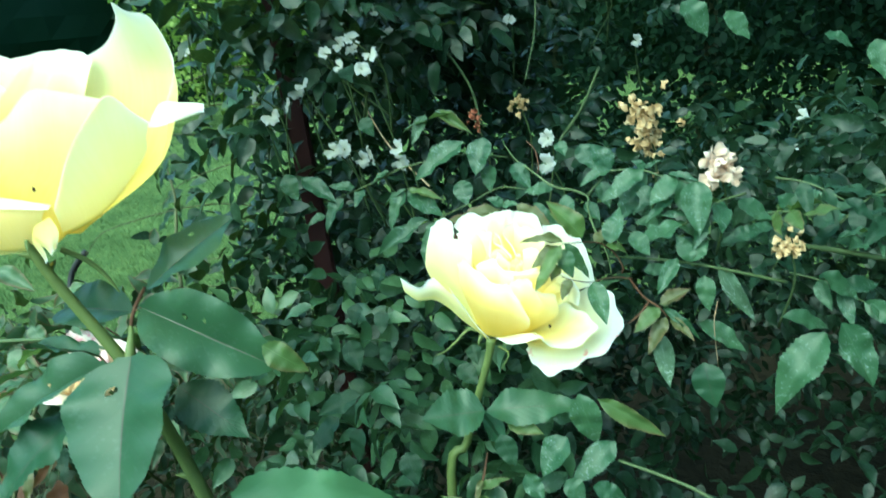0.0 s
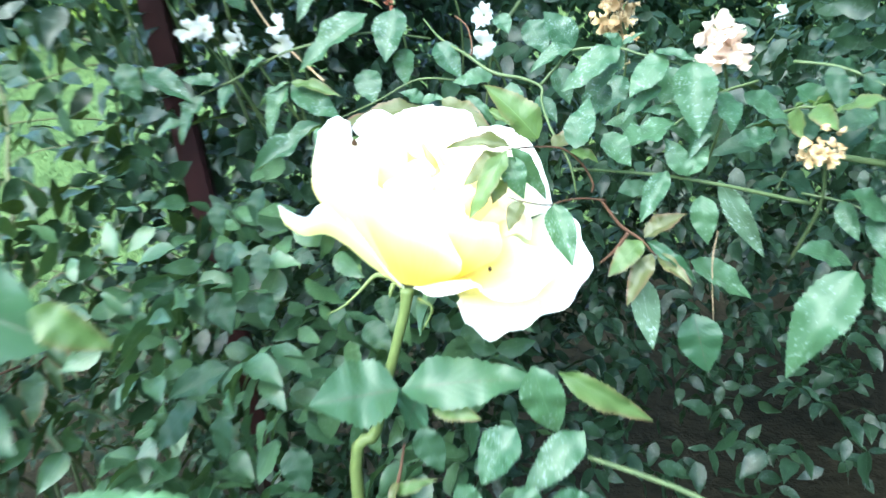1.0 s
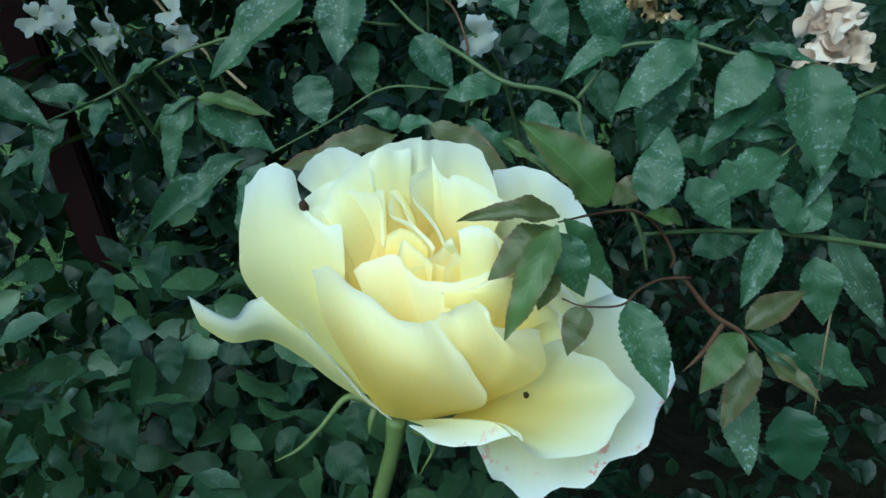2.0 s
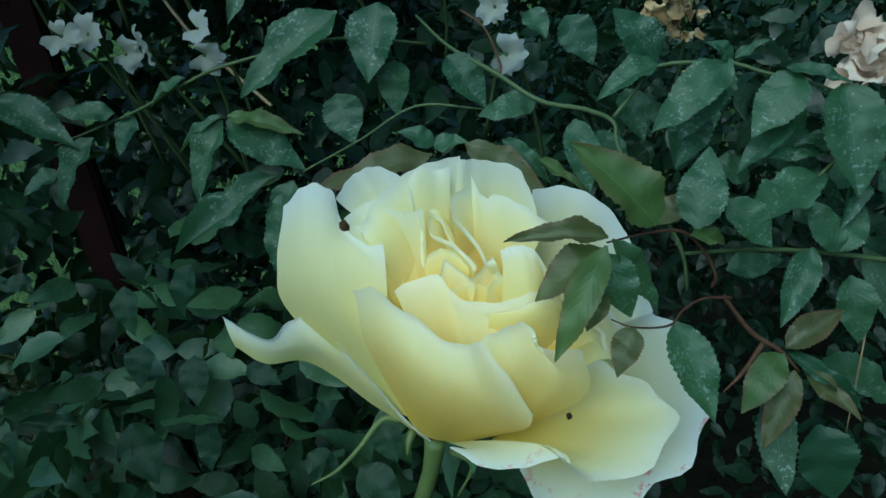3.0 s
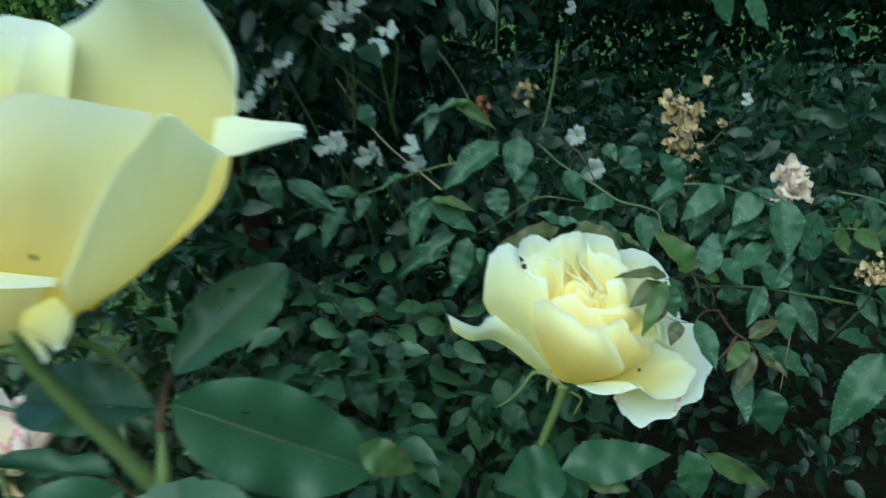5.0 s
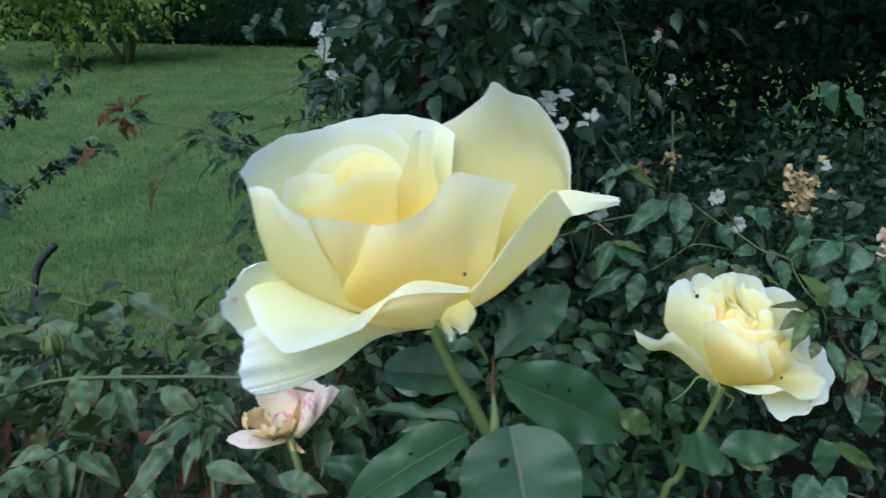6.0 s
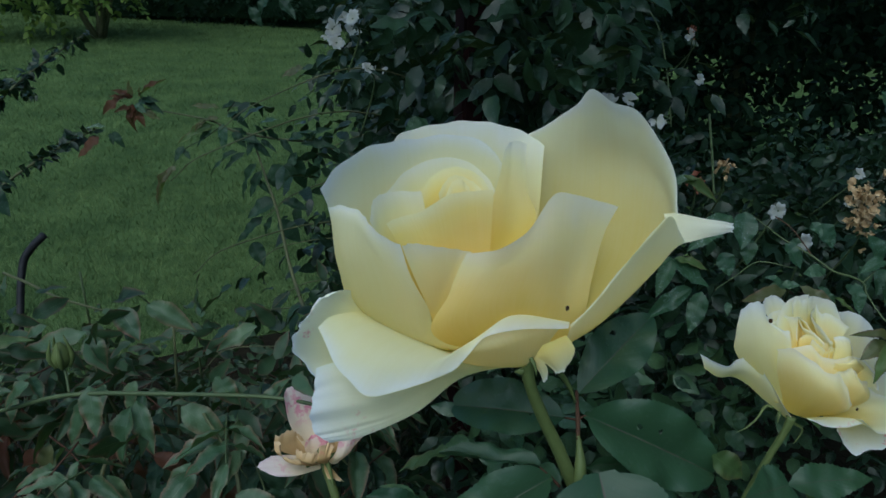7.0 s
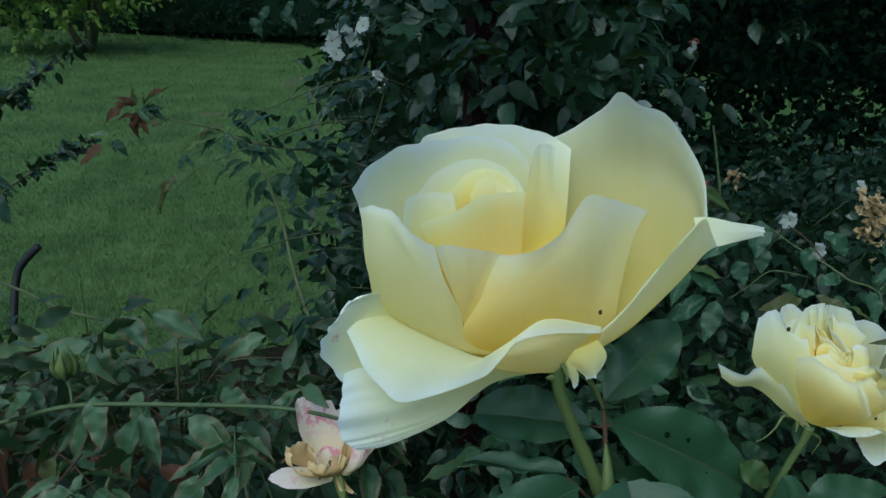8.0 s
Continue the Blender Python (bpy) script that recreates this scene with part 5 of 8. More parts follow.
patch("petal", [[(1.35, 1.41, 2.96), (1.51, 1.41, 2.94), (1.67, 1.41, 2.93), (1.83, 1.41, 2.91), (1.99, 1.41, 2.89), (2.15, 1.41, 2.88)],
        [(1.39, 1.9, 3.88), (1.54, 1.85, 3.76), (1.71, 1.79, 3.68), (1.91, 1.79, 3.7), (2.22, 1.72, 3.61), (2.52, 1.62, 3.45)],
        [(1.43, 2.42, 4.86), (1.57, 2.31, 4.63), (1.76, 2.2, 4.48), (2, 2.2, 4.53), (2.45, 2.06, 4.36), (2.9, 1.84, 4.06)],
        [(1.47, 2.81, 5.6), (1.6, 2.66, 5.28), (1.79, 2.51, 5.09), (2.07, 2.51, 5.16), (2.63, 2.31, 4.92), (3.18, 2.01, 4.51)]],
      PETAL, bloom_b, origin=B0, ripple=0.0003, seed=65, roll=0.0004, centre=B_MIDDLE, nu=30, nv=24)
patch("petal", [[(0.28, 0.01, 1.29), (0.5, 0.01, 1.27), (0.71, 0.01, 1.24), (0.92, 0.01, 1.22), (1.14, 0.01, 1.2), (1.35, 0.01, 1.18), (1.56, 0.01, 1.15), (1.78, 0.01, 1.13), (1.99, 0.01, 1.11)],
        [(0.03, -0.04, 2.38), (0.3, -0.04, 2.45), (0.67, -0.06, 2.47), (0.88, -0.16, 2.38), (1.13, -0.21, 2.29), (1.49, -0.23, 2.25), (1.8, -0.21, 2.25), (2.07, -0.18, 2.26), (2.35, -0.13, 2.06)],
        [(-0.27, 0.34, 3.2), (0.06, 0.34, 3.36), (0.61, 0.3, 3.43), (0.83, 0.08, 3.26), (1.12, -0.02, 3.1), (1.62, -0.06, 3.03), (2.04, -0.02, 3.05), (2.38, 0.05, 3.1), (2.75, 0.16, 2.74)],
        [(-0.54, 0.91, 3.67), (-0.15, 0.91, 3.89), (0.54, 0.86, 4), (0.77, 0.56, 3.74), (1.1, 0.41, 3.53), (1.73, 0.36, 3.43), (2.24, 0.41, 3.48), (2.63, 0.51, 3.56), (3.08, 0.66, 3.06)]],
      PETAL, bloom_b, origin=B0, ripple=0.0003, seed=57, roll=0.0005, centre=B_MIDDLE, nu=30, nv=24)
patch("petal", [[(0.68, 0.71, 2.52), (0.78, 0.71, 2.51), (0.88, 0.71, 2.5), (0.98, 0.71, 2.49), (1.08, 0.71, 2.48)],
        [(0.62, 0.8, 3.01), (0.75, 0.85, 3.14), (0.9, 0.81, 3.07), (1.05, 0.76, 3), (1.18, 0.71, 2.95)],
        [(0.55, 0.89, 3.51), (0.71, 1, 3.79), (0.92, 0.93, 3.67), (1.12, 0.82, 3.53), (1.28, 0.71, 3.43)],
        [(0.5, 0.96, 3.89), (0.68, 1.11, 4.27), (0.94, 1.01, 4.11), (1.18, 0.86, 3.93), (1.35, 0.71, 3.79)]],
      PETAL, bloom_b, origin=B0, ripple=0.0002, seed=62, roll=0.0004, centre=B_MIDDLE, nu=30, nv=24)
patch("petal", [[(1.22, 0.81, 2.56), (1.3, 0.81, 2.55), (1.38, 0.81, 2.54), (1.46, 0.81, 2.53), (1.54, 0.81, 2.52), (1.62, 0.81, 2.51)],
        [(1.21, 0.88, 3), (1.36, 0.93, 3.02), (1.51, 0.97, 3.1), (1.6, 0.97, 3.08), (1.65, 0.91, 2.99), (1.78, 0.91, 2.93)],
        [(1.19, 0.95, 3.46), (1.43, 1.06, 3.51), (1.64, 1.13, 3.68), (1.75, 1.13, 3.65), (1.78, 1.03, 3.47), (1.95, 1.03, 3.36)],
        [(1.18, 1.01, 3.8), (1.48, 1.16, 3.88), (1.74, 1.26, 4.11), (1.86, 1.26, 4.07), (1.87, 1.11, 3.84), (2.08, 1.11, 3.68)]],
      PETAL, bloom_b, origin=B0, ripple=0.0002, seed=63, roll=0.0004, centre=B_MIDDLE, nu=30, nv=24)
patch("petal", [[(1, 0.61, 2.39), (1.13, 0.61, 2.38), (1.26, 0.61, 2.37), (1.39, 0.61, 2.35), (1.52, 0.61, 2.34)],
        [(0.91, 0.64, 2.87), (1.09, 0.66, 2.86), (1.28, 0.71, 2.84), (1.48, 0.71, 2.79), (1.73, 0.77, 2.8)],
        [(0.81, 0.68, 3.37), (1.05, 0.72, 3.35), (1.31, 0.83, 3.33), (1.57, 0.83, 3.24), (1.95, 0.93, 3.28)],
        [(0.74, 0.71, 3.73), (1.02, 0.76, 3.72), (1.32, 0.91, 3.69), (1.64, 0.91, 3.58), (2.11, 1.06, 3.64)]],
      PETAL_HEART, bloom_b, origin=B0, ripple=0.0002, seed=66, roll=0.0003, centre=B_MIDDLE, nu=30, nv=24)
patch("petal", [[(1.59, 0.61, 2.33), (1.69, 0.61, 2.32), (1.79, 0.61, 2.31), (1.89, 0.61, 2.3), (1.98, 0.61, 2.29)],
        [(1.59, 0.63, 2.73), (1.66, 0.68, 2.79), (1.81, 0.75, 2.79), (2.01, 0.78, 2.71), (2.16, 0.75, 2.61)],
        [(1.58, 0.65, 3.15), (1.63, 0.75, 3.28), (1.83, 0.9, 3.28), (2.14, 0.97, 3.14), (2.35, 0.9, 2.95)],
        [(1.58, 0.66, 3.46), (1.61, 0.81, 3.64), (1.85, 1.01, 3.66), (2.23, 1.11, 3.47), (2.49, 1.01, 3.21)]],
      PETAL, bloom_b, origin=B0, ripple=0.0002, seed=67, roll=0.0003, centre=B_MIDDLE, nu=30, nv=24)
patch("petal", [[(0.19, 1.51, 3.03), (0.28, 1.51, 3.02), (0.37, 1.51, 3.01), (0.46, 1.51, 3)],
        [(0.18, 1.77, 3.8), (0.25, 1.69, 3.66), (0.3, 1.61, 3.5), (0.35, 1.51, 3.34)],
        [(0.17, 2.05, 4.61), (0.22, 1.87, 4.33), (0.23, 1.73, 4.02), (0.24, 1.51, 3.69)],
        [(0.16, 2.26, 5.21), (0.19, 2.01, 4.83), (0.17, 1.81, 4.41), (0.15, 1.51, 3.96)]],
      PETAL, bloom_b, origin=B0, ripple=0.0002, seed=68, roll=0.0004, centre=B_MIDDLE, nu=30, nv=24)
patch("petal", [[(-0.53, 0.61, 2.4), (-0.31, 0.61, 2.37), (-0.09, 0.61, 2.35), (0.13, 0.61, 2.33)],
        [(-0.99, 1.05, 3.27), (-0.71, 1.15, 3.37), (-0.38, 1.24, 3.39), (0.02, 1.31, 3.36)],
        [(-1.47, 1.51, 4.19), (-1.13, 1.73, 4.43), (-0.68, 1.91, 4.51), (-0.09, 2.05, 4.48)],
        [(-1.84, 1.86, 4.89), (-1.45, 2.16, 5.23), (-0.91, 2.41, 5.36), (-0.17, 2.61, 5.35)]],
      PETAL, bloom_b, origin=B0, ripple=0.0002, seed=71, roll=0.0003, centre=B_MIDDLE, nu=30, nv=24)
patch("petal", [[(-0.81, 0.41, 2.24), (-0.59, 0.41, 2.22), (-0.37, 0.41, 2.2), (-0.15, 0.41, 2.17)],
        [(-1.25, 0.85, 3), (-0.97, 0.92, 3.14), (-0.64, 0.95, 3.14), (-0.27, 0.97, 3.06)],
        [(-1.71, 1.31, 3.8), (-1.37, 1.45, 4.13), (-0.92, 1.53, 4.15), (-0.4, 1.56, 4.02)],
        [(-2.07, 1.66, 4.42), (-1.68, 1.86, 4.88), (-1.14, 1.96, 4.92), (-0.49, 2.01, 4.76)]],
      PETAL, bloom_b, origin=B0, ripple=0.0002, seed=72, roll=0.0003, centre=B_MIDDLE, nu=30, nv=24)
patch("petal", [[(0.44, 0.41, 2.11), (0.64, 0.41, 2.09), (0.83, 0.41, 2.07), (1.03, 0.41, 2.05), (1.23, 0.41, 2.03)],
        [(-0.12, 0.76, 2.77), (0.18, 0.97, 2.85), (0.52, 1.11, 2.87), (0.91, 1.2, 2.82), (1.32, 1.23, 2.75)],
        [(-0.71, 1.13, 3.47), (-0.31, 1.56, 3.68), (0.19, 1.85, 3.75), (0.78, 2.03, 3.68), (1.43, 2.1, 3.58)],
        [(-1.16, 1.41, 4), (-0.69, 2.01, 4.33), (-0.07, 2.41, 4.45), (0.68, 2.66, 4.38), (1.51, 2.76, 4.24)]],
      PETAL_HEART, bloom_b, origin=B0, ripple=0.0002, seed=69, roll=0.0003, centre=B_MIDDLE, nu=30, nv=24)
patch("petal", [[(1.23, 0.41, 2.03), (1.42, 0.41, 2.01), (1.62, 0.41, 1.99), (1.81, 0.41, 1.97), (2.01, 0.41, 1.95)],
        [(1.09, 1.21, 2.77), (1.5, 1.21, 2.74), (1.88, 1.13, 2.68), (2.18, 0.97, 2.56), (2.42, 0.76, 2.39)],
        [(0.93, 2.07, 3.62), (1.58, 2.07, 3.58), (2.17, 1.89, 3.47), (2.57, 1.56, 3.21), (2.85, 1.13, 2.87)],
        [(0.81, 2.71, 4.29), (1.65, 2.71, 4.25), (2.39, 2.46, 4.09), (2.87, 2.01, 3.72), (3.18, 1.41, 3.23)]],
      PETAL_HEART, bloom_b, origin=B0, ripple=0.0002, seed=70, roll=0.0003, centre=B_MIDDLE, nu=30, nv=24)

# stems and sepals of the two blooms
stalk("stem", [(0.0125, 0.0871, 0.8656), (0.0148, 0.0878, 0.8512), (0.0225, 0.0905, 0.8315), (0.0317, 0.0928, 0.8110), (0.0425, 0.0952, 0.7799), (0.0639, 0.0947, 0.6904), (0.0930, 0.1050, 0.4200), (0.1000, 0.1600, 0.0400)], [0.0032, 0.0024, 0.0026, 0.0029, 0.0032, 0.0035, 0.0042, 0.0055], STEM, rose_a, thorns=4)
stalk("leaf_stalk", [(0.0392, 0.0905, 0.8000), (0.0394, 0.0945, 0.8085), (0.0391, 0.0982, 0.8150), (0.0388, 0.0996, 0.8180)], [0.0030, 0.0023, 0.0012, 0.0008], STEM, rose_a, "thick green foot of a leaf stalk")
stalk("leaf_stalk", [(0.0388, 0.0988, 0.8164), (0.0390, 0.1036, 0.8230), (0.0399, 0.1140, 0.8304)], [0.0009, 0.0010, 0.0007], STEM_RED, rose_a, "reddish leaf stalk")
stalk("leaf_stalk", [(0.0390, 0.1036, 0.8230), (0.0425, 0.1050, 0.8243)], [0.0006, 0.0004], STEM_RED, rose_a)
stalk("leaf_stalk", [(0.0390, 0.1036, 0.8230), (0.0345, 0.1087, 0.8204)], [0.0006, 0.0004], STEM_RED, rose_a)
stalk("leaf_stalk", [(0.0310, 0.0912, 0.7985), (0.0270, 0.0922, 0.8028), (0.0224, 0.0946, 0.8058)], [0.0006, 0.0006, 0.0005], STEM_RED, rose_a)
stalk("sepal", [(0.0205, 0.0934, 0.8572), (0.0278, 0.0978, 0.8502), (0.0330, 0.1002, 0.8420), (0.0368, 0.1012, 0.8334)], [0.0014, 0.0012, 0.0010, 0.0004], STEM, rose_a)
stalk("sepal", [(0.0131, 0.0855, 0.8651), (0.0150, 0.0825, 0.8628), (0.0160, 0.0810, 0.8590)], [0.0009, 0.0008, 0.0002], STEM, rose_a)
stalk("stem", [(0.1814, 0.1873, 0.7647), (0.1789, 0.1866, 0.7547), (0.1723, 0.1861, 0.7364), (0.1611, 0.1835, 0.7034), (0.1486, 0.1783, 0.6609), (0.1450, 0.1720, 0.3500), (0.1700, 0.1700, 0.0400)], [0.0028, 0.0021, 0.0021, 0.0024, 0.0028, 0.0036, 0.0050], STEM, rose_b)
stalk("sepal", [(0.1732, 0.1926, 0.7674), (0.1683, 0.1926, 0.7679), (0.1623, 0.1878, 0.7636), (0.1563, 0.1853, 0.7592), (0.1497, 0.1837, 0.7568)], [0.0012, 0.0009, 0.0006, 0.0005, 0.0002], STEM, rose_b, "slender curled green sepal")
stalk("sepal", [(0.1758, 0.1906, 0.7652), (0.1747, 0.1885, 0.7635), (0.1740, 0.1871, 0.7607)], [0.0012, 0.0009, 0.0002], STEM, rose_b)
stalk("sepal", [(0.1843, 0.1892, 0.7592), (0.1896, 0.1876, 0.7554), (0.1852, 0.1856, 0.7474)], [0.0009, 0.0006, 0.0002], STEM, rose_b)

# dark marks on the petals: a brown blemish, a dirt speck, a small insect
def speck(place, size, parent, seed):
    bm = bmesh.new()
    bmesh.ops.create_icosphere(bm, subdivisions=2, radius=1.0)
    for v in bm.verts:
        k = 1 + 0.5 * noise.noise(v.co * 2 + Vector((seed, 0, 0)))
        v.co = Vector((v.co.x * size * k, v.co.y * size * 0.5, v.co.z * size * 1.4 * k)) + Vector(place)
    return part("petal_mark", bm, DARKSPOT, parent, "small dark brown mark")


speck((0.1659, 0.2019, 0.8173), 0.0012, bloom_b, 3.0)
speck((0.2134, 0.1813, 0.7736), 0.0007, bloom_b, 3.0)
# stands for a small insect on the half-open bloom
speck((0.0258, 0.0835, 0.8857), 0.0007, bloom_a, 3.0)

# ---- small flowers and spent ones ----


def small_flower(place, seed, size=0.0060, least=3):
    """A small white flower with five notched petals."""
    rng = np.random.default_rng(300 + seed)
    face = (Vector((-0.1, -0.8, 0.5)) + Vector(rng.normal(0, 0.35, 3))).normalized()
    side = face.orthogonal().normalized()
    other = face.cross(side)
    c = Vector(place)
    fl = new("flower")
    fl.parent = climber
    fl.matrix_parent_inverse = climber.matrix_world.inverted()
    fl.matrix_basis = Matrix.Translation(c)
    tagged(fl, "small white five-petalled flower")
    bpy.context.view_layer.update()
    stalk("flower_stalk", [tuple(c), tuple(c + Vector((rng.normal(0, 0.006), 0.012, -0.014))), tuple(c + Vector((rng.normal(0, 0.01), 0.03, -0.055)))], [0.0006, 0.0006, 0.0008], STEM_CANE, fl, sides=5)
    for k in range(int(rng.integers(least, 6))):
        a = 1.257 * k + rng.normal(0, 0.12)
        d, w = side * math.cos(a) + other * math.sin(a), side * -math.sin(a) + other * math.cos(a)
        s = size * rng.uniform(0.7, 1.15)
        rows = [[tuple(c + d * s * 0.1 + w * s * 0.12 * i) for i in (-1, 0, 1)],
                [tuple(c + d * s * 0.6 + w * s * 0.5 * i + face * s * (0.2 + 0.1 * abs(i))) for i in (-1, 0, 1)],
                [tuple(c + d * s * (1.0 if i else 0.9) + w * s * 0.38 * i + face * s * 0.15) for i in (-1, 0, 1)]]
        patch("petal", rows, PETAL_WHITE, fl, unit=1.0, ripple=0.0004, nu=8, nv=7, seed=seed * 7 + k)


def withered(place, size, mat, count, label, seed, tall, full=1.0):
    """A crumpled spent flower of folded petals."""
    rng = np.random.default_rng(500 + seed)
    c = Vector(place)
    head = new("spent_flower")
    head.parent = climber
    head.matrix_parent_inverse = climber.matrix_world.inverted()
    head.matrix_basis = Matrix.Translation(c)
    tagged(head, label)
    bpy.context.view_layer.update()
    for k in range(count * 3):
        b = c + Vector((rng.normal(0, 0.42), rng.normal(0, 0.35), rng.normal(0, 0.45) * tall)) * size
        d = Vector(rng.normal(0, 1, 3)).normalized()
        w = d.orthogonal().normalized()
        n = d.cross(w)
        s = size * rng.uniform(0.28, 0.5) * full
        rows = []
        for v in (0.0, 0.4, 0.8, 1.0):
            rows.append([tuple(b + d * s * v + w * s * i * (0.25 + 0.5 * min(v, 0.75) - 1.3 * max(v - 0.8, 0)) + n * s * (0.3 * i * i + rng.normal(0, 0.14))) for i in (-1.0, -0.4, 0.3, 1.0)])
        patch("petal", rows, mat, head, unit=1.0, ripple=size * 0.05, nu=11, nv=9, seed=seed * 30 + k)
    stalk("flower_stalk", [tuple(c), tuple(c + Vector((0.004, 0.01, -0.02 - 0.5 * size))), tuple(c + Vector((0.0, 0.03, -0.05 - size)))], [0.0006, 0.0006, 0.0007], STEM_CANE, head)


# leaves of the half-open rose
leaf(rose_a, (0.0399, 0.1133, 0.8286), (0.0765, 0.1362, 0.8575), 0.95, 0, LEAF_BIG, holes=((0.22, 0.62, 0.03), (0.30, 0.5, 0.012)), blade=(0.35, 0.10, 0.85, 0.75))
leaf(rose_a, (0.0417, 0.1052, 0.8244), (0.1050, 0.0960, 0.7990), 0.95, 12, LEAF_BIG, holes=((0.37, 0.34, 0.020), (0.33, 0.48, 0.016), (0.6, 0.7, 0.008)), blade=(0.95, 0.16, 0.60, 0.66))
leaf(rose_a, (0.0987, 0.1029, 0.8050), (0.1184, 0.1018, 0.7914), 0.97, 20, LEAF_YOUNG)
leaf(rose_a, (0.0350, 0.1089, 0.8203), (-0.0140, 0.1165, 0.8245), 1.00, 0, LEAF_BIG, holes=((0.45, 0.30, 0.016),), blade=(0.7, 0.12, 0.60, 0.45))
leaf(rose_a, (0.0224, 0.0944, 0.8053), (-0.0192, 0.1007, 0.8102), 0.52, 30, LEAF_BIG, blade=(0.9, 0.05, 0.35, 0.75))
leaf(rose_a, (-0.0140, 0.1028, 0.8075), (-0.0395, 0.1073, 0.7997), 0.84, 40, LEAF_YOUNG)
leaf(rose_a, (0.0273, 0.0914, 0.8032), (-0.0322, 0.0686, 0.7834), 0.72, 0, LEAF_BIG, holes=((0.65, 0.42, 0.016),), blade=(0.8, 0.18, 0.55, 0.80))
leaf(rose_a, (0.0449, 0.1045, 0.7981), (0.0800, 0.1101, 0.7960), 0.54, 40, LEAF_BIG)
leaf(rose_a, (0.0455, 0.0868, 0.8092), (0.0551, 0.0385, 0.7685), 1.62, 0, LEAF_BIG, holes=((0.62, 0.24, 0.030),), blade=(0.55, 0.12, 0.38, 0.70))
leaf(rose_a, (0.0559, 0.0974, 0.7886), (0.0914, 0.0877, 0.7694), 1.07, 0, LEAF_BIG)
leaf(rose_a, (0.0098, 0.0826, 0.7815), (-0.0282, 0.0509, 0.7564), 0.97, 0, LEAF_BIG)
leaf(rose_a, (0.0718, 0.0924, 0.7339), (0.1564, 0.1069, 0.7280), 0.56, 5, LEAF_FRESH)

# leaves of the full-blown rose
leaf(rose_b, (0.1770, 0.1681, 0.7329), (0.1476, 0.1538, 0.7375), 1.58, 0, LEAF_BIG)
leaf(rose_b, (0.1780, 0.1699, 0.7316), (0.2290, 0.1678, 0.7416), 0.75, 0, LEAF_BIG)
leaf(rose_b, (0.1835, 0.1748, 0.7255), (0.1729, 0.1701, 0.7137), 2.4, 0, LEAF_BIG)
leaf(rose_b, (0.1877, 0.1699, 0.7276), (0.2072, 0.1624, 0.7227), 0.84, 30, LEAF_YOUNG)


# the shoot that hangs over the bloom, and its neighbours
leaf(climber, (0.2234, 0.1843, 0.8166), (0.2018, 0.1832, 0.8214), 0.49, 0, LEAF_BRONZE)
leaf(climber, (0.2226, 0.1818, 0.8162), (0.2091, 0.1677, 0.7985), 0.54, 0, LEAF_YOUNG)
leaf(climber, (0.2226, 0.1851, 0.8137), (0.2063, 0.1781, 0.8085), 1.00, 0, LEAF_BRONZE)
leaf(climber, (0.2229, 0.1837, 0.8133), (0.2270, 0.1748, 0.8016), 1.13, 0, LEAF)
leaf(climber, (0.2213, 0.1803, 0.8066), (0.2170, 0.1748, 0.8005), 1.21, 0, LEAF_BRONZE)
leaf(climber, (0.2242, 0.1842, 0.8163), (0.2372, 0.1822, 0.7973), 0.54, 0, LEAF)
leaf(climber, (0.2267, 0.1743, 0.8006), (0.2209, 0.1668, 0.7953), 1.18, 0, LEAF_BRONZE)
leaf(climber, (0.2369, 0.1818, 0.7964), (0.2422, 0.1672, 0.7800), 0.85, 0, LEAF)
leaf(climber, (0.2330, 0.1838, 0.8189), (0.2186, 0.1833, 0.8399), 0.89, 0, LEAF_YOUNG)
leaf(climber, (0.2450, 0.1952, 0.8112), (0.2507, 0.2067, 0.8269), 1.07, 0, LEAF)
leaf(climber, (0.2556, 0.2065, 0.8124), (0.2651, 0.1981, 0.8034), 1.23, 0, LEAF)
leaf(climber, (0.2434, 0.1946, 0.8101), (0.2557, 0.1974, 0.8075), 0.71, 0, LEAF_YOUNG)
leaf(climber, (0.2375, 0.2019, 0.8099), (0.2466, 0.2073, 0.8152), 1.17, 0, LEAF_BRONZE)
leaf(climber, (0.2848, 0.2102, 0.7938), (0.2785, 0.2126, 0.8084), 1.07, 0, LEAF)
leaf(climber, (0.2848, 0.2102, 0.7938), (0.2929, 0.2143, 0.8056), 1.07, 0, LEAF)
leaf(climber, (0.2778, 0.2088, 0.7963), (0.2665, 0.1966, 0.7821), 0.73, 0, LEAF)
leaf(climber, (0.2682, 0.1969, 0.7759), (0.2830, 0.1992, 0.7855), 0.82, 0, LEAF_BRONZE)
leaf(climber, (0.2674, 0.1965, 0.7752), (0.2542, 0.1850, 0.7672), 0.89, 0, LEAF_YOUNG)
leaf(climber, (0.2708, 0.1961, 0.7695), (0.2594, 0.1833, 0.7565), 0.71, 0, LEAF_BRONZE)
leaf(climber, (0.2693, 0.1980, 0.7734), (0.2870, 0.1849, 0.7652), 0.37, 0, LEAF)
leaf(climber, (0.2725, 0.1950, 0.7694), (0.2832, 0.1851, 0.7616), 0.67, 0, LEAF_BRONZE)
leaf(climber, (0.2674, 0.2024, 0.7578), (0.2704, 0.1862, 0.7340), 0.70, 0, LEAF_MILDEW_GLINT)
leaf(climber, (0.2899, 0.2178, 0.7322), (0.2938, 0.2030, 0.7110), 1.30, 0, LEAF_BIG)
leaf(climber, (0.2473, 0.2412, 0.8380), (0.2368, 0.2434, 0.8527), 1.31, 0, LEAF)
leaf(climber, (0.2467, 0.2389, 0.8380), (0.2294, 0.2317, 0.8346), 0.80, 0, LEAF)
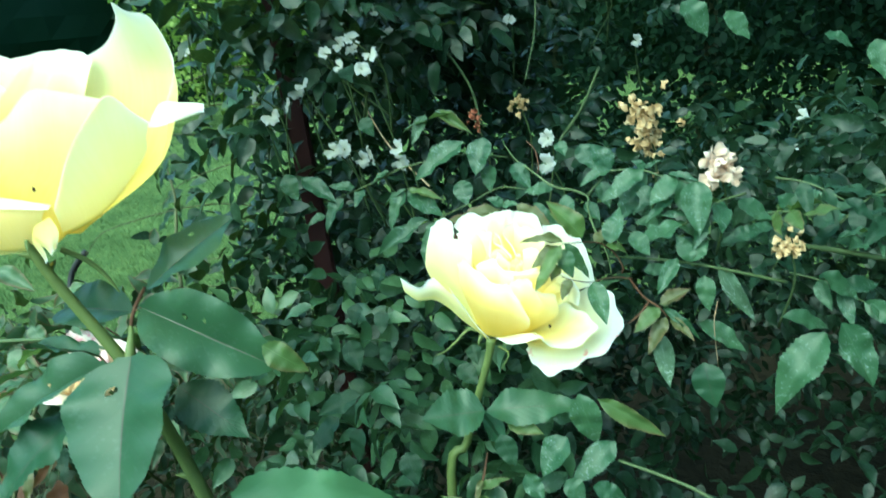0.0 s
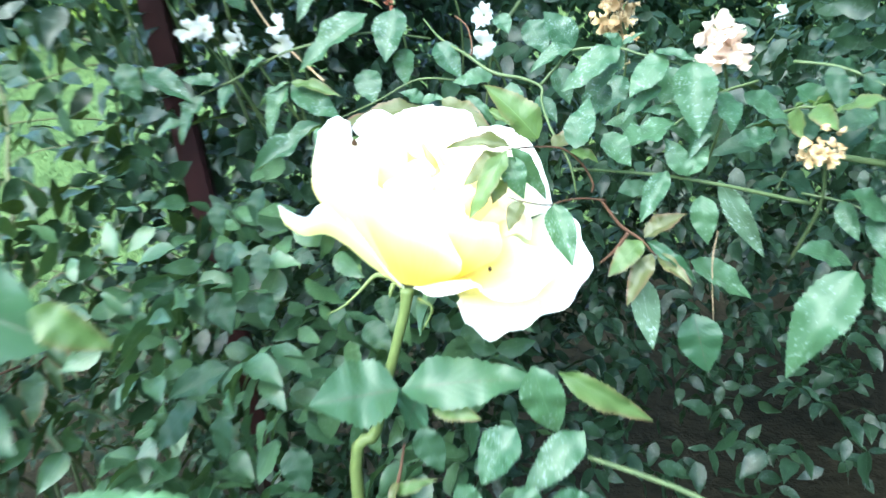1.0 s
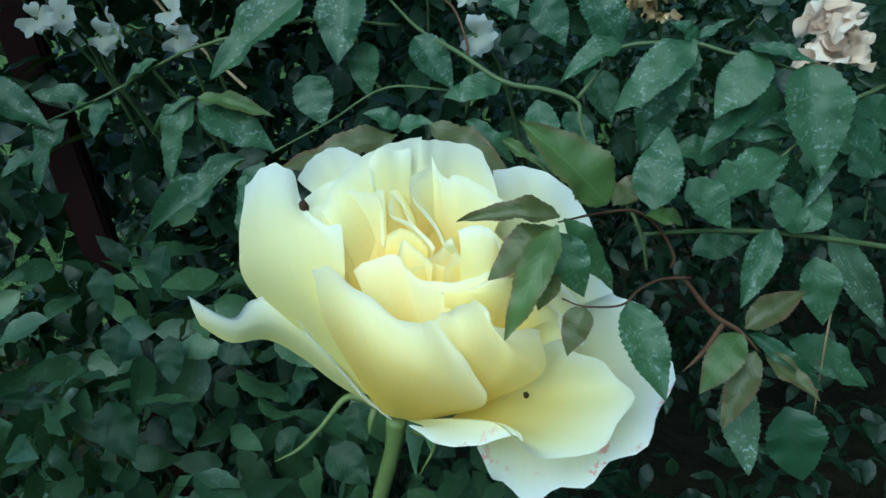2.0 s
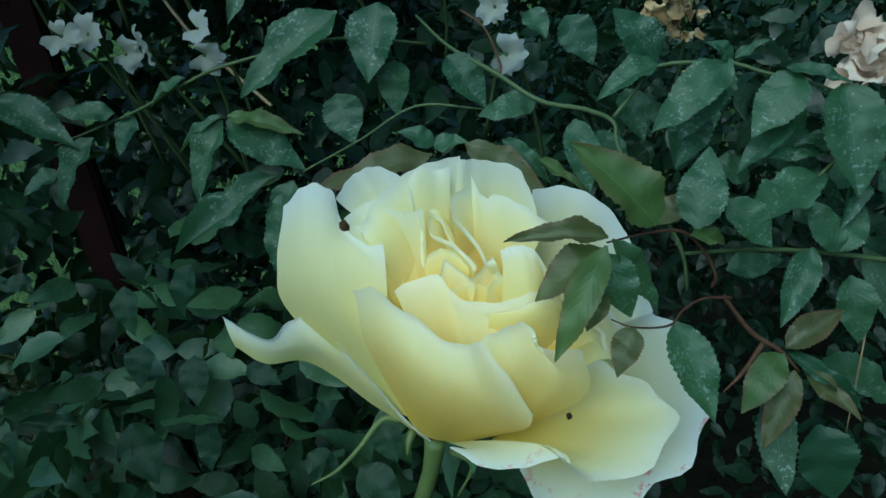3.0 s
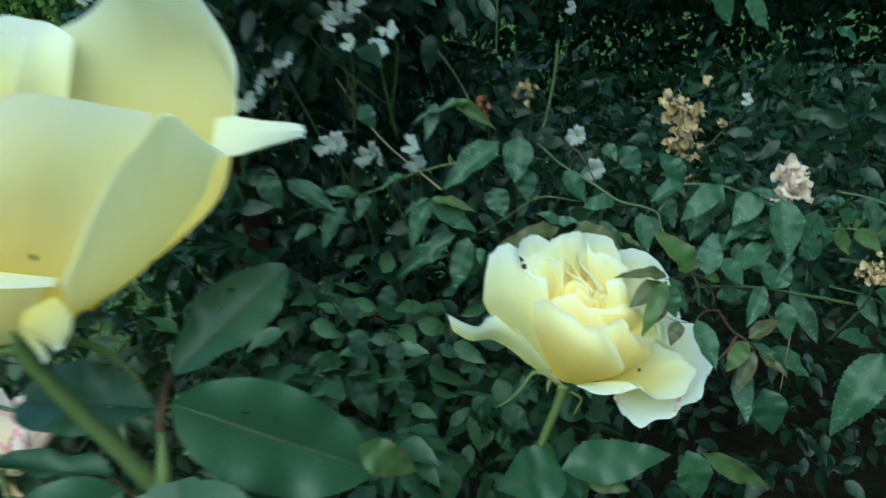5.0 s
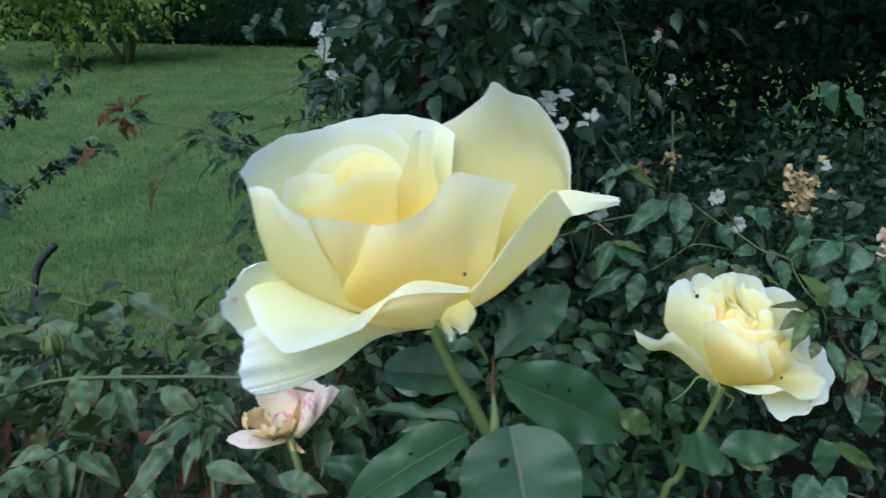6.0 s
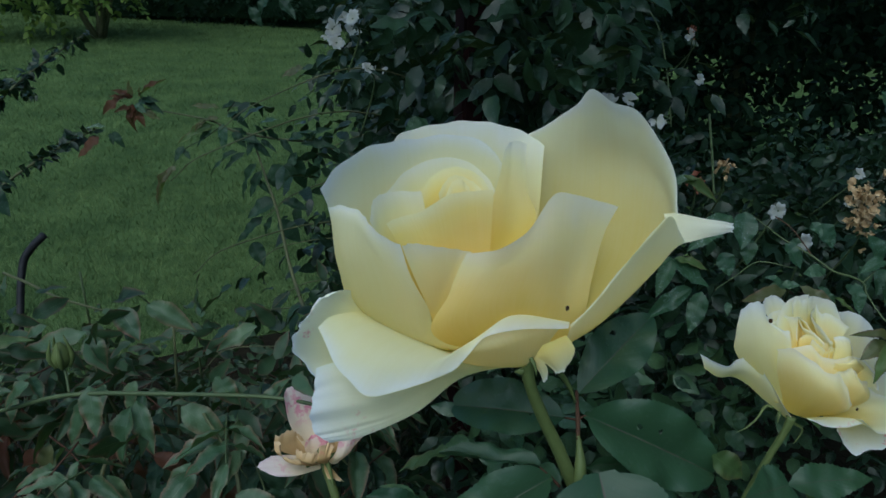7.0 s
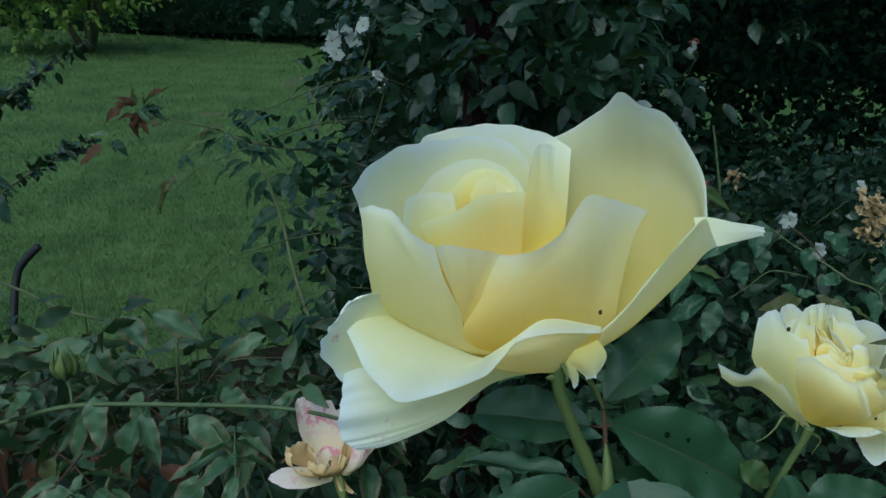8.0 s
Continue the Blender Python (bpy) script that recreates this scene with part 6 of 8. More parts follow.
leaf(climber, (0.2640, 0.2334, 0.8384), (0.2412, 0.2217, 0.8266), 0.76, 0, LEAF)
leaf(climber, (0.2647, 0.2391, 0.8363), (0.2489, 0.2269, 0.8227), 1.05, 0, LEAF)
leaf(climber, (0.2647, 0.2353, 0.8377), (0.2597, 0.2339, 0.8445), 1.33, 0, LEAF)
leaf(climber, (0.2653, 0.2354, 0.8379), (0.2735, 0.2338, 0.8426), 0.68, 0, LEAF)
leaf(climber, (0.2800, 0.2298, 0.8338), (0.2648, 0.2196, 0.8242), 1.14, 0, LEAF)
leaf(climber, (0.2783, 0.2285, 0.8225), (0.2615, 0.2202, 0.8167), 0.74, 0, LEAF)
leaf(climber, (0.2764, 0.2304, 0.8355), (0.2916, 0.2251, 0.8319), 0.62, 0, LEAF)
leaf(climber, (0.2891, 0.2268, 0.8311), (0.2884, 0.2070, 0.8094), 1.03, 0, LEAF)
leaf(climber, (0.2940, 0.2282, 0.8154), (0.2710, 0.2228, 0.8164), 0.51, 0, LEAF)
leaf(climber, (0.2783, 0.2289, 0.8097), (0.2940, 0.2215, 0.8020), 0.63, 0, LEAF)
leaf(climber, (0.2704, 0.2337, 0.8069), (0.2589, 0.2316, 0.8129), 1.48, 0, LEAF)
leaf(climber, (0.2591, 0.2431, 0.8226), (0.2504, 0.2324, 0.8112), 1.27, 0, LEAF)
leaf(climber, (0.2613, 0.2204, 0.7856), (0.2765, 0.2189, 0.7898), 0.96, 0, LEAF)
leaf(climber, (0.2910, 0.2146, 0.7839), (0.2915, 0.2027, 0.7691), 1.03, 0, LEAF)


# nearest leaves on the face of the climbing rose
leaf(climber, (0.1739, 0.2707, 0.8567), (0.1689, 0.2563, 0.8374), 1.22, 0, LEAF)
leaf(climber, (0.1927, 0.2527, 0.8430), (0.2028, 0.2428, 0.8308), 1.10, 0, LEAF)
leaf(climber, (0.2154, 0.2433, 0.8304), (0.1995, 0.2378, 0.8302), 1.00, 0, LEAF)
leaf(climber, (0.2231, 0.2246, 0.8300), (0.2249, 0.2127, 0.8150), 0.87, 0, LEAF)
leaf(climber, (0.1870, 0.2378, 0.8228), (0.1789, 0.2365, 0.8301), 1.20, 0, LEAF)
leaf(climber, (0.1870, 0.2358, 0.8232), (0.1962, 0.2326, 0.8248), 1.25, 0, LEAF)
leaf(climber, (0.1589, 0.2607, 0.8339), (0.1632, 0.2506, 0.8220), 1.47, 0, LEAF)
leaf(climber, (0.1768, 0.2672, 0.8404), (0.1746, 0.2563, 0.8277), 1.22, 0, LEAF)
leaf(climber, (0.1628, 0.2653, 0.8561), (0.1324, 0.2506, 0.8394), 0.72, 0, LEAF)
leaf(climber, (0.1259, 0.2551, 0.8311), (0.1142, 0.2409, 0.8130), 0.76, 0, LEAF)
leaf(climber, (0.1266, 0.2561, 0.8309), (0.1494, 0.2463, 0.8173), 0.92, 0, LEAF)
leaf(climber, (0.1275, 0.2547, 0.8324), (0.1504, 0.2498, 0.8288), 0.49, 0, LEAF_YOUNG)
leaf(climber, (0.1264, 0.2557, 0.8322), (0.1099, 0.2484, 0.8286), 0.45, 0, LEAF)
leaf(climber, (0.1389, 0.2506, 0.8137), (0.1067, 0.2370, 0.7993), 0.55, 0, LEAF)
leaf(climber, (0.1445, 0.2473, 0.8133), (0.1343, 0.2318, 0.7924), 0.84, 0, LEAF)
leaf(climber, (0.1486, 0.2196, 0.8200), (0.1469, 0.2129, 0.8158), 1.03, 0, LEAF)
leaf(climber, (0.0558, 0.2656, 0.8426), (0.0804, 0.2555, 0.8285), 0.76, 0, LEAF)
leaf(climber, (0.0834, 0.2613, 0.8284), (0.0695, 0.2482, 0.8127), 0.84, 0, LEAF)
leaf(climber, (0.0899, 0.2657, 0.8342), (0.0740, 0.2621, 0.8379), 0.82, 0, LEAF)
leaf(climber, (0.0949, 0.2672, 0.8321), (0.0889, 0.2584, 0.8241), 1.18, 0, LEAF)
leaf(climber, (0.1138, 0.2665, 0.8421), (0.1016, 0.2601, 0.8396), 0.70, 0, LEAF)
# lower leaves: the crown's shade is in the darker leaf colour
leaf(climber, (0.0841, 0.2265, 0.7473), (0.0923, 0.2149, 0.7320), 1.26, 0, LEAF_SHADED)
leaf(climber, (0.1088, 0.2257, 0.7473), (0.1077, 0.2149, 0.7345), 1.08, 0, LEAF_SHADED)
leaf(climber, (0.1412, 0.2118, 0.7424), (0.1511, 0.2054, 0.7373), 1.35, 0, LEAF_SHADED)
leaf(climber, (0.1562, 0.2085, 0.7385), (0.1679, 0.2005, 0.7300), 1.35, 0, LEAF_SHADED)
leaf(climber, (0.1639, 0.2158, 0.7477), (0.1670, 0.2074, 0.7395), 1.48, 0, LEAF_SHADED)
leaf(climber, (0.1036, 0.2393, 0.7617), (0.1045, 0.2290, 0.7497), 1.23, 0, LEAF_SHADED)
leaf(climber, (0.0861, 0.2442, 0.7645), (0.0840, 0.2343, 0.7539), 1.43, 0, LEAF_SHADED)
leaf(climber, (0.0734, 0.2394, 0.7565), (0.0609, 0.2337, 0.7555), 1.09, 0, LEAF_SHADED)
leaf(climber, (0.0673, 0.2278, 0.7473), (0.0495, 0.2251, 0.7530), 0.58, 0, LEAF_SHADED)
leaf(climber, (0.0450, 0.2336, 0.7572), (0.0372, 0.2303, 0.7606), 1.00, 0, LEAF_SHADED)
leaf(climber, (0.0495, 0.2237, 0.7503), (0.0449, 0.2145, 0.7413), 1.08, 0, LEAF_SHADED)
leaf(climber, (0.1410, 0.2254, 0.7426), (0.1494, 0.2253, 0.7505), 1.23, 0, LEAF_SHADED)
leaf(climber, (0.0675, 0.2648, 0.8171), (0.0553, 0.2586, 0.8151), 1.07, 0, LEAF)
leaf(climber, (0.0530, 0.2531, 0.7864), (0.0429, 0.2487, 0.7878), 1.17, 0, LEAF_SHADED)
leaf(climber, (0.0806, 0.2542, 0.7807), (0.0828, 0.2435, 0.7680), 1.06, 0, LEAF_SHADED)
leaf(climber, (0.1039, 0.2558, 0.7857), (0.0967, 0.2442, 0.7723), 1.04, 0, LEAF_SHADED)
leaf(climber, (0.2175, 0.2720, 0.8495), (0.2216, 0.2643, 0.8427), 1.40, 0, LEAF)
leaf(climber, (0.2295, 0.2817, 0.8451), (0.2370, 0.2714, 0.8327), 1.36, 0, LEAF)
leaf(climber, (0.2060, 0.2690, 0.8315), (0.2153, 0.2703, 0.8419), 1.21, 0, LEAF)
leaf(climber, (0.2322, 0.2464, 0.8189), (0.2398, 0.2381, 0.8102), 1.07, 0, LEAF)
leaf(climber, (0.2411, 0.2517, 0.8286), (0.2451, 0.2415, 0.8166), 1.12, 0, LEAF)
leaf(climber, (0.1868, 0.2300, 0.8230), (0.1565, 0.2189, 0.8222), 0.49, 0, LEAF_BRONZE)
leaf(climber, (0.1955, 0.2313, 0.8244), (0.2167, 0.2169, 0.8154), 0.61, 0, LEAF_BRONZE)
leaf(climber, (0.2050, 0.2298, 0.8248), (0.2180, 0.2219, 0.8164), 0.58, 0, LEAF)
leaf(climber, (0.2138, 0.2257, 0.8200), (0.2252, 0.2183, 0.8127), 0.45, 0, LEAF_YOUNG)
leaf(climber, (0.1260, 0.2231, 0.7669), (0.1364, 0.2177, 0.7638), 1.10, 0, LEAF_SHADED)
leaf(climber, (0.1859, 0.2055, 0.7424), (0.1932, 0.1997, 0.7388), 1.48, 0, LEAF_SHADED)
leaf(climber, (0.1982, 0.2045, 0.7389), (0.2066, 0.1977, 0.7331), 1.40, 0, LEAF_SHADED)


# leaves at the far end of the right-hand canes
far_rng = np.random.default_rng(91)
for k in range(18):
    s = k / 17
    p = Vector((0.315 + 0.15 * s, 0.235 + 0.03 * s + abs(far_rng.normal(0, 0.03)), 0.79 - 0.02 * s + far_rng.uniform(-0.025, 0.035)))
    compound_leaf(climber, far_rng, p, (far_rng.normal(0, 0.7), -0.55, far_rng.uniform(-0.1, 0.5)), (-0.1, -0.45, 0.9), far_rng.uniform(0.016, 0.023), (LEAF, LEAF, LEAF_SHADED, LEAF_YOUNG), 5, 0.85)

# leaves farther along it
leaf(climber, (0.2994, 0.2257, 0.7857), (0.3166, 0.2151, 0.7528), 0.45, 25, LEAF_MILDEW_GLINT, label="pale mildewed leaf")
leaf(climber, (0.3509, 0.2221, 0.7457), (0.3170, 0.1986, 0.7157), 0.79, 0, LEAF)
leaf(climber, (0.3597, 0.2277, 0.7487), (0.3742, 0.2165, 0.7161), 0.97, 0, LEAF)
leaf(climber, (0.3527, 0.2401, 0.7722), (0.3740, 0.2370, 0.7585), 0.84, 0, LEAF)
leaf(climber, (0.3318, 0.2318, 0.7511), (0.3609, 0.2342, 0.7476), 0.62, 0, LEAF)
leaf(climber, (0.2882, 0.2172, 0.7561), (0.3123, 0.2142, 0.7403), 0.83, 0, LEAF)
leaf(climber, (0.3329, 0.2524, 0.8128), (0.3499, 0.2475, 0.7972), 1.10, 0, LEAF)
leaf(climber, (0.3122, 0.2470, 0.8133), (0.3303, 0.2441, 0.8028), 1.11, 0, LEAF)
leaf(climber, (0.3517, 0.2557, 0.7939), (0.3689, 0.2585, 0.8014), 1.10, 0, LEAF)
leaf(climber, (0.3094, 0.2403, 0.7953), (0.3237, 0.2415, 0.8003), 1.27, 0, LEAF)
leaf(climber, (0.3625, 0.2532, 0.7843), (0.3850, 0.2553, 0.7853), 1.05, 0, LEAF)
leaf(climber, (0.2809, 0.2280, 0.7948), (0.2939, 0.2289, 0.8000), 1.25, 0, LEAF)
leaf(climber, (0.2274, 0.1551, 0.7496), (0.2344, 0.1443, 0.7244), 1.04, 0, LEAF)
leaf(climber, (0.2358, 0.1581, 0.7453), (0.2673, 0.1557, 0.7252), 0.45, 30, LEAF_YOUNG)
leaf(climber, (0.2211, 0.1436, 0.7333), (0.2073, 0.1313, 0.7205), 1.25, 0, LEAF)
leaf(climber, (0.2431, 0.1497, 0.7270), (0.2216, 0.1351, 0.7137), 0.84, 0, LEAF)
leaf(climber, (0.2199, 0.1335, 0.7168), (0.2293, 0.1288, 0.7081), 1.45, 0, LEAF)
leaf(climber, (0.2318, 0.1369, 0.7108), (0.2495, 0.1355, 0.7052), 0.98, 0, LEAF)
leaf(climber, (0.2017, 0.1302, 0.7218), (0.2104, 0.1245, 0.7107), 1.17, 0, LEAF)
leaf(climber, (0.1898, 0.1405, 0.7364), (0.1973, 0.1336, 0.7224), 1.17, 0, LEAF_SHADED)
leaf(climber, (0.3758, 0.2381, 0.7538), (0.3885, 0.2353, 0.7480), 1.47, 0, LEAF)
leaf(climber, (0.4002, 0.3303, 0.8813), (0.4039, 0.3197, 0.8593), 1.20, 0, LEAF)
leaf(climber, (0.2949, 0.3566, 0.9155), (0.3131, 0.3502, 0.8944), 1.28, 0, LEAF)
leaf(climber, (0.3230, 0.3655, 0.9063), (0.3371, 0.3589, 0.8880), 1.22, 0, LEAF)
leaf(climber, (0.3825, 0.3701, 0.8844), (0.4018, 0.3685, 0.8769), 0.97, 0, LEAF)
leaf(climber, (0.1006, 0.4081, 0.9347), (0.1291, 0.4021, 0.9065), 1.41, 0, LEAF)
# low leaves again in the colour that holds the shade
leaf(climber, (0.1020, 0.1887, 0.7308), (0.0781, 0.1762, 0.7256), 0.92, 0, LEAF_SHADED)
leaf(climber, (0.0928, 0.1736, 0.7254), (0.0752, 0.1602, 0.7123), 1.02, 0, LEAF_SHADED)
leaf(climber, (0.1068, 0.1694, 0.7209), (0.1013, 0.1588, 0.7064), 1.29, 0, LEAF_SHADED)
leaf(climber, (0.1325, 0.1642, 0.7103), (0.1385, 0.1563, 0.6947), 1.32, 0, LEAF_SHADED)
leaf(climber, (-0.0011, 0.3737, 0.9142), (0.0280, 0.3720, 0.8983), 1.04, 0, LEAF)
leaf(climber, (-0.0233, 0.3606, 0.8928), (-0.0384, 0.3497, 0.8853), 1.48, 0, LEAF)
leaf(climber, (0.0438, 0.2675, 0.8457), (0.0516, 0.2600, 0.8298), 1.24, 0, LEAF)
leaf(climber, (0.0938, 0.2881, 0.8734), (0.1015, 0.2823, 0.8628), 1.36, 0, LEAF)
leaf(climber, (0.2676, 0.2635, 0.8209), (0.2573, 0.2522, 0.8082), 1.28, 0, LEAF)
leaf(climber, (0.2828, 0.2599, 0.8238), (0.2977, 0.2514, 0.7990), 1.04, 0, LEAF)


# pale leaves under the crown and a young shoot below the full-blown bloom
leaf(climber, (0.1530, 0.3000, 0.8670), (0.1210, 0.2850, 0.8760), 0.55, 20, LEAF_MILDEW_GLINT)
leaf(climber, (0.1330, 0.2980, 0.8700), (0.1260, 0.2800, 0.8550), 0.60, -20, LEAF_MILDEW_GLINT)
leaf(climber, (0.1400, 0.3000, 0.8700), (0.1640, 0.2850, 0.8600), 0.50, 10, LEAF_YOUNG)
stalk("cane", [(0.1630, 0.1500, 0.6580), (0.1660, 0.1550, 0.6770), (0.1720, 0.1650, 0.6930), (0.1740, 0.1750, 0.7030)], [0.0012, 0.0010, 0.0008, 0.0005], STEM_RED, rose_b)
leaf(rose_b, (0.1670, 0.1550, 0.6750), (0.1400, 0.1400, 0.6850), 0.50, 0, LEAF_RED)
leaf(rose_b, (0.1670, 0.1550, 0.6730), (0.1830, 0.1400, 0.6770), 0.55, 0, LEAF_RED)
leaf(rose_b, (0.1690, 0.1550, 0.6800), (0.1540, 0.1500, 0.6950), 0.55, 0, LEAF_YOUNG)
leaf(rose_b, (0.1690, 0.1600, 0.6850), (0.1900, 0.1450, 0.6800), 0.60, 0, LEAF_YOUNG)
leaf(rose_b, (0.1710, 0.1620, 0.6900), (0.1870, 0.1580, 0.7010), 0.50, 0, LEAF_YOUNG)
leaf(rose_b, (0.1720, 0.1650, 0.6930), (0.1690, 0.1500, 0.6910), 0.50, 0, LEAF_BRONZE)

# nearest leaves of the low bush
leaf(low, (-0.2155, 0.2640, 0.7937), (-0.2006, 0.2511, 0.7773), 1.11, 0, LEAF_TINGED)
leaf(low, (-0.1983, 0.2644, 0.7948), (-0.1656, 0.2556, 0.7834), 0.78, 0, LEAF_TINGED)
leaf(low, (-0.2381, 0.2626, 0.7765), (-0.2831, 0.2542, 0.7661), 0.50, 0, LEAF_TINGED)
leaf(low, (-0.2343, 0.2574, 0.7770), (-0.2226, 0.2459, 0.7587), 1.18, 0, LEAF_TINGED)
leaf(low, (-0.2646, 0.2685, 0.7778), (-0.2820, 0.2620, 0.7724), 0.89, 0, LEAF_TINGED)
leaf(low, (-0.2974, 0.2456, 0.8016), (-0.2775, 0.2406, 0.7999), 1.18, 0, LEAF_TINGED)
leaf(low, (-0.2997, 0.2464, 0.7763), (-0.2638, 0.2456, 0.7852), 0.52, 0, LEAF_YOUNG)
leaf(low, (-0.2013, 0.2384, 0.7561), (-0.2094, 0.2259, 0.7353), 0.90, 0, LEAF_TINGED)
leaf(low, (-0.1993, 0.2297, 0.7476), (-0.1874, 0.2138, 0.7182), 0.70, 0, LEAF_TINGED)
leaf(low, (-0.2011, 0.2257, 0.7458), (-0.2105, 0.2086, 0.7132), 0.72, 0, LEAF_TINGED)
leaf(low, (-0.2289, 0.2357, 0.7547), (-0.2234, 0.2204, 0.7267), 0.84, 0, LEAF_TINGED)
leaf(low, (-0.1712, 0.2257, 0.7458), (-0.1409, 0.2153, 0.7302), 0.91, 0, LEAF_TINGED)
leaf(low, (-0.1503, 0.2308, 0.7640), (-0.1345, 0.2206, 0.7490), 1.10, 0, LEAF_TINGED)
leaf(low, (-0.1317, 0.2685, 0.7778), (-0.1579, 0.2592, 0.7652), 0.79, 0, LEAF_TINGED)
leaf(low, (-0.2343, 0.2383, 0.7422), (-0.2468, 0.2236, 0.7156), 0.64, 0, LEAF_TINGED)
leaf(low, (-0.2477, 0.2159, 0.7263), (-0.2549, 0.2005, 0.6981), 0.78, 0, LEAF_BRONZE)
leaf(low, (-0.1885, 0.2169, 0.7177), (-0.1591, 0.2089, 0.7085), 0.66, 0, LEAF_RED)
leaf(low, (-0.2103, 0.2009, 0.7154), (-0.1926, 0.1884, 0.6946), 0.81, 0, LEAF_TINGED)
leaf(low, (-0.2666, 0.1735, 0.7278), (-0.2660, 0.1617, 0.7086), 0.91, 0, LEAF_TINGED)
leaf(low, (-0.1617, 0.2035, 0.7221), (-0.1818, 0.1910, 0.7013), 0.59, 0, LEAF_TINGED)
leaf(low, (-0.1324, 0.2045, 0.7300), (-0.1455, 0.1933, 0.7125), 0.98, 0, LEAF_TINGED)
leaf(low, (-0.1208, 0.2240, 0.7469), (-0.1053, 0.2273, 0.7660), 0.90, 0, LEAF_TINGED)
leaf(low, (-0.2809, 0.2395, 0.7589), (-0.3010, 0.2319, 0.7505), 0.86, 0, LEAF_TINGED)
leaf(low, (-0.2648, 0.2364, 0.7564), (-0.2850, 0.2275, 0.7447), 0.89, 0, LEAF_TINGED)
leaf(low, (-0.1284, 0.1723, 0.7247), (-0.0972, 0.1653, 0.7179), 0.84, 0, LEAF_TINGED)
leaf(low, (-0.0553, 0.1559, 0.7376), (-0.0103, 0.1479, 0.7283), 0.66, 0, LEAF_BIG)
leaf(low, (-0.0828, 0.1617, 0.7250), (-0.0527, 0.1548, 0.7185), 0.84, 0, LEAF_TINGED)
leaf(low, (-0.1656, 0.1755, 0.7054), (-0.1744, 0.1660, 0.6922), 1.37, 0, LEAF_TINGED)


# red-tipped shoot over the lawn
# its silhouetted leaves have their backlit darkness in the colour
leaf(climber, (-0.2570, 0.4420, 0.8848), (-0.2613, 0.4360, 0.8616), 0.85, 0, LEAF_RED)
leaf(climber, (-0.2632, 0.4420, 0.8909), (-0.2811, 0.4360, 0.8771), 0.70, 0, LEAF_RED)
leaf(climber, (-0.2582, 0.4420, 0.8892), (-0.2727, 0.4360, 0.8945), 0.60, 0, LEAF_RED)
leaf(climber, (-0.2563, 0.4420, 0.8901), (-0.2684, 0.4360, 0.9006), 0.80, 0, LEAF_RED)
leaf(climber, (-0.2518, 0.4420, 0.8911), (-0.2277, 0.4360, 0.9074), 0.50, 0, LEAF_RED)
leaf(climber, (-0.2481, 0.4420, 0.8858), (-0.2311, 0.4360, 0.8797), 0.60, 0, LEAF_SHADED)
leaf(climber, (-0.2514, 0.4420, 0.8804), (-0.2344, 0.4360, 0.8738), 0.60, 0, LEAF_BRONZE)
leaf(climber, (-0.2591, 0.4420, 0.8821), (-0.2719, 0.4360, 0.8813), 0.80, 0, LEAF_RED)
leaf(climber, (-0.2525, 0.4420, 0.8858), (-0.2367, 0.4360, 0.8924), 0.80, 0, LEAF_SHADED)
leaf(climber, (-0.2557, 0.4420, 0.8812), (-0.2475, 0.4360, 0.8673), 0.70, 0, LEAF_RED)
leaf(climber, (-0.2571, 0.4420, 0.8910), (-0.2578, 0.4360, 0.9034), 0.80, 0, LEAF_BRONZE)
leaf(climber, (-0.2536, 0.4420, 0.8840), (-0.2633, 0.4360, 0.8734), 0.80, 0, LEAF_RED)
leaf(climber, (-0.2495, 0.4420, 0.8885), (-0.2486, 0.4360, 0.9010), 0.60, 0, LEAF_BRONZE)
leaf(climber, (-0.2552, 0.4420, 0.8848), (-0.2453, 0.4360, 0.8781), 0.90, 0, LEAF)
leaf(climber, (-0.2878, 0.4420, 0.8580), (-0.3063, 0.4360, 0.8427), 0.75, 0, LEAF_RED)
# sky glint on this leaf, painted with the pale mildew colour
leaf(climber, (-0.2814, 0.4420, 0.8664), (-0.2962, 0.4360, 0.8688), 0.45, 0, LEAF_MILDEW_GLINT)
leaf(climber, (-0.2767, 0.4420, 0.8619), (-0.2663, 0.4360, 0.8506), 0.80, 0, LEAF_SHADED)
leaf(climber, (-0.2786, 0.4420, 0.8609), (-0.2749, 0.4360, 0.8523), 0.70, 0, LEAF_SHADED)
leaf(climber, (-0.1893, 0.4420, 0.8822), (-0.2102, 0.4360, 0.8884), 0.50, 0, LEAF_BRONZE)
leaf(climber, (-0.1901, 0.4420, 0.8732), (-0.2115, 0.4360, 0.8741), 0.55, 0, LEAF_BRONZE)
leaf(climber, (-0.1931, 0.4420, 0.8686), (-0.2249, 0.4360, 0.8553), 0.45, 0, LEAF_YOUNG)
leaf(climber, (-0.1867, 0.4420, 0.8814), (-0.1654, 0.4360, 0.8891), 0.55, 0, LEAF_SHADED)
leaf(climber, (-0.1868, 0.4420, 0.8696), (-0.1881, 0.4360, 0.8479), 0.70, 0, LEAF)
leaf(climber, (-0.1962, 0.4420, 0.8648), (-0.2118, 0.4360, 0.8531), 0.55, 0, LEAF_SHADED)
leaf(climber, (-0.1817, 0.4420, 0.8778), (-0.1641, 0.4360, 0.8703), 0.60, 0, LEAF_SHADED)
leaf(climber, (-0.2008, 0.4420, 0.8730), (-0.2090, 0.4360, 0.8642), 0.50, 0, LEAF_BRONZE)
leaf(climber, (-0.1837, 0.4420, 0.8751), (-0.1729, 0.4360, 0.8828), 0.70, 0, LEAF)
leaf(climber, (-0.1778, 0.4420, 0.8464), (-0.2073, 0.4360, 0.8345), 0.45, 0, LEAF_SHADED)
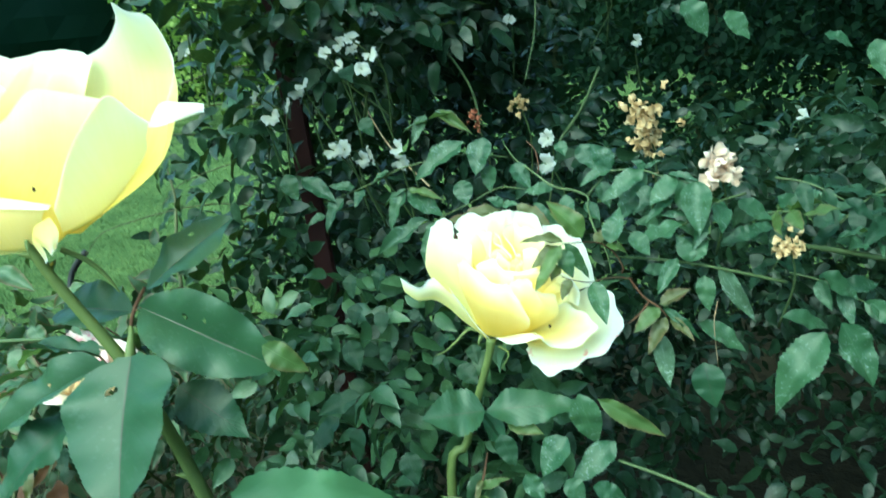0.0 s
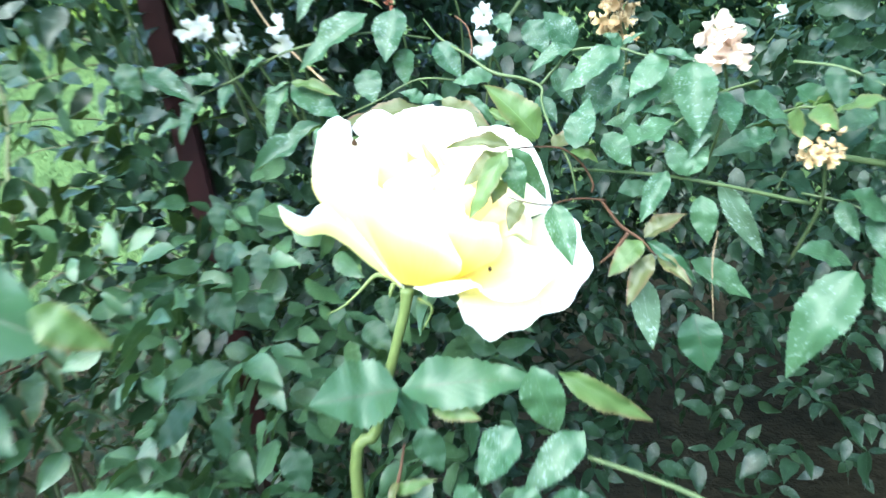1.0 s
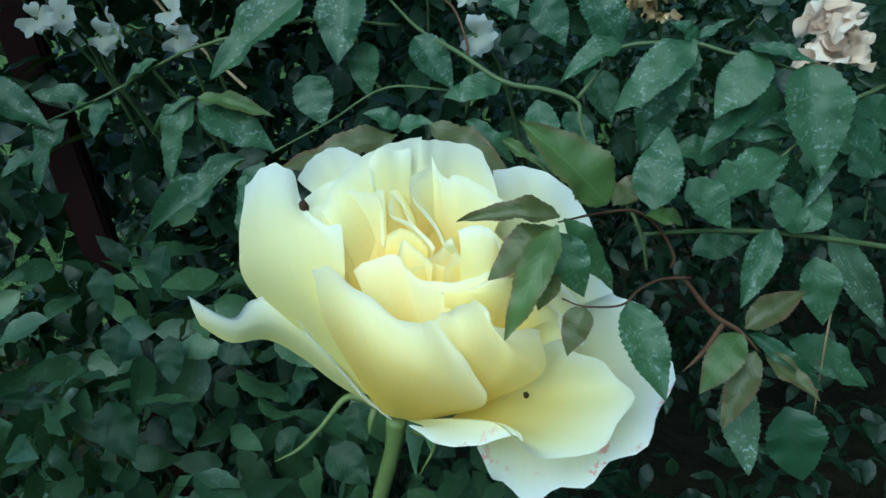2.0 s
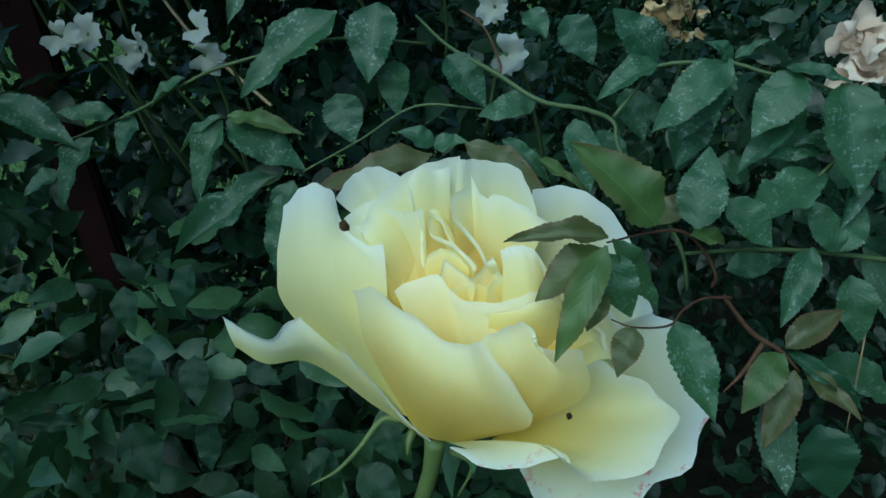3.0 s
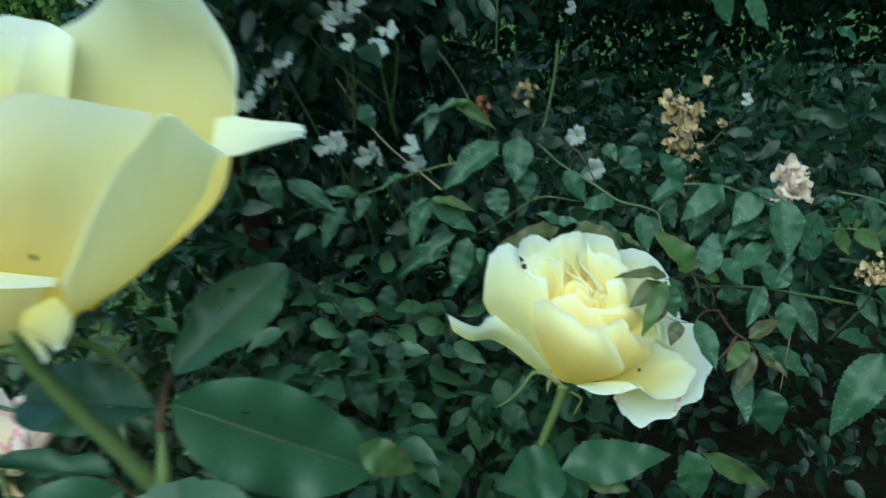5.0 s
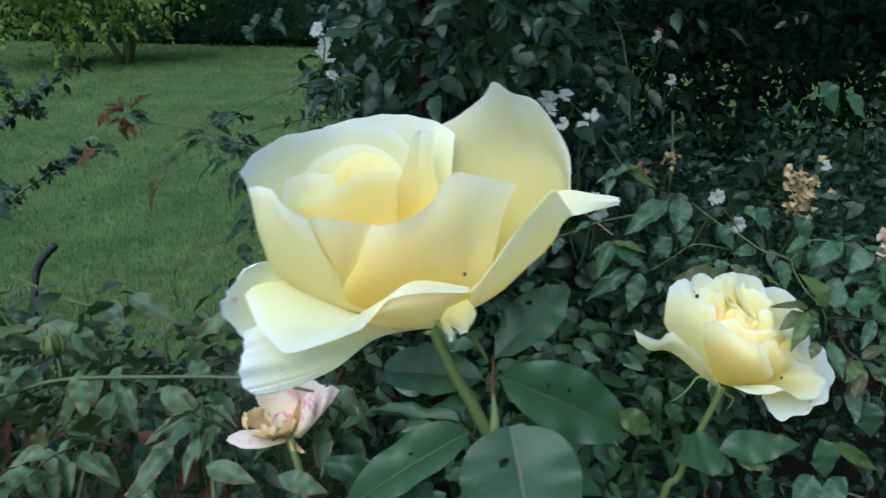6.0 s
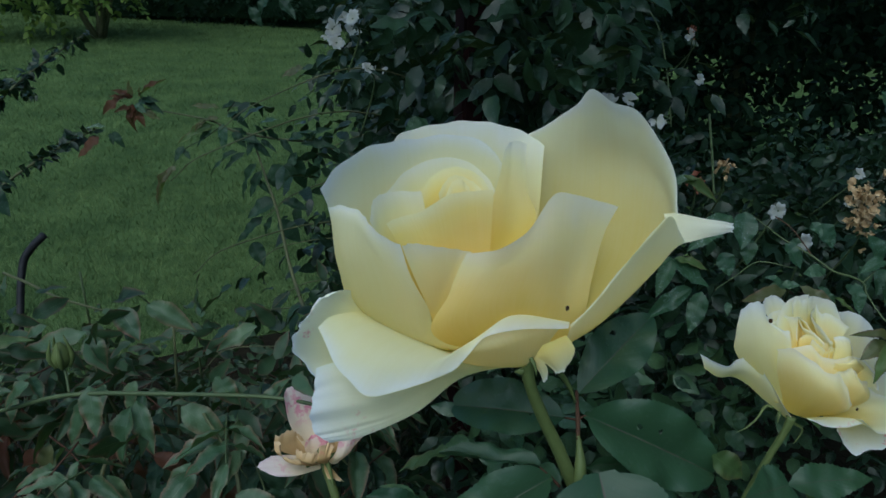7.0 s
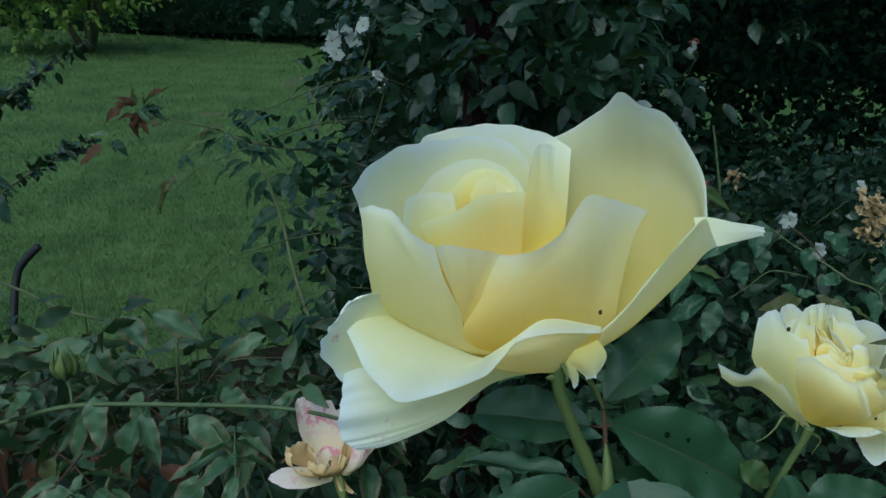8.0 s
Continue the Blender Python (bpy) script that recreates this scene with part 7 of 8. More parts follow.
leaf(climber, (-0.1715, 0.4420, 0.8456), (-0.1893, 0.4360, 0.8328), 0.45, 0, LEAF_SHADED)
leaf(climber, (-0.1802, 0.4420, 0.8623), (-0.1680, 0.4360, 0.8518), 0.90, 0, LEAF_SHADED)
leaf(climber, (-0.1622, 0.4420, 0.8616), (-0.1695, 0.4360, 0.8443), 0.70, 0, LEAF_SHADED)
leaf(climber, (-0.1752, 0.4420, 0.8568), (-0.1568, 0.4360, 0.8585), 0.70, 0, LEAF_SHADED)
leaf(climber, (-0.1687, 0.4420, 0.8597), (-0.1765, 0.4360, 0.8701), 0.70, 0, LEAF_SHADED)
leaf(climber, (-0.1580, 0.4420, 0.8561), (-0.1440, 0.4360, 0.8475), 0.60, 0, LEAF_SHADED)
leaf(climber, (-0.1533, 0.4420, 0.8589), (-0.1596, 0.4360, 0.8713), 0.60, 0, LEAF_SHADED)
leaf(climber, (-0.1630, 0.4420, 0.8362), (-0.1858, 0.4360, 0.8077), 0.55, 0, LEAF_SHADED)
leaf(climber, (-0.1587, 0.4420, 0.8305), (-0.1701, 0.4360, 0.8089), 0.60, 0, LEAF_SHADED)
leaf(climber, (-0.1639, 0.4420, 0.8217), (-0.1523, 0.4360, 0.8130), 0.70, 0, LEAF_SHADED)
leaf(climber, (-0.1502, 0.4420, 0.8354), (-0.1356, 0.4360, 0.8151), 1.30, 0, LEAF_SHADED)
leaf(climber, (-0.1533, 0.4420, 0.8296), (-0.1429, 0.4360, 0.8160), 1.20, 0, LEAF_SHADED)
leaf(climber, (-0.1340, 0.4420, 0.8451), (-0.1218, 0.4360, 0.8113), 0.80, 0, LEAF_SHADED)
leaf(climber, (-0.1294, 0.4420, 0.8461), (-0.1357, 0.4360, 0.8315), 0.90, 0, LEAF_SHADED)
leaf(climber, (-0.1103, 0.4420, 0.8425), (-0.1186, 0.4360, 0.8230), 0.70, 0, LEAF_SHADED)
leaf(climber, (-0.1084, 0.4420, 0.8435), (-0.1145, 0.4360, 0.8336), 0.70, 0, LEAF_SHADED)
leaf(climber, (-0.1491, 0.4420, 0.8051), (-0.1741, 0.4360, 0.7910), 0.95, 0, LEAF_SHADED)
leaf(climber, (-0.1445, 0.4420, 0.8032), (-0.1195, 0.4360, 0.7995), 0.70, 0, LEAF_SHADED)
leaf(climber, (-0.1613, 0.4420, 0.7900), (-0.1851, 0.4360, 0.7687), 0.50, 0, LEAF_SHADED)
leaf(climber, (-0.1483, 0.4420, 0.7861), (-0.1274, 0.4360, 0.7691), 1.10, 0, LEAF_SHADED)
leaf(climber, (-0.1528, 0.4420, 0.7901), (-0.1641, 0.4360, 0.7719), 0.60, 0, LEAF_SHADED)
leaf(climber, (-0.1444, 0.4420, 0.8563), (-0.1543, 0.4360, 0.8695), 0.60, 0, LEAF_SHADED)
leaf(climber, (-0.1353, 0.4420, 0.8564), (-0.1159, 0.4360, 0.8691), 0.60, 0, LEAF_SHADED)
leaf(climber, (-0.1264, 0.4420, 0.8527), (-0.0964, 0.4360, 0.8593), 0.50, 0, LEAF_SHADED)
leaf(climber, (-0.0999, 0.4420, 0.8493), (-0.0795, 0.4360, 0.8407), 0.50, 0, LEAF_SHADED)
leaf(climber, (-0.0944, 0.4420, 0.8522), (-0.0747, 0.4360, 0.8568), 0.60, 0, LEAF_SHADED)
leaf(climber, (-0.1571, 0.4420, 0.8709), (-0.1406, 0.4360, 0.8761), 0.60, 0, LEAF)
leaf(climber, (-0.1672, 0.4420, 0.8550), (-0.1477, 0.4360, 0.8446), 0.60, 0, LEAF_SHADED)
leaf(climber, (-0.1189, 0.4420, 0.8575), (-0.1033, 0.4360, 0.8721), 0.60, 0, LEAF_SHADED)
leaf(climber, (-0.1144, 0.4420, 0.8548), (-0.1251, 0.4360, 0.8644), 0.60, 0, LEAF_SHADED)
leaf(climber, (-0.1416, 0.4420, 0.8572), (-0.1304, 0.4360, 0.8467), 0.70, 0, LEAF_SHADED)
leaf(climber, (-0.1053, 0.4420, 0.8530), (-0.1142, 0.4360, 0.8431), 0.60, 0, LEAF_SHADED)
leaf(climber, (-0.2208, 0.4420, 0.8506), (-0.2284, 0.4360, 0.8389), 0.80, 0, LEAF_SHADED)
leaf(climber, (-0.2318, 0.4420, 0.8315), (-0.2533, 0.4360, 0.8022), 0.42, 0, LEAF_BRONZE)
leaf(climber, (-0.2288, 0.4420, 0.8344), (-0.2420, 0.4360, 0.8217), 0.55, 0, LEAF_BRONZE)
leaf(climber, (-0.2220, 0.4420, 0.8478), (-0.2147, 0.4360, 0.8419), 0.80, 0, LEAF_SHADED)
leaf(climber, (-0.2006, 0.7338, 0.9497), (-0.2145, 0.7218, 0.9299), 0.93, 0, LEAF_SHADED)
leaf(climber, (-0.1871, 0.7318, 0.9446), (-0.1675, 0.7198, 0.9249), 0.85, 0, LEAF_SHADED)
leaf(climber, (-0.1736, 0.7363, 0.9559), (-0.1863, 0.7247, 0.9374), 0.89, 0, LEAF_SHADED)
leaf(climber, (-0.2208, 0.7289, 0.9371), (-0.2064, 0.7173, 0.9187), 0.89, 0, LEAF_SHADED)
leaf(climber, (-0.3498, 0.3660, 0.8890), (-0.3243, 0.3597, 0.8839), 0.93, 0, LEAF_SHADED)
leaf(climber, (-0.3455, 0.3542, 0.8590), (-0.3098, 0.3466, 0.8506), 0.59, 0, LEAF_SHADED)
leaf(climber, (-0.3412, 0.3514, 0.8519), (-0.3124, 0.3375, 0.8276), 0.90, 0, LEAF_SHADED)
leaf(climber, (-0.3498, 0.3495, 0.8471), (-0.3346, 0.3347, 0.8205), 1.03, 0, LEAF_SHADED)
leaf(climber, (-0.3433, 0.3471, 0.8411), (-0.3516, 0.3386, 0.8304), 1.07, 0, LEAF_SHADED)
leaf(climber, (-0.1750, 0.4551, 0.7605), (-0.1636, 0.4437, 0.7424), 1.14, 0, LEAF_SHADED)
leaf(climber, (-0.1635, 0.7245, 0.8713), (-0.1903, 0.7179, 0.8655), 0.87, 0, LEAF_BRONZE)


# canes and twigs
stalk("cane", [(0.1840, 0.2804, 0.8502), (0.1936, 0.2589, 0.8440), (0.2051, 0.2436, 0.8391), (0.2158, 0.2354, 0.8325), (0.2272, 0.2345, 0.8292), (0.2342, 0.2330, 0.8255), (0.2342, 0.2274, 0.8209), (0.2373, 0.2148, 0.8132), (0.2413, 0.2038, 0.8086), (0.2438, 0.2005, 0.8018), (0.2451, 0.2005, 0.7926)], [0.00041, 0.00054, 0.00061, 0.00068, 0.00068, 0.00061, 0.00054, 0.00054, 0.00048, 0.00048, 0.00034], STEM_CANE, climber, thorns=6)
stalk("cane", [(0.2343, 0.2335, 0.8265), (0.2406, 0.2358, 0.8326), (0.2469, 0.2386, 0.8374), (0.2630, 0.2350, 0.8373), (0.2718, 0.2319, 0.8345), (0.2814, 0.2310, 0.8316), (0.2979, 0.2263, 0.8246)], [0.00061, 0.00054, 0.00054, 0.00054, 0.00048, 0.00041, 0.00034], STEM_CANE, climber)
stalk("cane", [(0.2442, 0.2017, 0.8019), (0.2627, 0.2103, 0.7966), (0.2797, 0.2137, 0.7926), (0.2998, 0.2164, 0.7866), (0.3325, 0.2236, 0.7746)], [0.00048, 0.00061, 0.00068, 0.00075, 0.00088], STEM_CANE, climber, thorns=3)
stalk("leaf_stalk", [(0.2230, 0.1839, 0.8158), (0.2322, 0.1884, 0.8148), (0.2410, 0.1941, 0.8117), (0.2471, 0.1979, 0.8050), (0.2509, 0.1986, 0.7971), (0.2503, 0.1991, 0.7936)], [0.00020, 0.00031, 0.00036, 0.00040, 0.00040, 0.00036], STEM_RED, climber)
stalk("leaf_stalk", [(0.2222, 0.1759, 0.8022), (0.2265, 0.1744, 0.8008), (0.2351, 0.1797, 0.7969), (0.2405, 0.1880, 0.7951), (0.2475, 0.1961, 0.7925), (0.2554, 0.1998, 0.7899)], [0.00015, 0.00020, 0.00026, 0.00031, 0.00036, 0.00036], STEM_RED, climber)
stalk("cane", [(0.2534, 0.1999, 0.7905), (0.2600, 0.1977, 0.7808), (0.2668, 0.1966, 0.7755), (0.2719, 0.1960, 0.7691)], [0.00048, 0.00068, 0.00054, 0.00034], STEM_RED, climber)
stalk("cane", [(0.2625, 0.1965, 0.7781), (0.2571, 0.1934, 0.7725), (0.2516, 0.1905, 0.7694)], [0.00068, 0.00061, 0.00020], STEM_RED, climber)
stalk("cane", [(0.2973, 0.2145, 0.7695), (0.2949, 0.2108, 0.7578), (0.2969, 0.2152, 0.7305)], [0.00027, 0.00027, 0.00020], STEM_DRY, climber)
stalk("cane", [(0.0643, 0.2726, 0.8242), (0.0959, 0.2658, 0.8338), (0.1136, 0.2658, 0.8406), (0.1288, 0.2645, 0.8451), (0.1608, 0.2680, 0.8483), (0.1865, 0.2776, 0.8420)], [0.00041, 0.00048, 0.00054, 0.00054, 0.00054, 0.00054], STEM_CANE, climber)
stalk("leaf_stalk", [(0.1495, 0.2410, 0.8180), (0.1651, 0.2508, 0.8222), (0.1819, 0.2592, 0.8281), (0.2014, 0.2491, 0.8280)], [0.00027, 0.00034, 0.00041, 0.00041], STEM_CANE, climber)
stalk("cane", [(0.1978, 0.2802, 0.8504), (0.2039, 0.2697, 0.8465), (0.2070, 0.2531, 0.8398), (0.2066, 0.2453, 0.8378)], [0.00034, 0.00034, 0.00041, 0.00041], STEM_RED, climber)
stalk("cane", [(0.3345, 0.2469, 0.7882), (0.3588, 0.2493, 0.7820), (0.3866, 0.2521, 0.7742), (0.4374, 0.2566, 0.7594)], [0.0012, 0.0014, 0.0016, 0.0018], STEM_CANE, climber, thorns=3)
stalk("cane", [(0.2438, 0.1488, 0.7173), (0.2629, 0.1456, 0.7115), (0.2799, 0.1417, 0.7055), (0.3004, 0.1330, 0.6952), (0.3350, 0.1190, 0.6765), (0.3700, 0.1050, 0.6500)], [0.0007, 0.0008, 0.0009, 0.0010, 0.0010, 0.0011], STEM_CANE, climber, thorns=2)
stalk("cane", [(0.0938, 0.4865, 0.9144), (0.1228, 0.4439, 0.8931), (0.1448, 0.3991, 0.8713), (0.1572, 0.3527, 0.8522)], [0.0012, 0.0012, 0.0010, 0.0008], STEM_CANE, climber)
stalk("cane", [(0.2367, 0.5095, 0.8664), (0.2227, 0.4541, 0.8420), (0.2069, 0.4010, 0.8259)], [0.0012, 0.0012, 0.0010], STEM_CANE, climber)
stalk("cane", [(0.0772, 0.3397, 0.8786), (0.1009, 0.3146, 0.8491), (0.1331, 0.2833, 0.8268)], [0.0006, 0.0006, 0.0006], STEM_DRY, climber)
stalk("cane", [(-0.0980, 0.7624, 0.9676), (-0.0545, 0.7068, 0.9357), (-0.0241, 0.6571, 0.9186), (0.0008, 0.6286, 0.9008)], [0.0018, 0.0020, 0.0020, 0.0020], STEM_CANE, climber, thorns=3)
stalk("cane", [(0.2246, 0.6544, 0.9664), (0.1909, 0.6499, 0.9550), (0.1418, 0.6421, 0.9350), (0.0827, 0.6502, 0.9010), (0.0528, 0.6565, 0.8625)], [0.0020, 0.0022, 0.0022, 0.0020, 0.0016], STEM_CANE, climber, thorns=3)
stalk("cane", [(0.1686, 0.5470, 0.9666), (0.1845, 0.5268, 0.9426), (0.1866, 0.4910, 0.9063), (0.1803, 0.4444, 0.8698)], [0.0007, 0.0007, 0.0007, 0.0006], STEM_CANE, climber)
stalk("cane", [(-0.0576, 0.4430, 0.8352), (-0.0854, 0.4430, 0.8445), (-0.1173, 0.4430, 0.8545), (-0.1445, 0.4430, 0.8570), (-0.1803, 0.4430, 0.8639), (-0.1976, 0.4430, 0.8719), (-0.2325, 0.4430, 0.8787), (-0.2559, 0.4430, 0.8819)], [0.0014, 0.0013, 0.0012, 0.0011, 0.0010, 0.0008, 0.0006, 0.0004], STEM_DARK, climber)
stalk("cane", [(-0.1890, 0.4430, 0.8675), (-0.2053, 0.4430, 0.8561), (-0.2224, 0.4430, 0.8466), (-0.2362, 0.4430, 0.8274)], [0.0006, 0.0005, 0.0004, 0.0003], STEM_CANE, climber)
stalk("cane", [(-0.1120, 0.3492, 0.7372), (-0.1297, 0.3828, 0.7679), (-0.1434, 0.4174, 0.8013), (-0.1543, 0.4330, 0.8273), (-0.1654, 0.4488, 0.8537)], [0.0016, 0.0015, 0.0013, 0.0011, 0.0008], STEM_DARK, climber)
stalk("cane", [(-0.3324, 0.2370, 0.7253), (-0.2837, 0.2362, 0.7369), (-0.2414, 0.2354, 0.7484), (-0.1797, 0.2270, 0.7544), (-0.1113, 0.2175, 0.7577), (-0.0668, 0.2055, 0.7545)], [0.0014, 0.0014, 0.0014, 0.0014, 0.0012, 0.0010], STEM_CANE, low, thorns=4)
stalk("cane", [(-0.2452, 0.2423, 0.7442), (-0.2481, 0.2483, 0.7538), (-0.2512, 0.2513, 0.7616)], [0.0009, 0.0009, 0.0009], STEM_CANE, low)
stalk("cane", [(-0.1905, 0.1903, 0.6886), (-0.1790, 0.2022, 0.6968), (-0.1688, 0.2135, 0.7037)], [0.0014, 0.0012, 0.0009], STEM_DRY, low)
stalk("cane", [(-0.1191, 0.1436, 0.6790), (-0.1276, 0.1767, 0.7086), (-0.1372, 0.2035, 0.7221), (-0.1576, 0.2227, 0.7434)], [0.0016, 0.0015, 0.0012, 0.0008], STEM_DARK, low)
stalk("cane", [(-0.2173, 0.1590, 0.6637), (-0.2193, 0.1930, 0.6953), (-0.2149, 0.2188, 0.7199), (-0.2050, 0.2326, 0.7414)], [0.0016, 0.0015, 0.0012, 0.0008], STEM_DARK, low)
stalk("cane", [(-0.7600, 0.4300, 0.0200), (-0.6500, 0.4700, 0.4500), (-0.5355, 0.5418, 0.7896), (-0.4896, 0.5775, 0.8256), (-0.4652, 0.6068, 0.8454), (-0.4326, 0.6410, 0.8776), (-0.3895, 0.6868, 0.9122)], [0.0034, 0.0028, 0.0020, 0.0018, 0.0015, 0.0012, 0.0008], STEM_DARK, twiggy)
stalk("cane", [(-0.8000, 0.4000, 0.0200), (-0.6800, 0.4500, 0.4200), (-0.5530, 0.5119, 0.7137), (-0.4777, 0.5479, 0.7505), (-0.4468, 0.5798, 0.7770), (-0.4137, 0.6099, 0.7987), (-0.3753, 0.6388, 0.8175)], [0.0034, 0.0028, 0.0020, 0.0018, 0.0015, 0.0012, 0.0008], STEM_DARK, twiggy)
stalk("tube", [(-0.4615, 0.6527, 0.6890), (-0.4780, 0.6461, 0.6724), (-0.4863, 0.6390, 0.6544), (-0.4864, 0.6138, 0.6040), (-0.4770, 0.5410, 0.4602), (-0.4700, 0.4700, 0.1500), (-0.4600, 0.4300, 0.0300)], [0.0045, 0.0045, 0.0044, 0.0042, 0.0040, 0.0040, 0.0040], HOSE, garden_hose)
stalk("cane", [(-0.3641, 0.3995, 0.7556), (-0.3393, 0.3874, 0.7524), (-0.3103, 0.3741, 0.7458), (-0.2727, 0.3616, 0.7414)], [0.0012, 0.0012, 0.0011, 0.0009], STEM_DARK, low)


# small white flowers of the climbing rose
small_flower((0.0804, 0.2839, 0.8554), 0)
small_flower((0.0923, 0.2796, 0.849), 1)
small_flower((0.1192, 0.2722, 0.8474), 2)
small_flower((0.209, 0.2998, 0.8473), 3)
small_flower((0.093, 0.2667, 0.9082), 4)
small_flower((0.1059, 0.2692, 0.9051), 5)
small_flower((0.0842, 0.2945, 0.9204), 6)
small_flower((0.0915, 0.3035, 0.9154), 7)
small_flower((0.0506, 0.2944, 0.8953), 8)
small_flower((0.0453, 0.29, 0.8862), 9)
small_flower((0.0674, 0.4006, 0.9393), 10)
small_flower((0.0869, 0.398, 0.9154), 11)
small_flower((0.1633, 0.506, 0.9164), 12)
small_flower((0.405, 0.5343, 0.8032), 13)
small_flower((0.3939, 0.523, 0.7782), 14)
small_flower((0.0749, 0.2782, 0.8566), 15)
small_flower((0.1016, 0.2751, 0.8517), 16)
small_flower((0.1182, 0.2753, 0.8546), 17)
small_flower((0.2096, 0.2641, 0.8392), 18)
small_flower((-0.1417, 0.8391, 0.903), 19, 0.012, 5)
small_flower((-0.1286, 0.8498, 0.9167), 20, 0.012, 5)
small_flower((-0.1132, 0.8451, 0.9046), 21, 0.012, 5)
small_flower((-0.135, 0.8275, 0.8873), 22, 0.012, 5)
small_flower((-0.1477, 0.8446, 0.8898), 23, 0.012, 5)
small_flower((-0.1194, 0.8358, 0.8811), 24, 0.012, 5)
small_flower((-0.0782, 0.7827, 0.8554), 25, 0.012, 5)
small_flower((0.102, 0.7123, 0.8405), 26)
small_flower((0.2713, 0.6405, 0.8765), 27)
small_flower((0.1158, 0.7528, 0.9432), 28)
small_flower((0.2391, 0.5963, 0.9278), 29)
small_flower((0.0853, 0.2674, 0.9166), 30)
small_flower((0.0969, 0.2833, 0.9223), 31)
small_flower((0.1114, 0.2733, 0.913), 32)
small_flower((0.0303, 0.2783, 0.896), 33)
small_flower((0.0382, 0.2761, 0.8829), 34)
small_flower((0.0585, 0.2869, 0.8989), 35)
small_flower((0.0906, 0.3627, 0.9374), 36)
small_flower((0.0692, 0.3566, 0.9366), 37)
small_flower((0.1053, 0.3397, 0.9214), 38)
small_flower((-0.0736, 0.3688, 0.9591), 39)
small_flower((-0.063, 0.3611, 0.927), 40)

# faded and dry flowers
withered((0.2695, 0.3005, 0.8479), 0.0145, PETAL_DRY, 24, "dry tan cluster of spent flowers", 1, 1.5, 0.8)
withered((0.3315, 0.2118, 0.7991), 0.0085, PETAL_DRY, 12, "dry brown spent flowers", 2, 0.7, 0.9)
withered((0.1877, 0.3432, 0.8643), 0.008, PETAL_DRY, 5, "dry brown spent flower", 3, 1.2)
withered((0.1601, 0.323, 0.8589), 0.007, PETAL_RUST, 5, "dry red-brown spent flower", 4, 1.2)
BLUSH0 = (0.3035, 0.2458, 0.8316)
withered((0.242, 0.5973, 0.9305), 0.006, PETAL_RUST, 5, "dry red-brown spent flower", 6, 1.0)
PINK0 = (-0.0871, 0.1942, 0.7394)
BUD0 = (-0.2512, 0.253, 0.7659)
POST0 = (0.0071, 0.3603, 0.7849)
PINKSTEM = [(-0.0824, 0.1942, 0.7311), (-0.0714, 0.177, 0.6956), (-0.0572, 0.1481, 0.5814)]

faded = thing("rose_plant", (PINKSTEM[2][0], PINKSTEM[2][1], 0.0), "withering rose with pink-flecked cream petals on a green stem", "rose")
stalk("stem", PINKSTEM + [(PINKSTEM[2][0], PINKSTEM[2][1] + 0.02, 0.02)], [0.0026, 0.0026, 0.003, 0.004], STEM, faded)
patch("petal", [[(0.23, -0.07, -1), (0.32, -0.22, -1.1), (0.26, -0.36, -1.2)],
        [(-1.2, -0.22, -0.3), (-1.36, -0.8, -0.67), (-0.91, -1.14, -1)],
        [(-2.48, -0.39, -0.18), (-3.05, -1.05, -0.49), (-1.81, -1.42, -0.87)]],
      PETAL_FLECKED, faded, origin=PINK0, ripple=0.0006, seed=90, nu=20, nv=16)
patch("petal", [[(-0.05, -0.07, -1), (0.14, -0.18, -1), (0.33, -0.26, -0.94)],
        [(-1.91, -0.55, -0.03), (-1.19, -1.13, -0.14), (-0.34, -1.19, -0.3)],
        [(-2.24, -0.06, 0.66), (-1.6, -0.95, 0.3), (-0.74, -1.26, 0.07)]],
      PETAL_TAN, faded, origin=PINK0, ripple=0.0011, seed=91, nu=20, nv=16)
patch("petal", [[(-0.26, 0.16, -0.95), (-0.1, 0.25, -1.02), (0.06, 0.33, -1.08)],
        [(-2.14, 0.14, -0.19), (-1.36, 0.63, -0.32), (-0.53, 0.82, -0.66)],
        [(-2.22, 0.34, 0.59), (-1.41, 0.88, 0.6), (-0.83, 0.98, 0.03)]],
      PETAL_TAN, faded, origin=PINK0, ripple=0.0011, seed=92, nu=20, nv=16)
patch("petal", [[(0.17, -0.32, -0.81), (0.35, -0.32, -0.81), (0.52, -0.32, -0.81)],
        [(-0.78, -1.05, 0.05), (-0.3, -1.3, -0.02), (0.19, -1.21, -0.08)],
        [(-0.87, -0.79, 0.43), (-0.27, -1.07, 0.55), (0.38, -0.95, 0.3)]],
      PETAL_TAN, faded, origin=PINK0, ripple=0.0013, seed=93, nu=20, nv=16)
patch("petal", [[(0.4, -0.57, -0.63), (0.57, -0.57, -0.63), (0.74, -0.57, -0.63)],
        [(0.17, -1.09, -0.05), (0.6, -1.14, 0.11), (0.97, -0.92, 0.11)],
        [(0.29, -0.84, 0.31), (0.84, -0.63, 0.85), (1.07, -0.47, 0.45)]],
      PETAL_TAN, faded, origin=PINK0, ripple=0.0013, seed=94, nu=20, nv=16)
patch("petal", [[(-0.15, 0.5, -1.2), (0.01, 0.58, -1.26), (0.17, 0.67, -1.32)],
        [(-0.65, 0.53, -0.58), (-0.17, 0.84, -0.59), (0.56, 0.72, -0.63)],
        [(-0.63, 0.65, 0), (-0.15, 1.03, 0.16), (0.68, 0.9, 0.09)]],
      PETAL_FLECKED, faded, origin=PINK0, ripple=0.0005, seed=95, nu=20, nv=16)
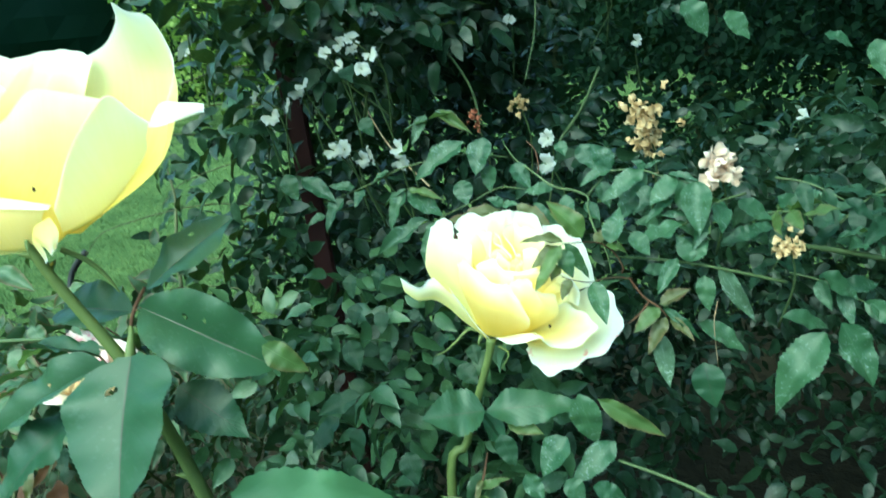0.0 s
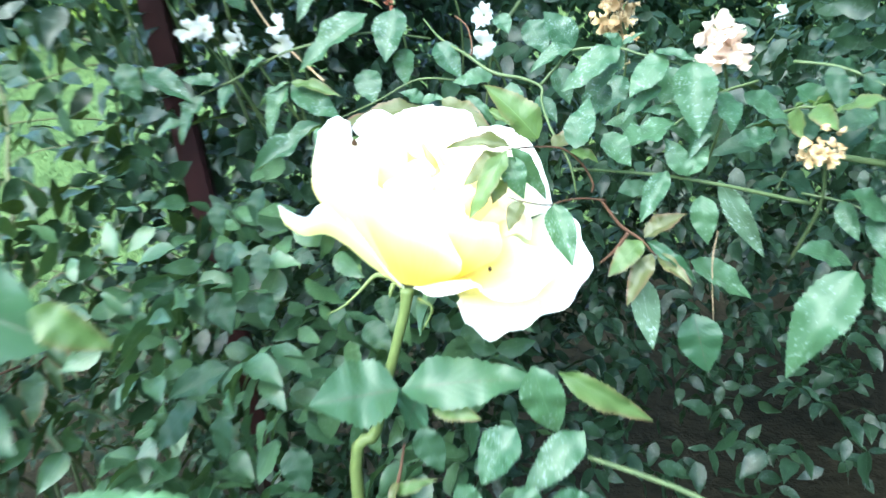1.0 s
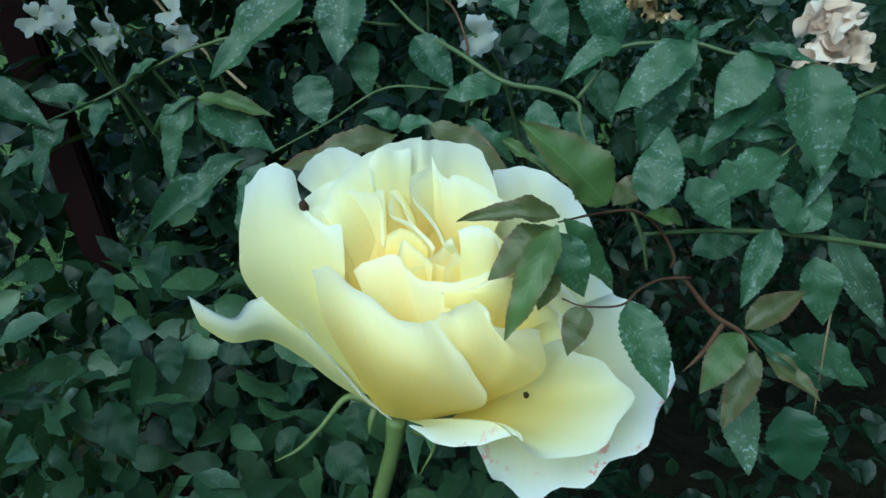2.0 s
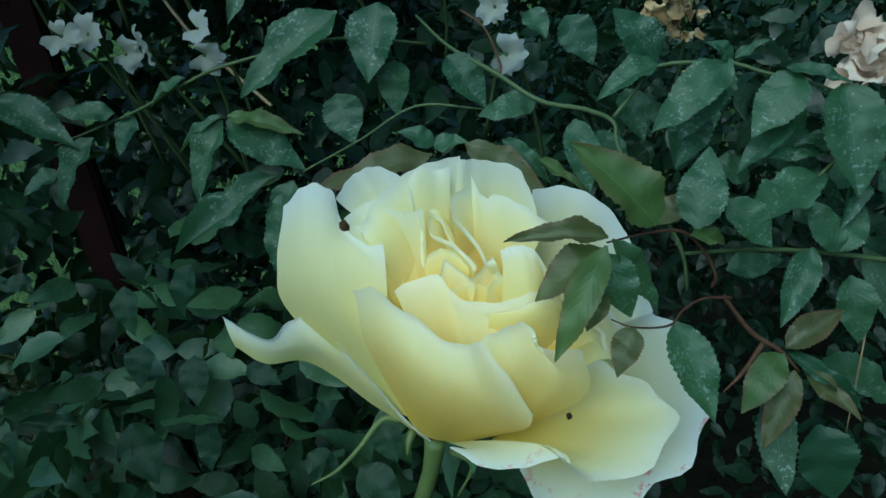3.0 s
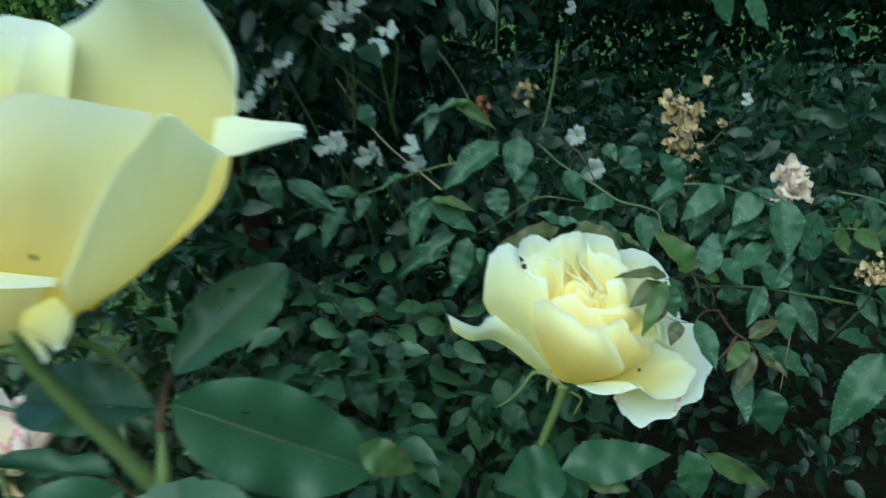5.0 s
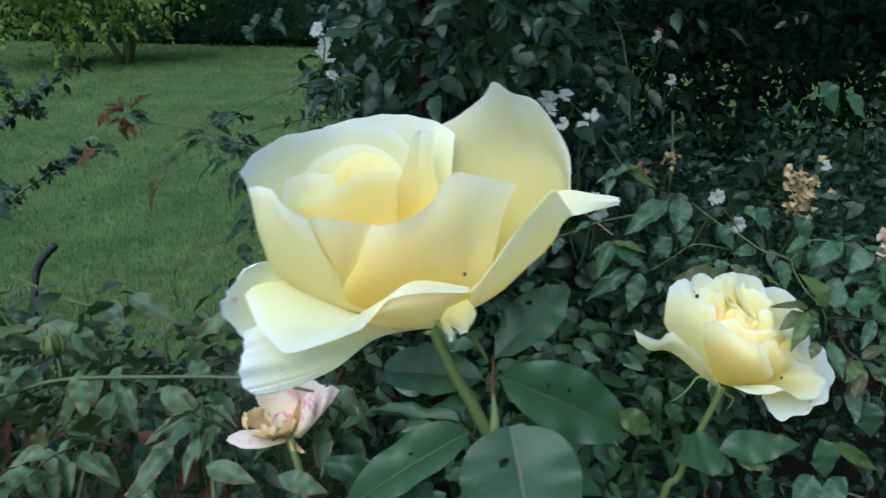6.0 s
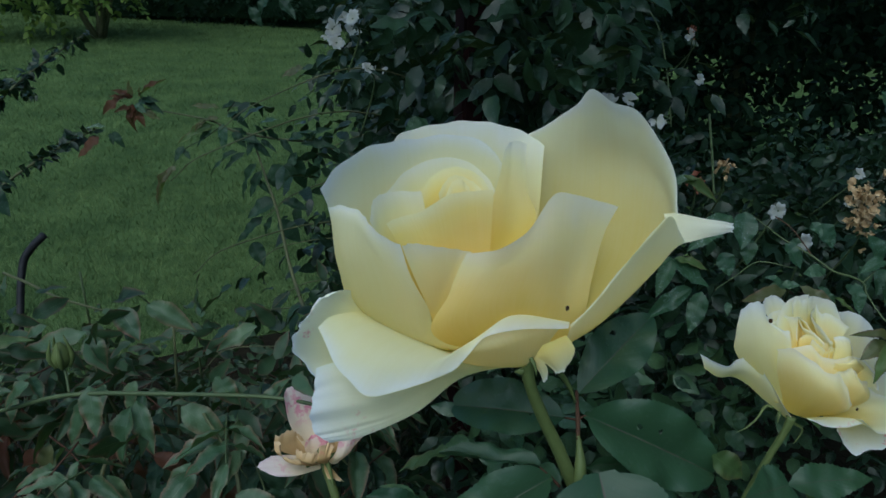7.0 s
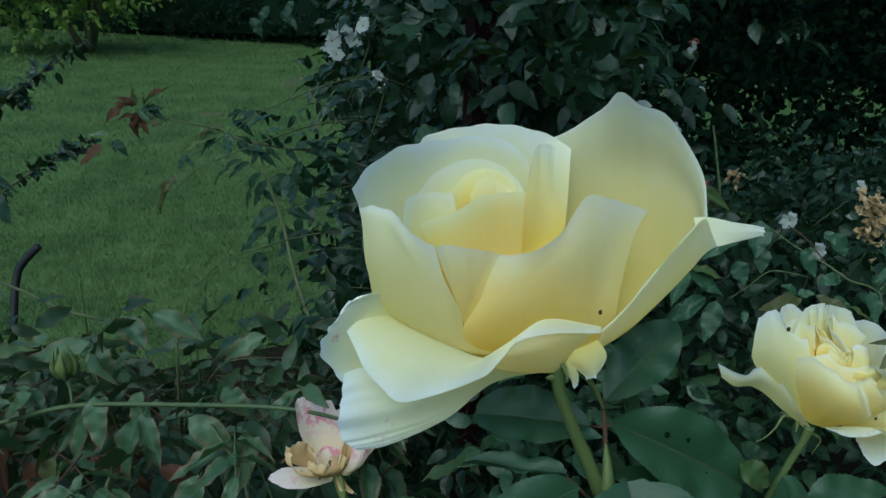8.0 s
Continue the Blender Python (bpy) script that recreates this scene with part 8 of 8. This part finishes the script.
patch("petal", [[(0.41, 0.29, -1.17), (0.59, 0.29, -1.17), (0.76, 0.29, -1.17)],
        [(0.65, 0.25, -0.18), (1.06, 0.43, -0.01), (1.39, 0.49, -0.13)],
        [(0.83, 0.6, 0.7), (1.18, 0.9, 0.91), (1.59, 0.89, 0.63)]],
      PETAL_TAN, faded, origin=PINK0, ripple=0.0013, seed=96, nu=20, nv=16)
patch("petal", [[(0.7, -0.32, -0.81), (0.99, -0.4, -0.75), (1.22, -0.32, -0.81)],
        [(1.31, -0.53, 0.29), (1.76, -0.82, 0.37), (2.1, -0.57, 0.19)],
        [(1.59, 0.21, 1.62), (2.17, 0.19, 2.11), (2.38, -0.08, 0.88)]],
      PETAL_FLECKED, faded, origin=PINK0, ripple=0.0004, seed=97, nu=20, nv=16)
patch("petal", [[(0.8, 0.07, -1.18), (1.06, -0.01, -1.12), (1.25, 0.1, -1.12)],
        [(1.79, 0.04, -0.45), (2.44, 0.13, 0.32), (2.75, 0.6, 0.42)],
        [(2.25, 0.97, 1.36), (3.12, 1, 2), (3.68, 1.26, 1.55)]],
      PETAL_FLECKED, faded, origin=PINK0, ripple=0.0004, seed=98, nu=20, nv=16)
patch("petal", [[(-0.15, 0.5, -1.2), (0.17, 0.67, -1.32), (0.53, 0.67, -1.32)],
        [(-1.49, 1.1, 0.61), (-0.65, 1.62, 0.56), (0.85, 1.62, 0.56)],
        [(-1.94, 1.63, 2.5), (-1.47, 2.24, 2.67), (0.14, 2.32, 2.33)]],
      PETAL_FLECKED, faded, origin=PINK0, ripple=0.0005, seed=99, nu=20, nv=16)
patch("petal", [[(0.1, 1, -1.56), (0.45, 1.08, -1.62), (0.82, 1, -1.56)],
        [(-0.26, 1.66, 0.12), (0.78, 2.05, 0.28), (2.08, 1.66, 0.12)],
        [(-0.24, 2.04, 1.34), (0.96, 2.62, 1.73), (2.63, 2.04, 1.34)]],
      PETAL_FLECKED, faded, origin=PINK0, ripple=0.0005, seed=100, nu=20, nv=16)
patch("petal", [[(0.52, -0.34, -0.88), (0.68, -0.44, -0.85), (0.8, -0.34, -0.88)],
        [(0.59, -0.65, -1.11), (0.88, -0.76, -1.12), (1.13, -0.57, -1.17)],
        [(0.73, -0.77, -1.4), (1.28, -0.98, -1.41), (1.62, -0.8, -1.76)]],
      PETAL_TAN, faded, origin=PINK0, ripple=0.0011, seed=101, nu=20, nv=16)
withered(BLUSH0, 0.0092, PETAL_BLUSH, 11, "drooping faded blush rose", 7, 1.2, 1.75)
for k in range(4):
    a = 1.6 * k + 0.4
    stalk("sepal", [PINKSTEM[0], (PINKSTEM[0][0] + 0.008 * math.cos(a), PINKSTEM[0][1] + 0.008 * math.sin(a), PINKSTEM[0][2] + 0.001), (PINKSTEM[0][0] + 0.014 * math.cos(a), PINKSTEM[0][1] + 0.014 * math.sin(a), PINKSTEM[0][2] - 0.008)], [0.0016, 0.0015, 0.0003], STEM, faded)

# green bud on the low bush
bud = bmesh.new()
bmesh.ops.create_uvsphere(bud, u_segments=14, v_segments=10, radius=1.0)
for v in bud.verts:
    t = v.co.z
    r = 0.0062 * (1.0 - 0.45 * max(t, 0)) * (1 + 0.06 * math.sin(5 * math.atan2(v.co.y, v.co.x)))
    v.co = Vector((v.co.x * r, v.co.y * r, t * 0.0095)) + Vector(BUD0)
for f in bud.faces:
    f.smooth = True
part("bud", bud, STEM, low, "closed green flower bud")
for k in range(5):
    a = 1.257 * k
    d = Vector((math.cos(a), math.sin(a), 0))
    b = Vector(BUD0)
    stalk("sepal", [tuple(b + d * 0.004 + Vector((0, 0, -0.008))), tuple(b + d * 0.0068), tuple(b + d * 0.0045 + Vector((0, 0, 0.012)))], [0.0012, 0.0018, 0.0003], STEM, low)

# stained timber post that carries the climber
post = bmesh.new()
bmesh.ops.create_cube(post, size=1.0)
bmesh.ops.scale(post, vec=(0.016, 0.02, 2.1), verts=post.verts)
bmesh.ops.bevel(post, geom=post.edges[:], offset=0.002, segments=2, affect="EDGES")
bmesh.ops.transform(post, matrix=pose(POST0[0], POST0[1] + 0.02, 1.05, 0, 0, 20), verts=post.verts)
me_post = bpy.data.meshes.new("trellis_post")
post.to_mesh(me_post)
post.free()
me_post.materials.append(POST)
tagged(new("trellis_post", me_post), "dark red-brown timber post inside the climbing rose", "post")
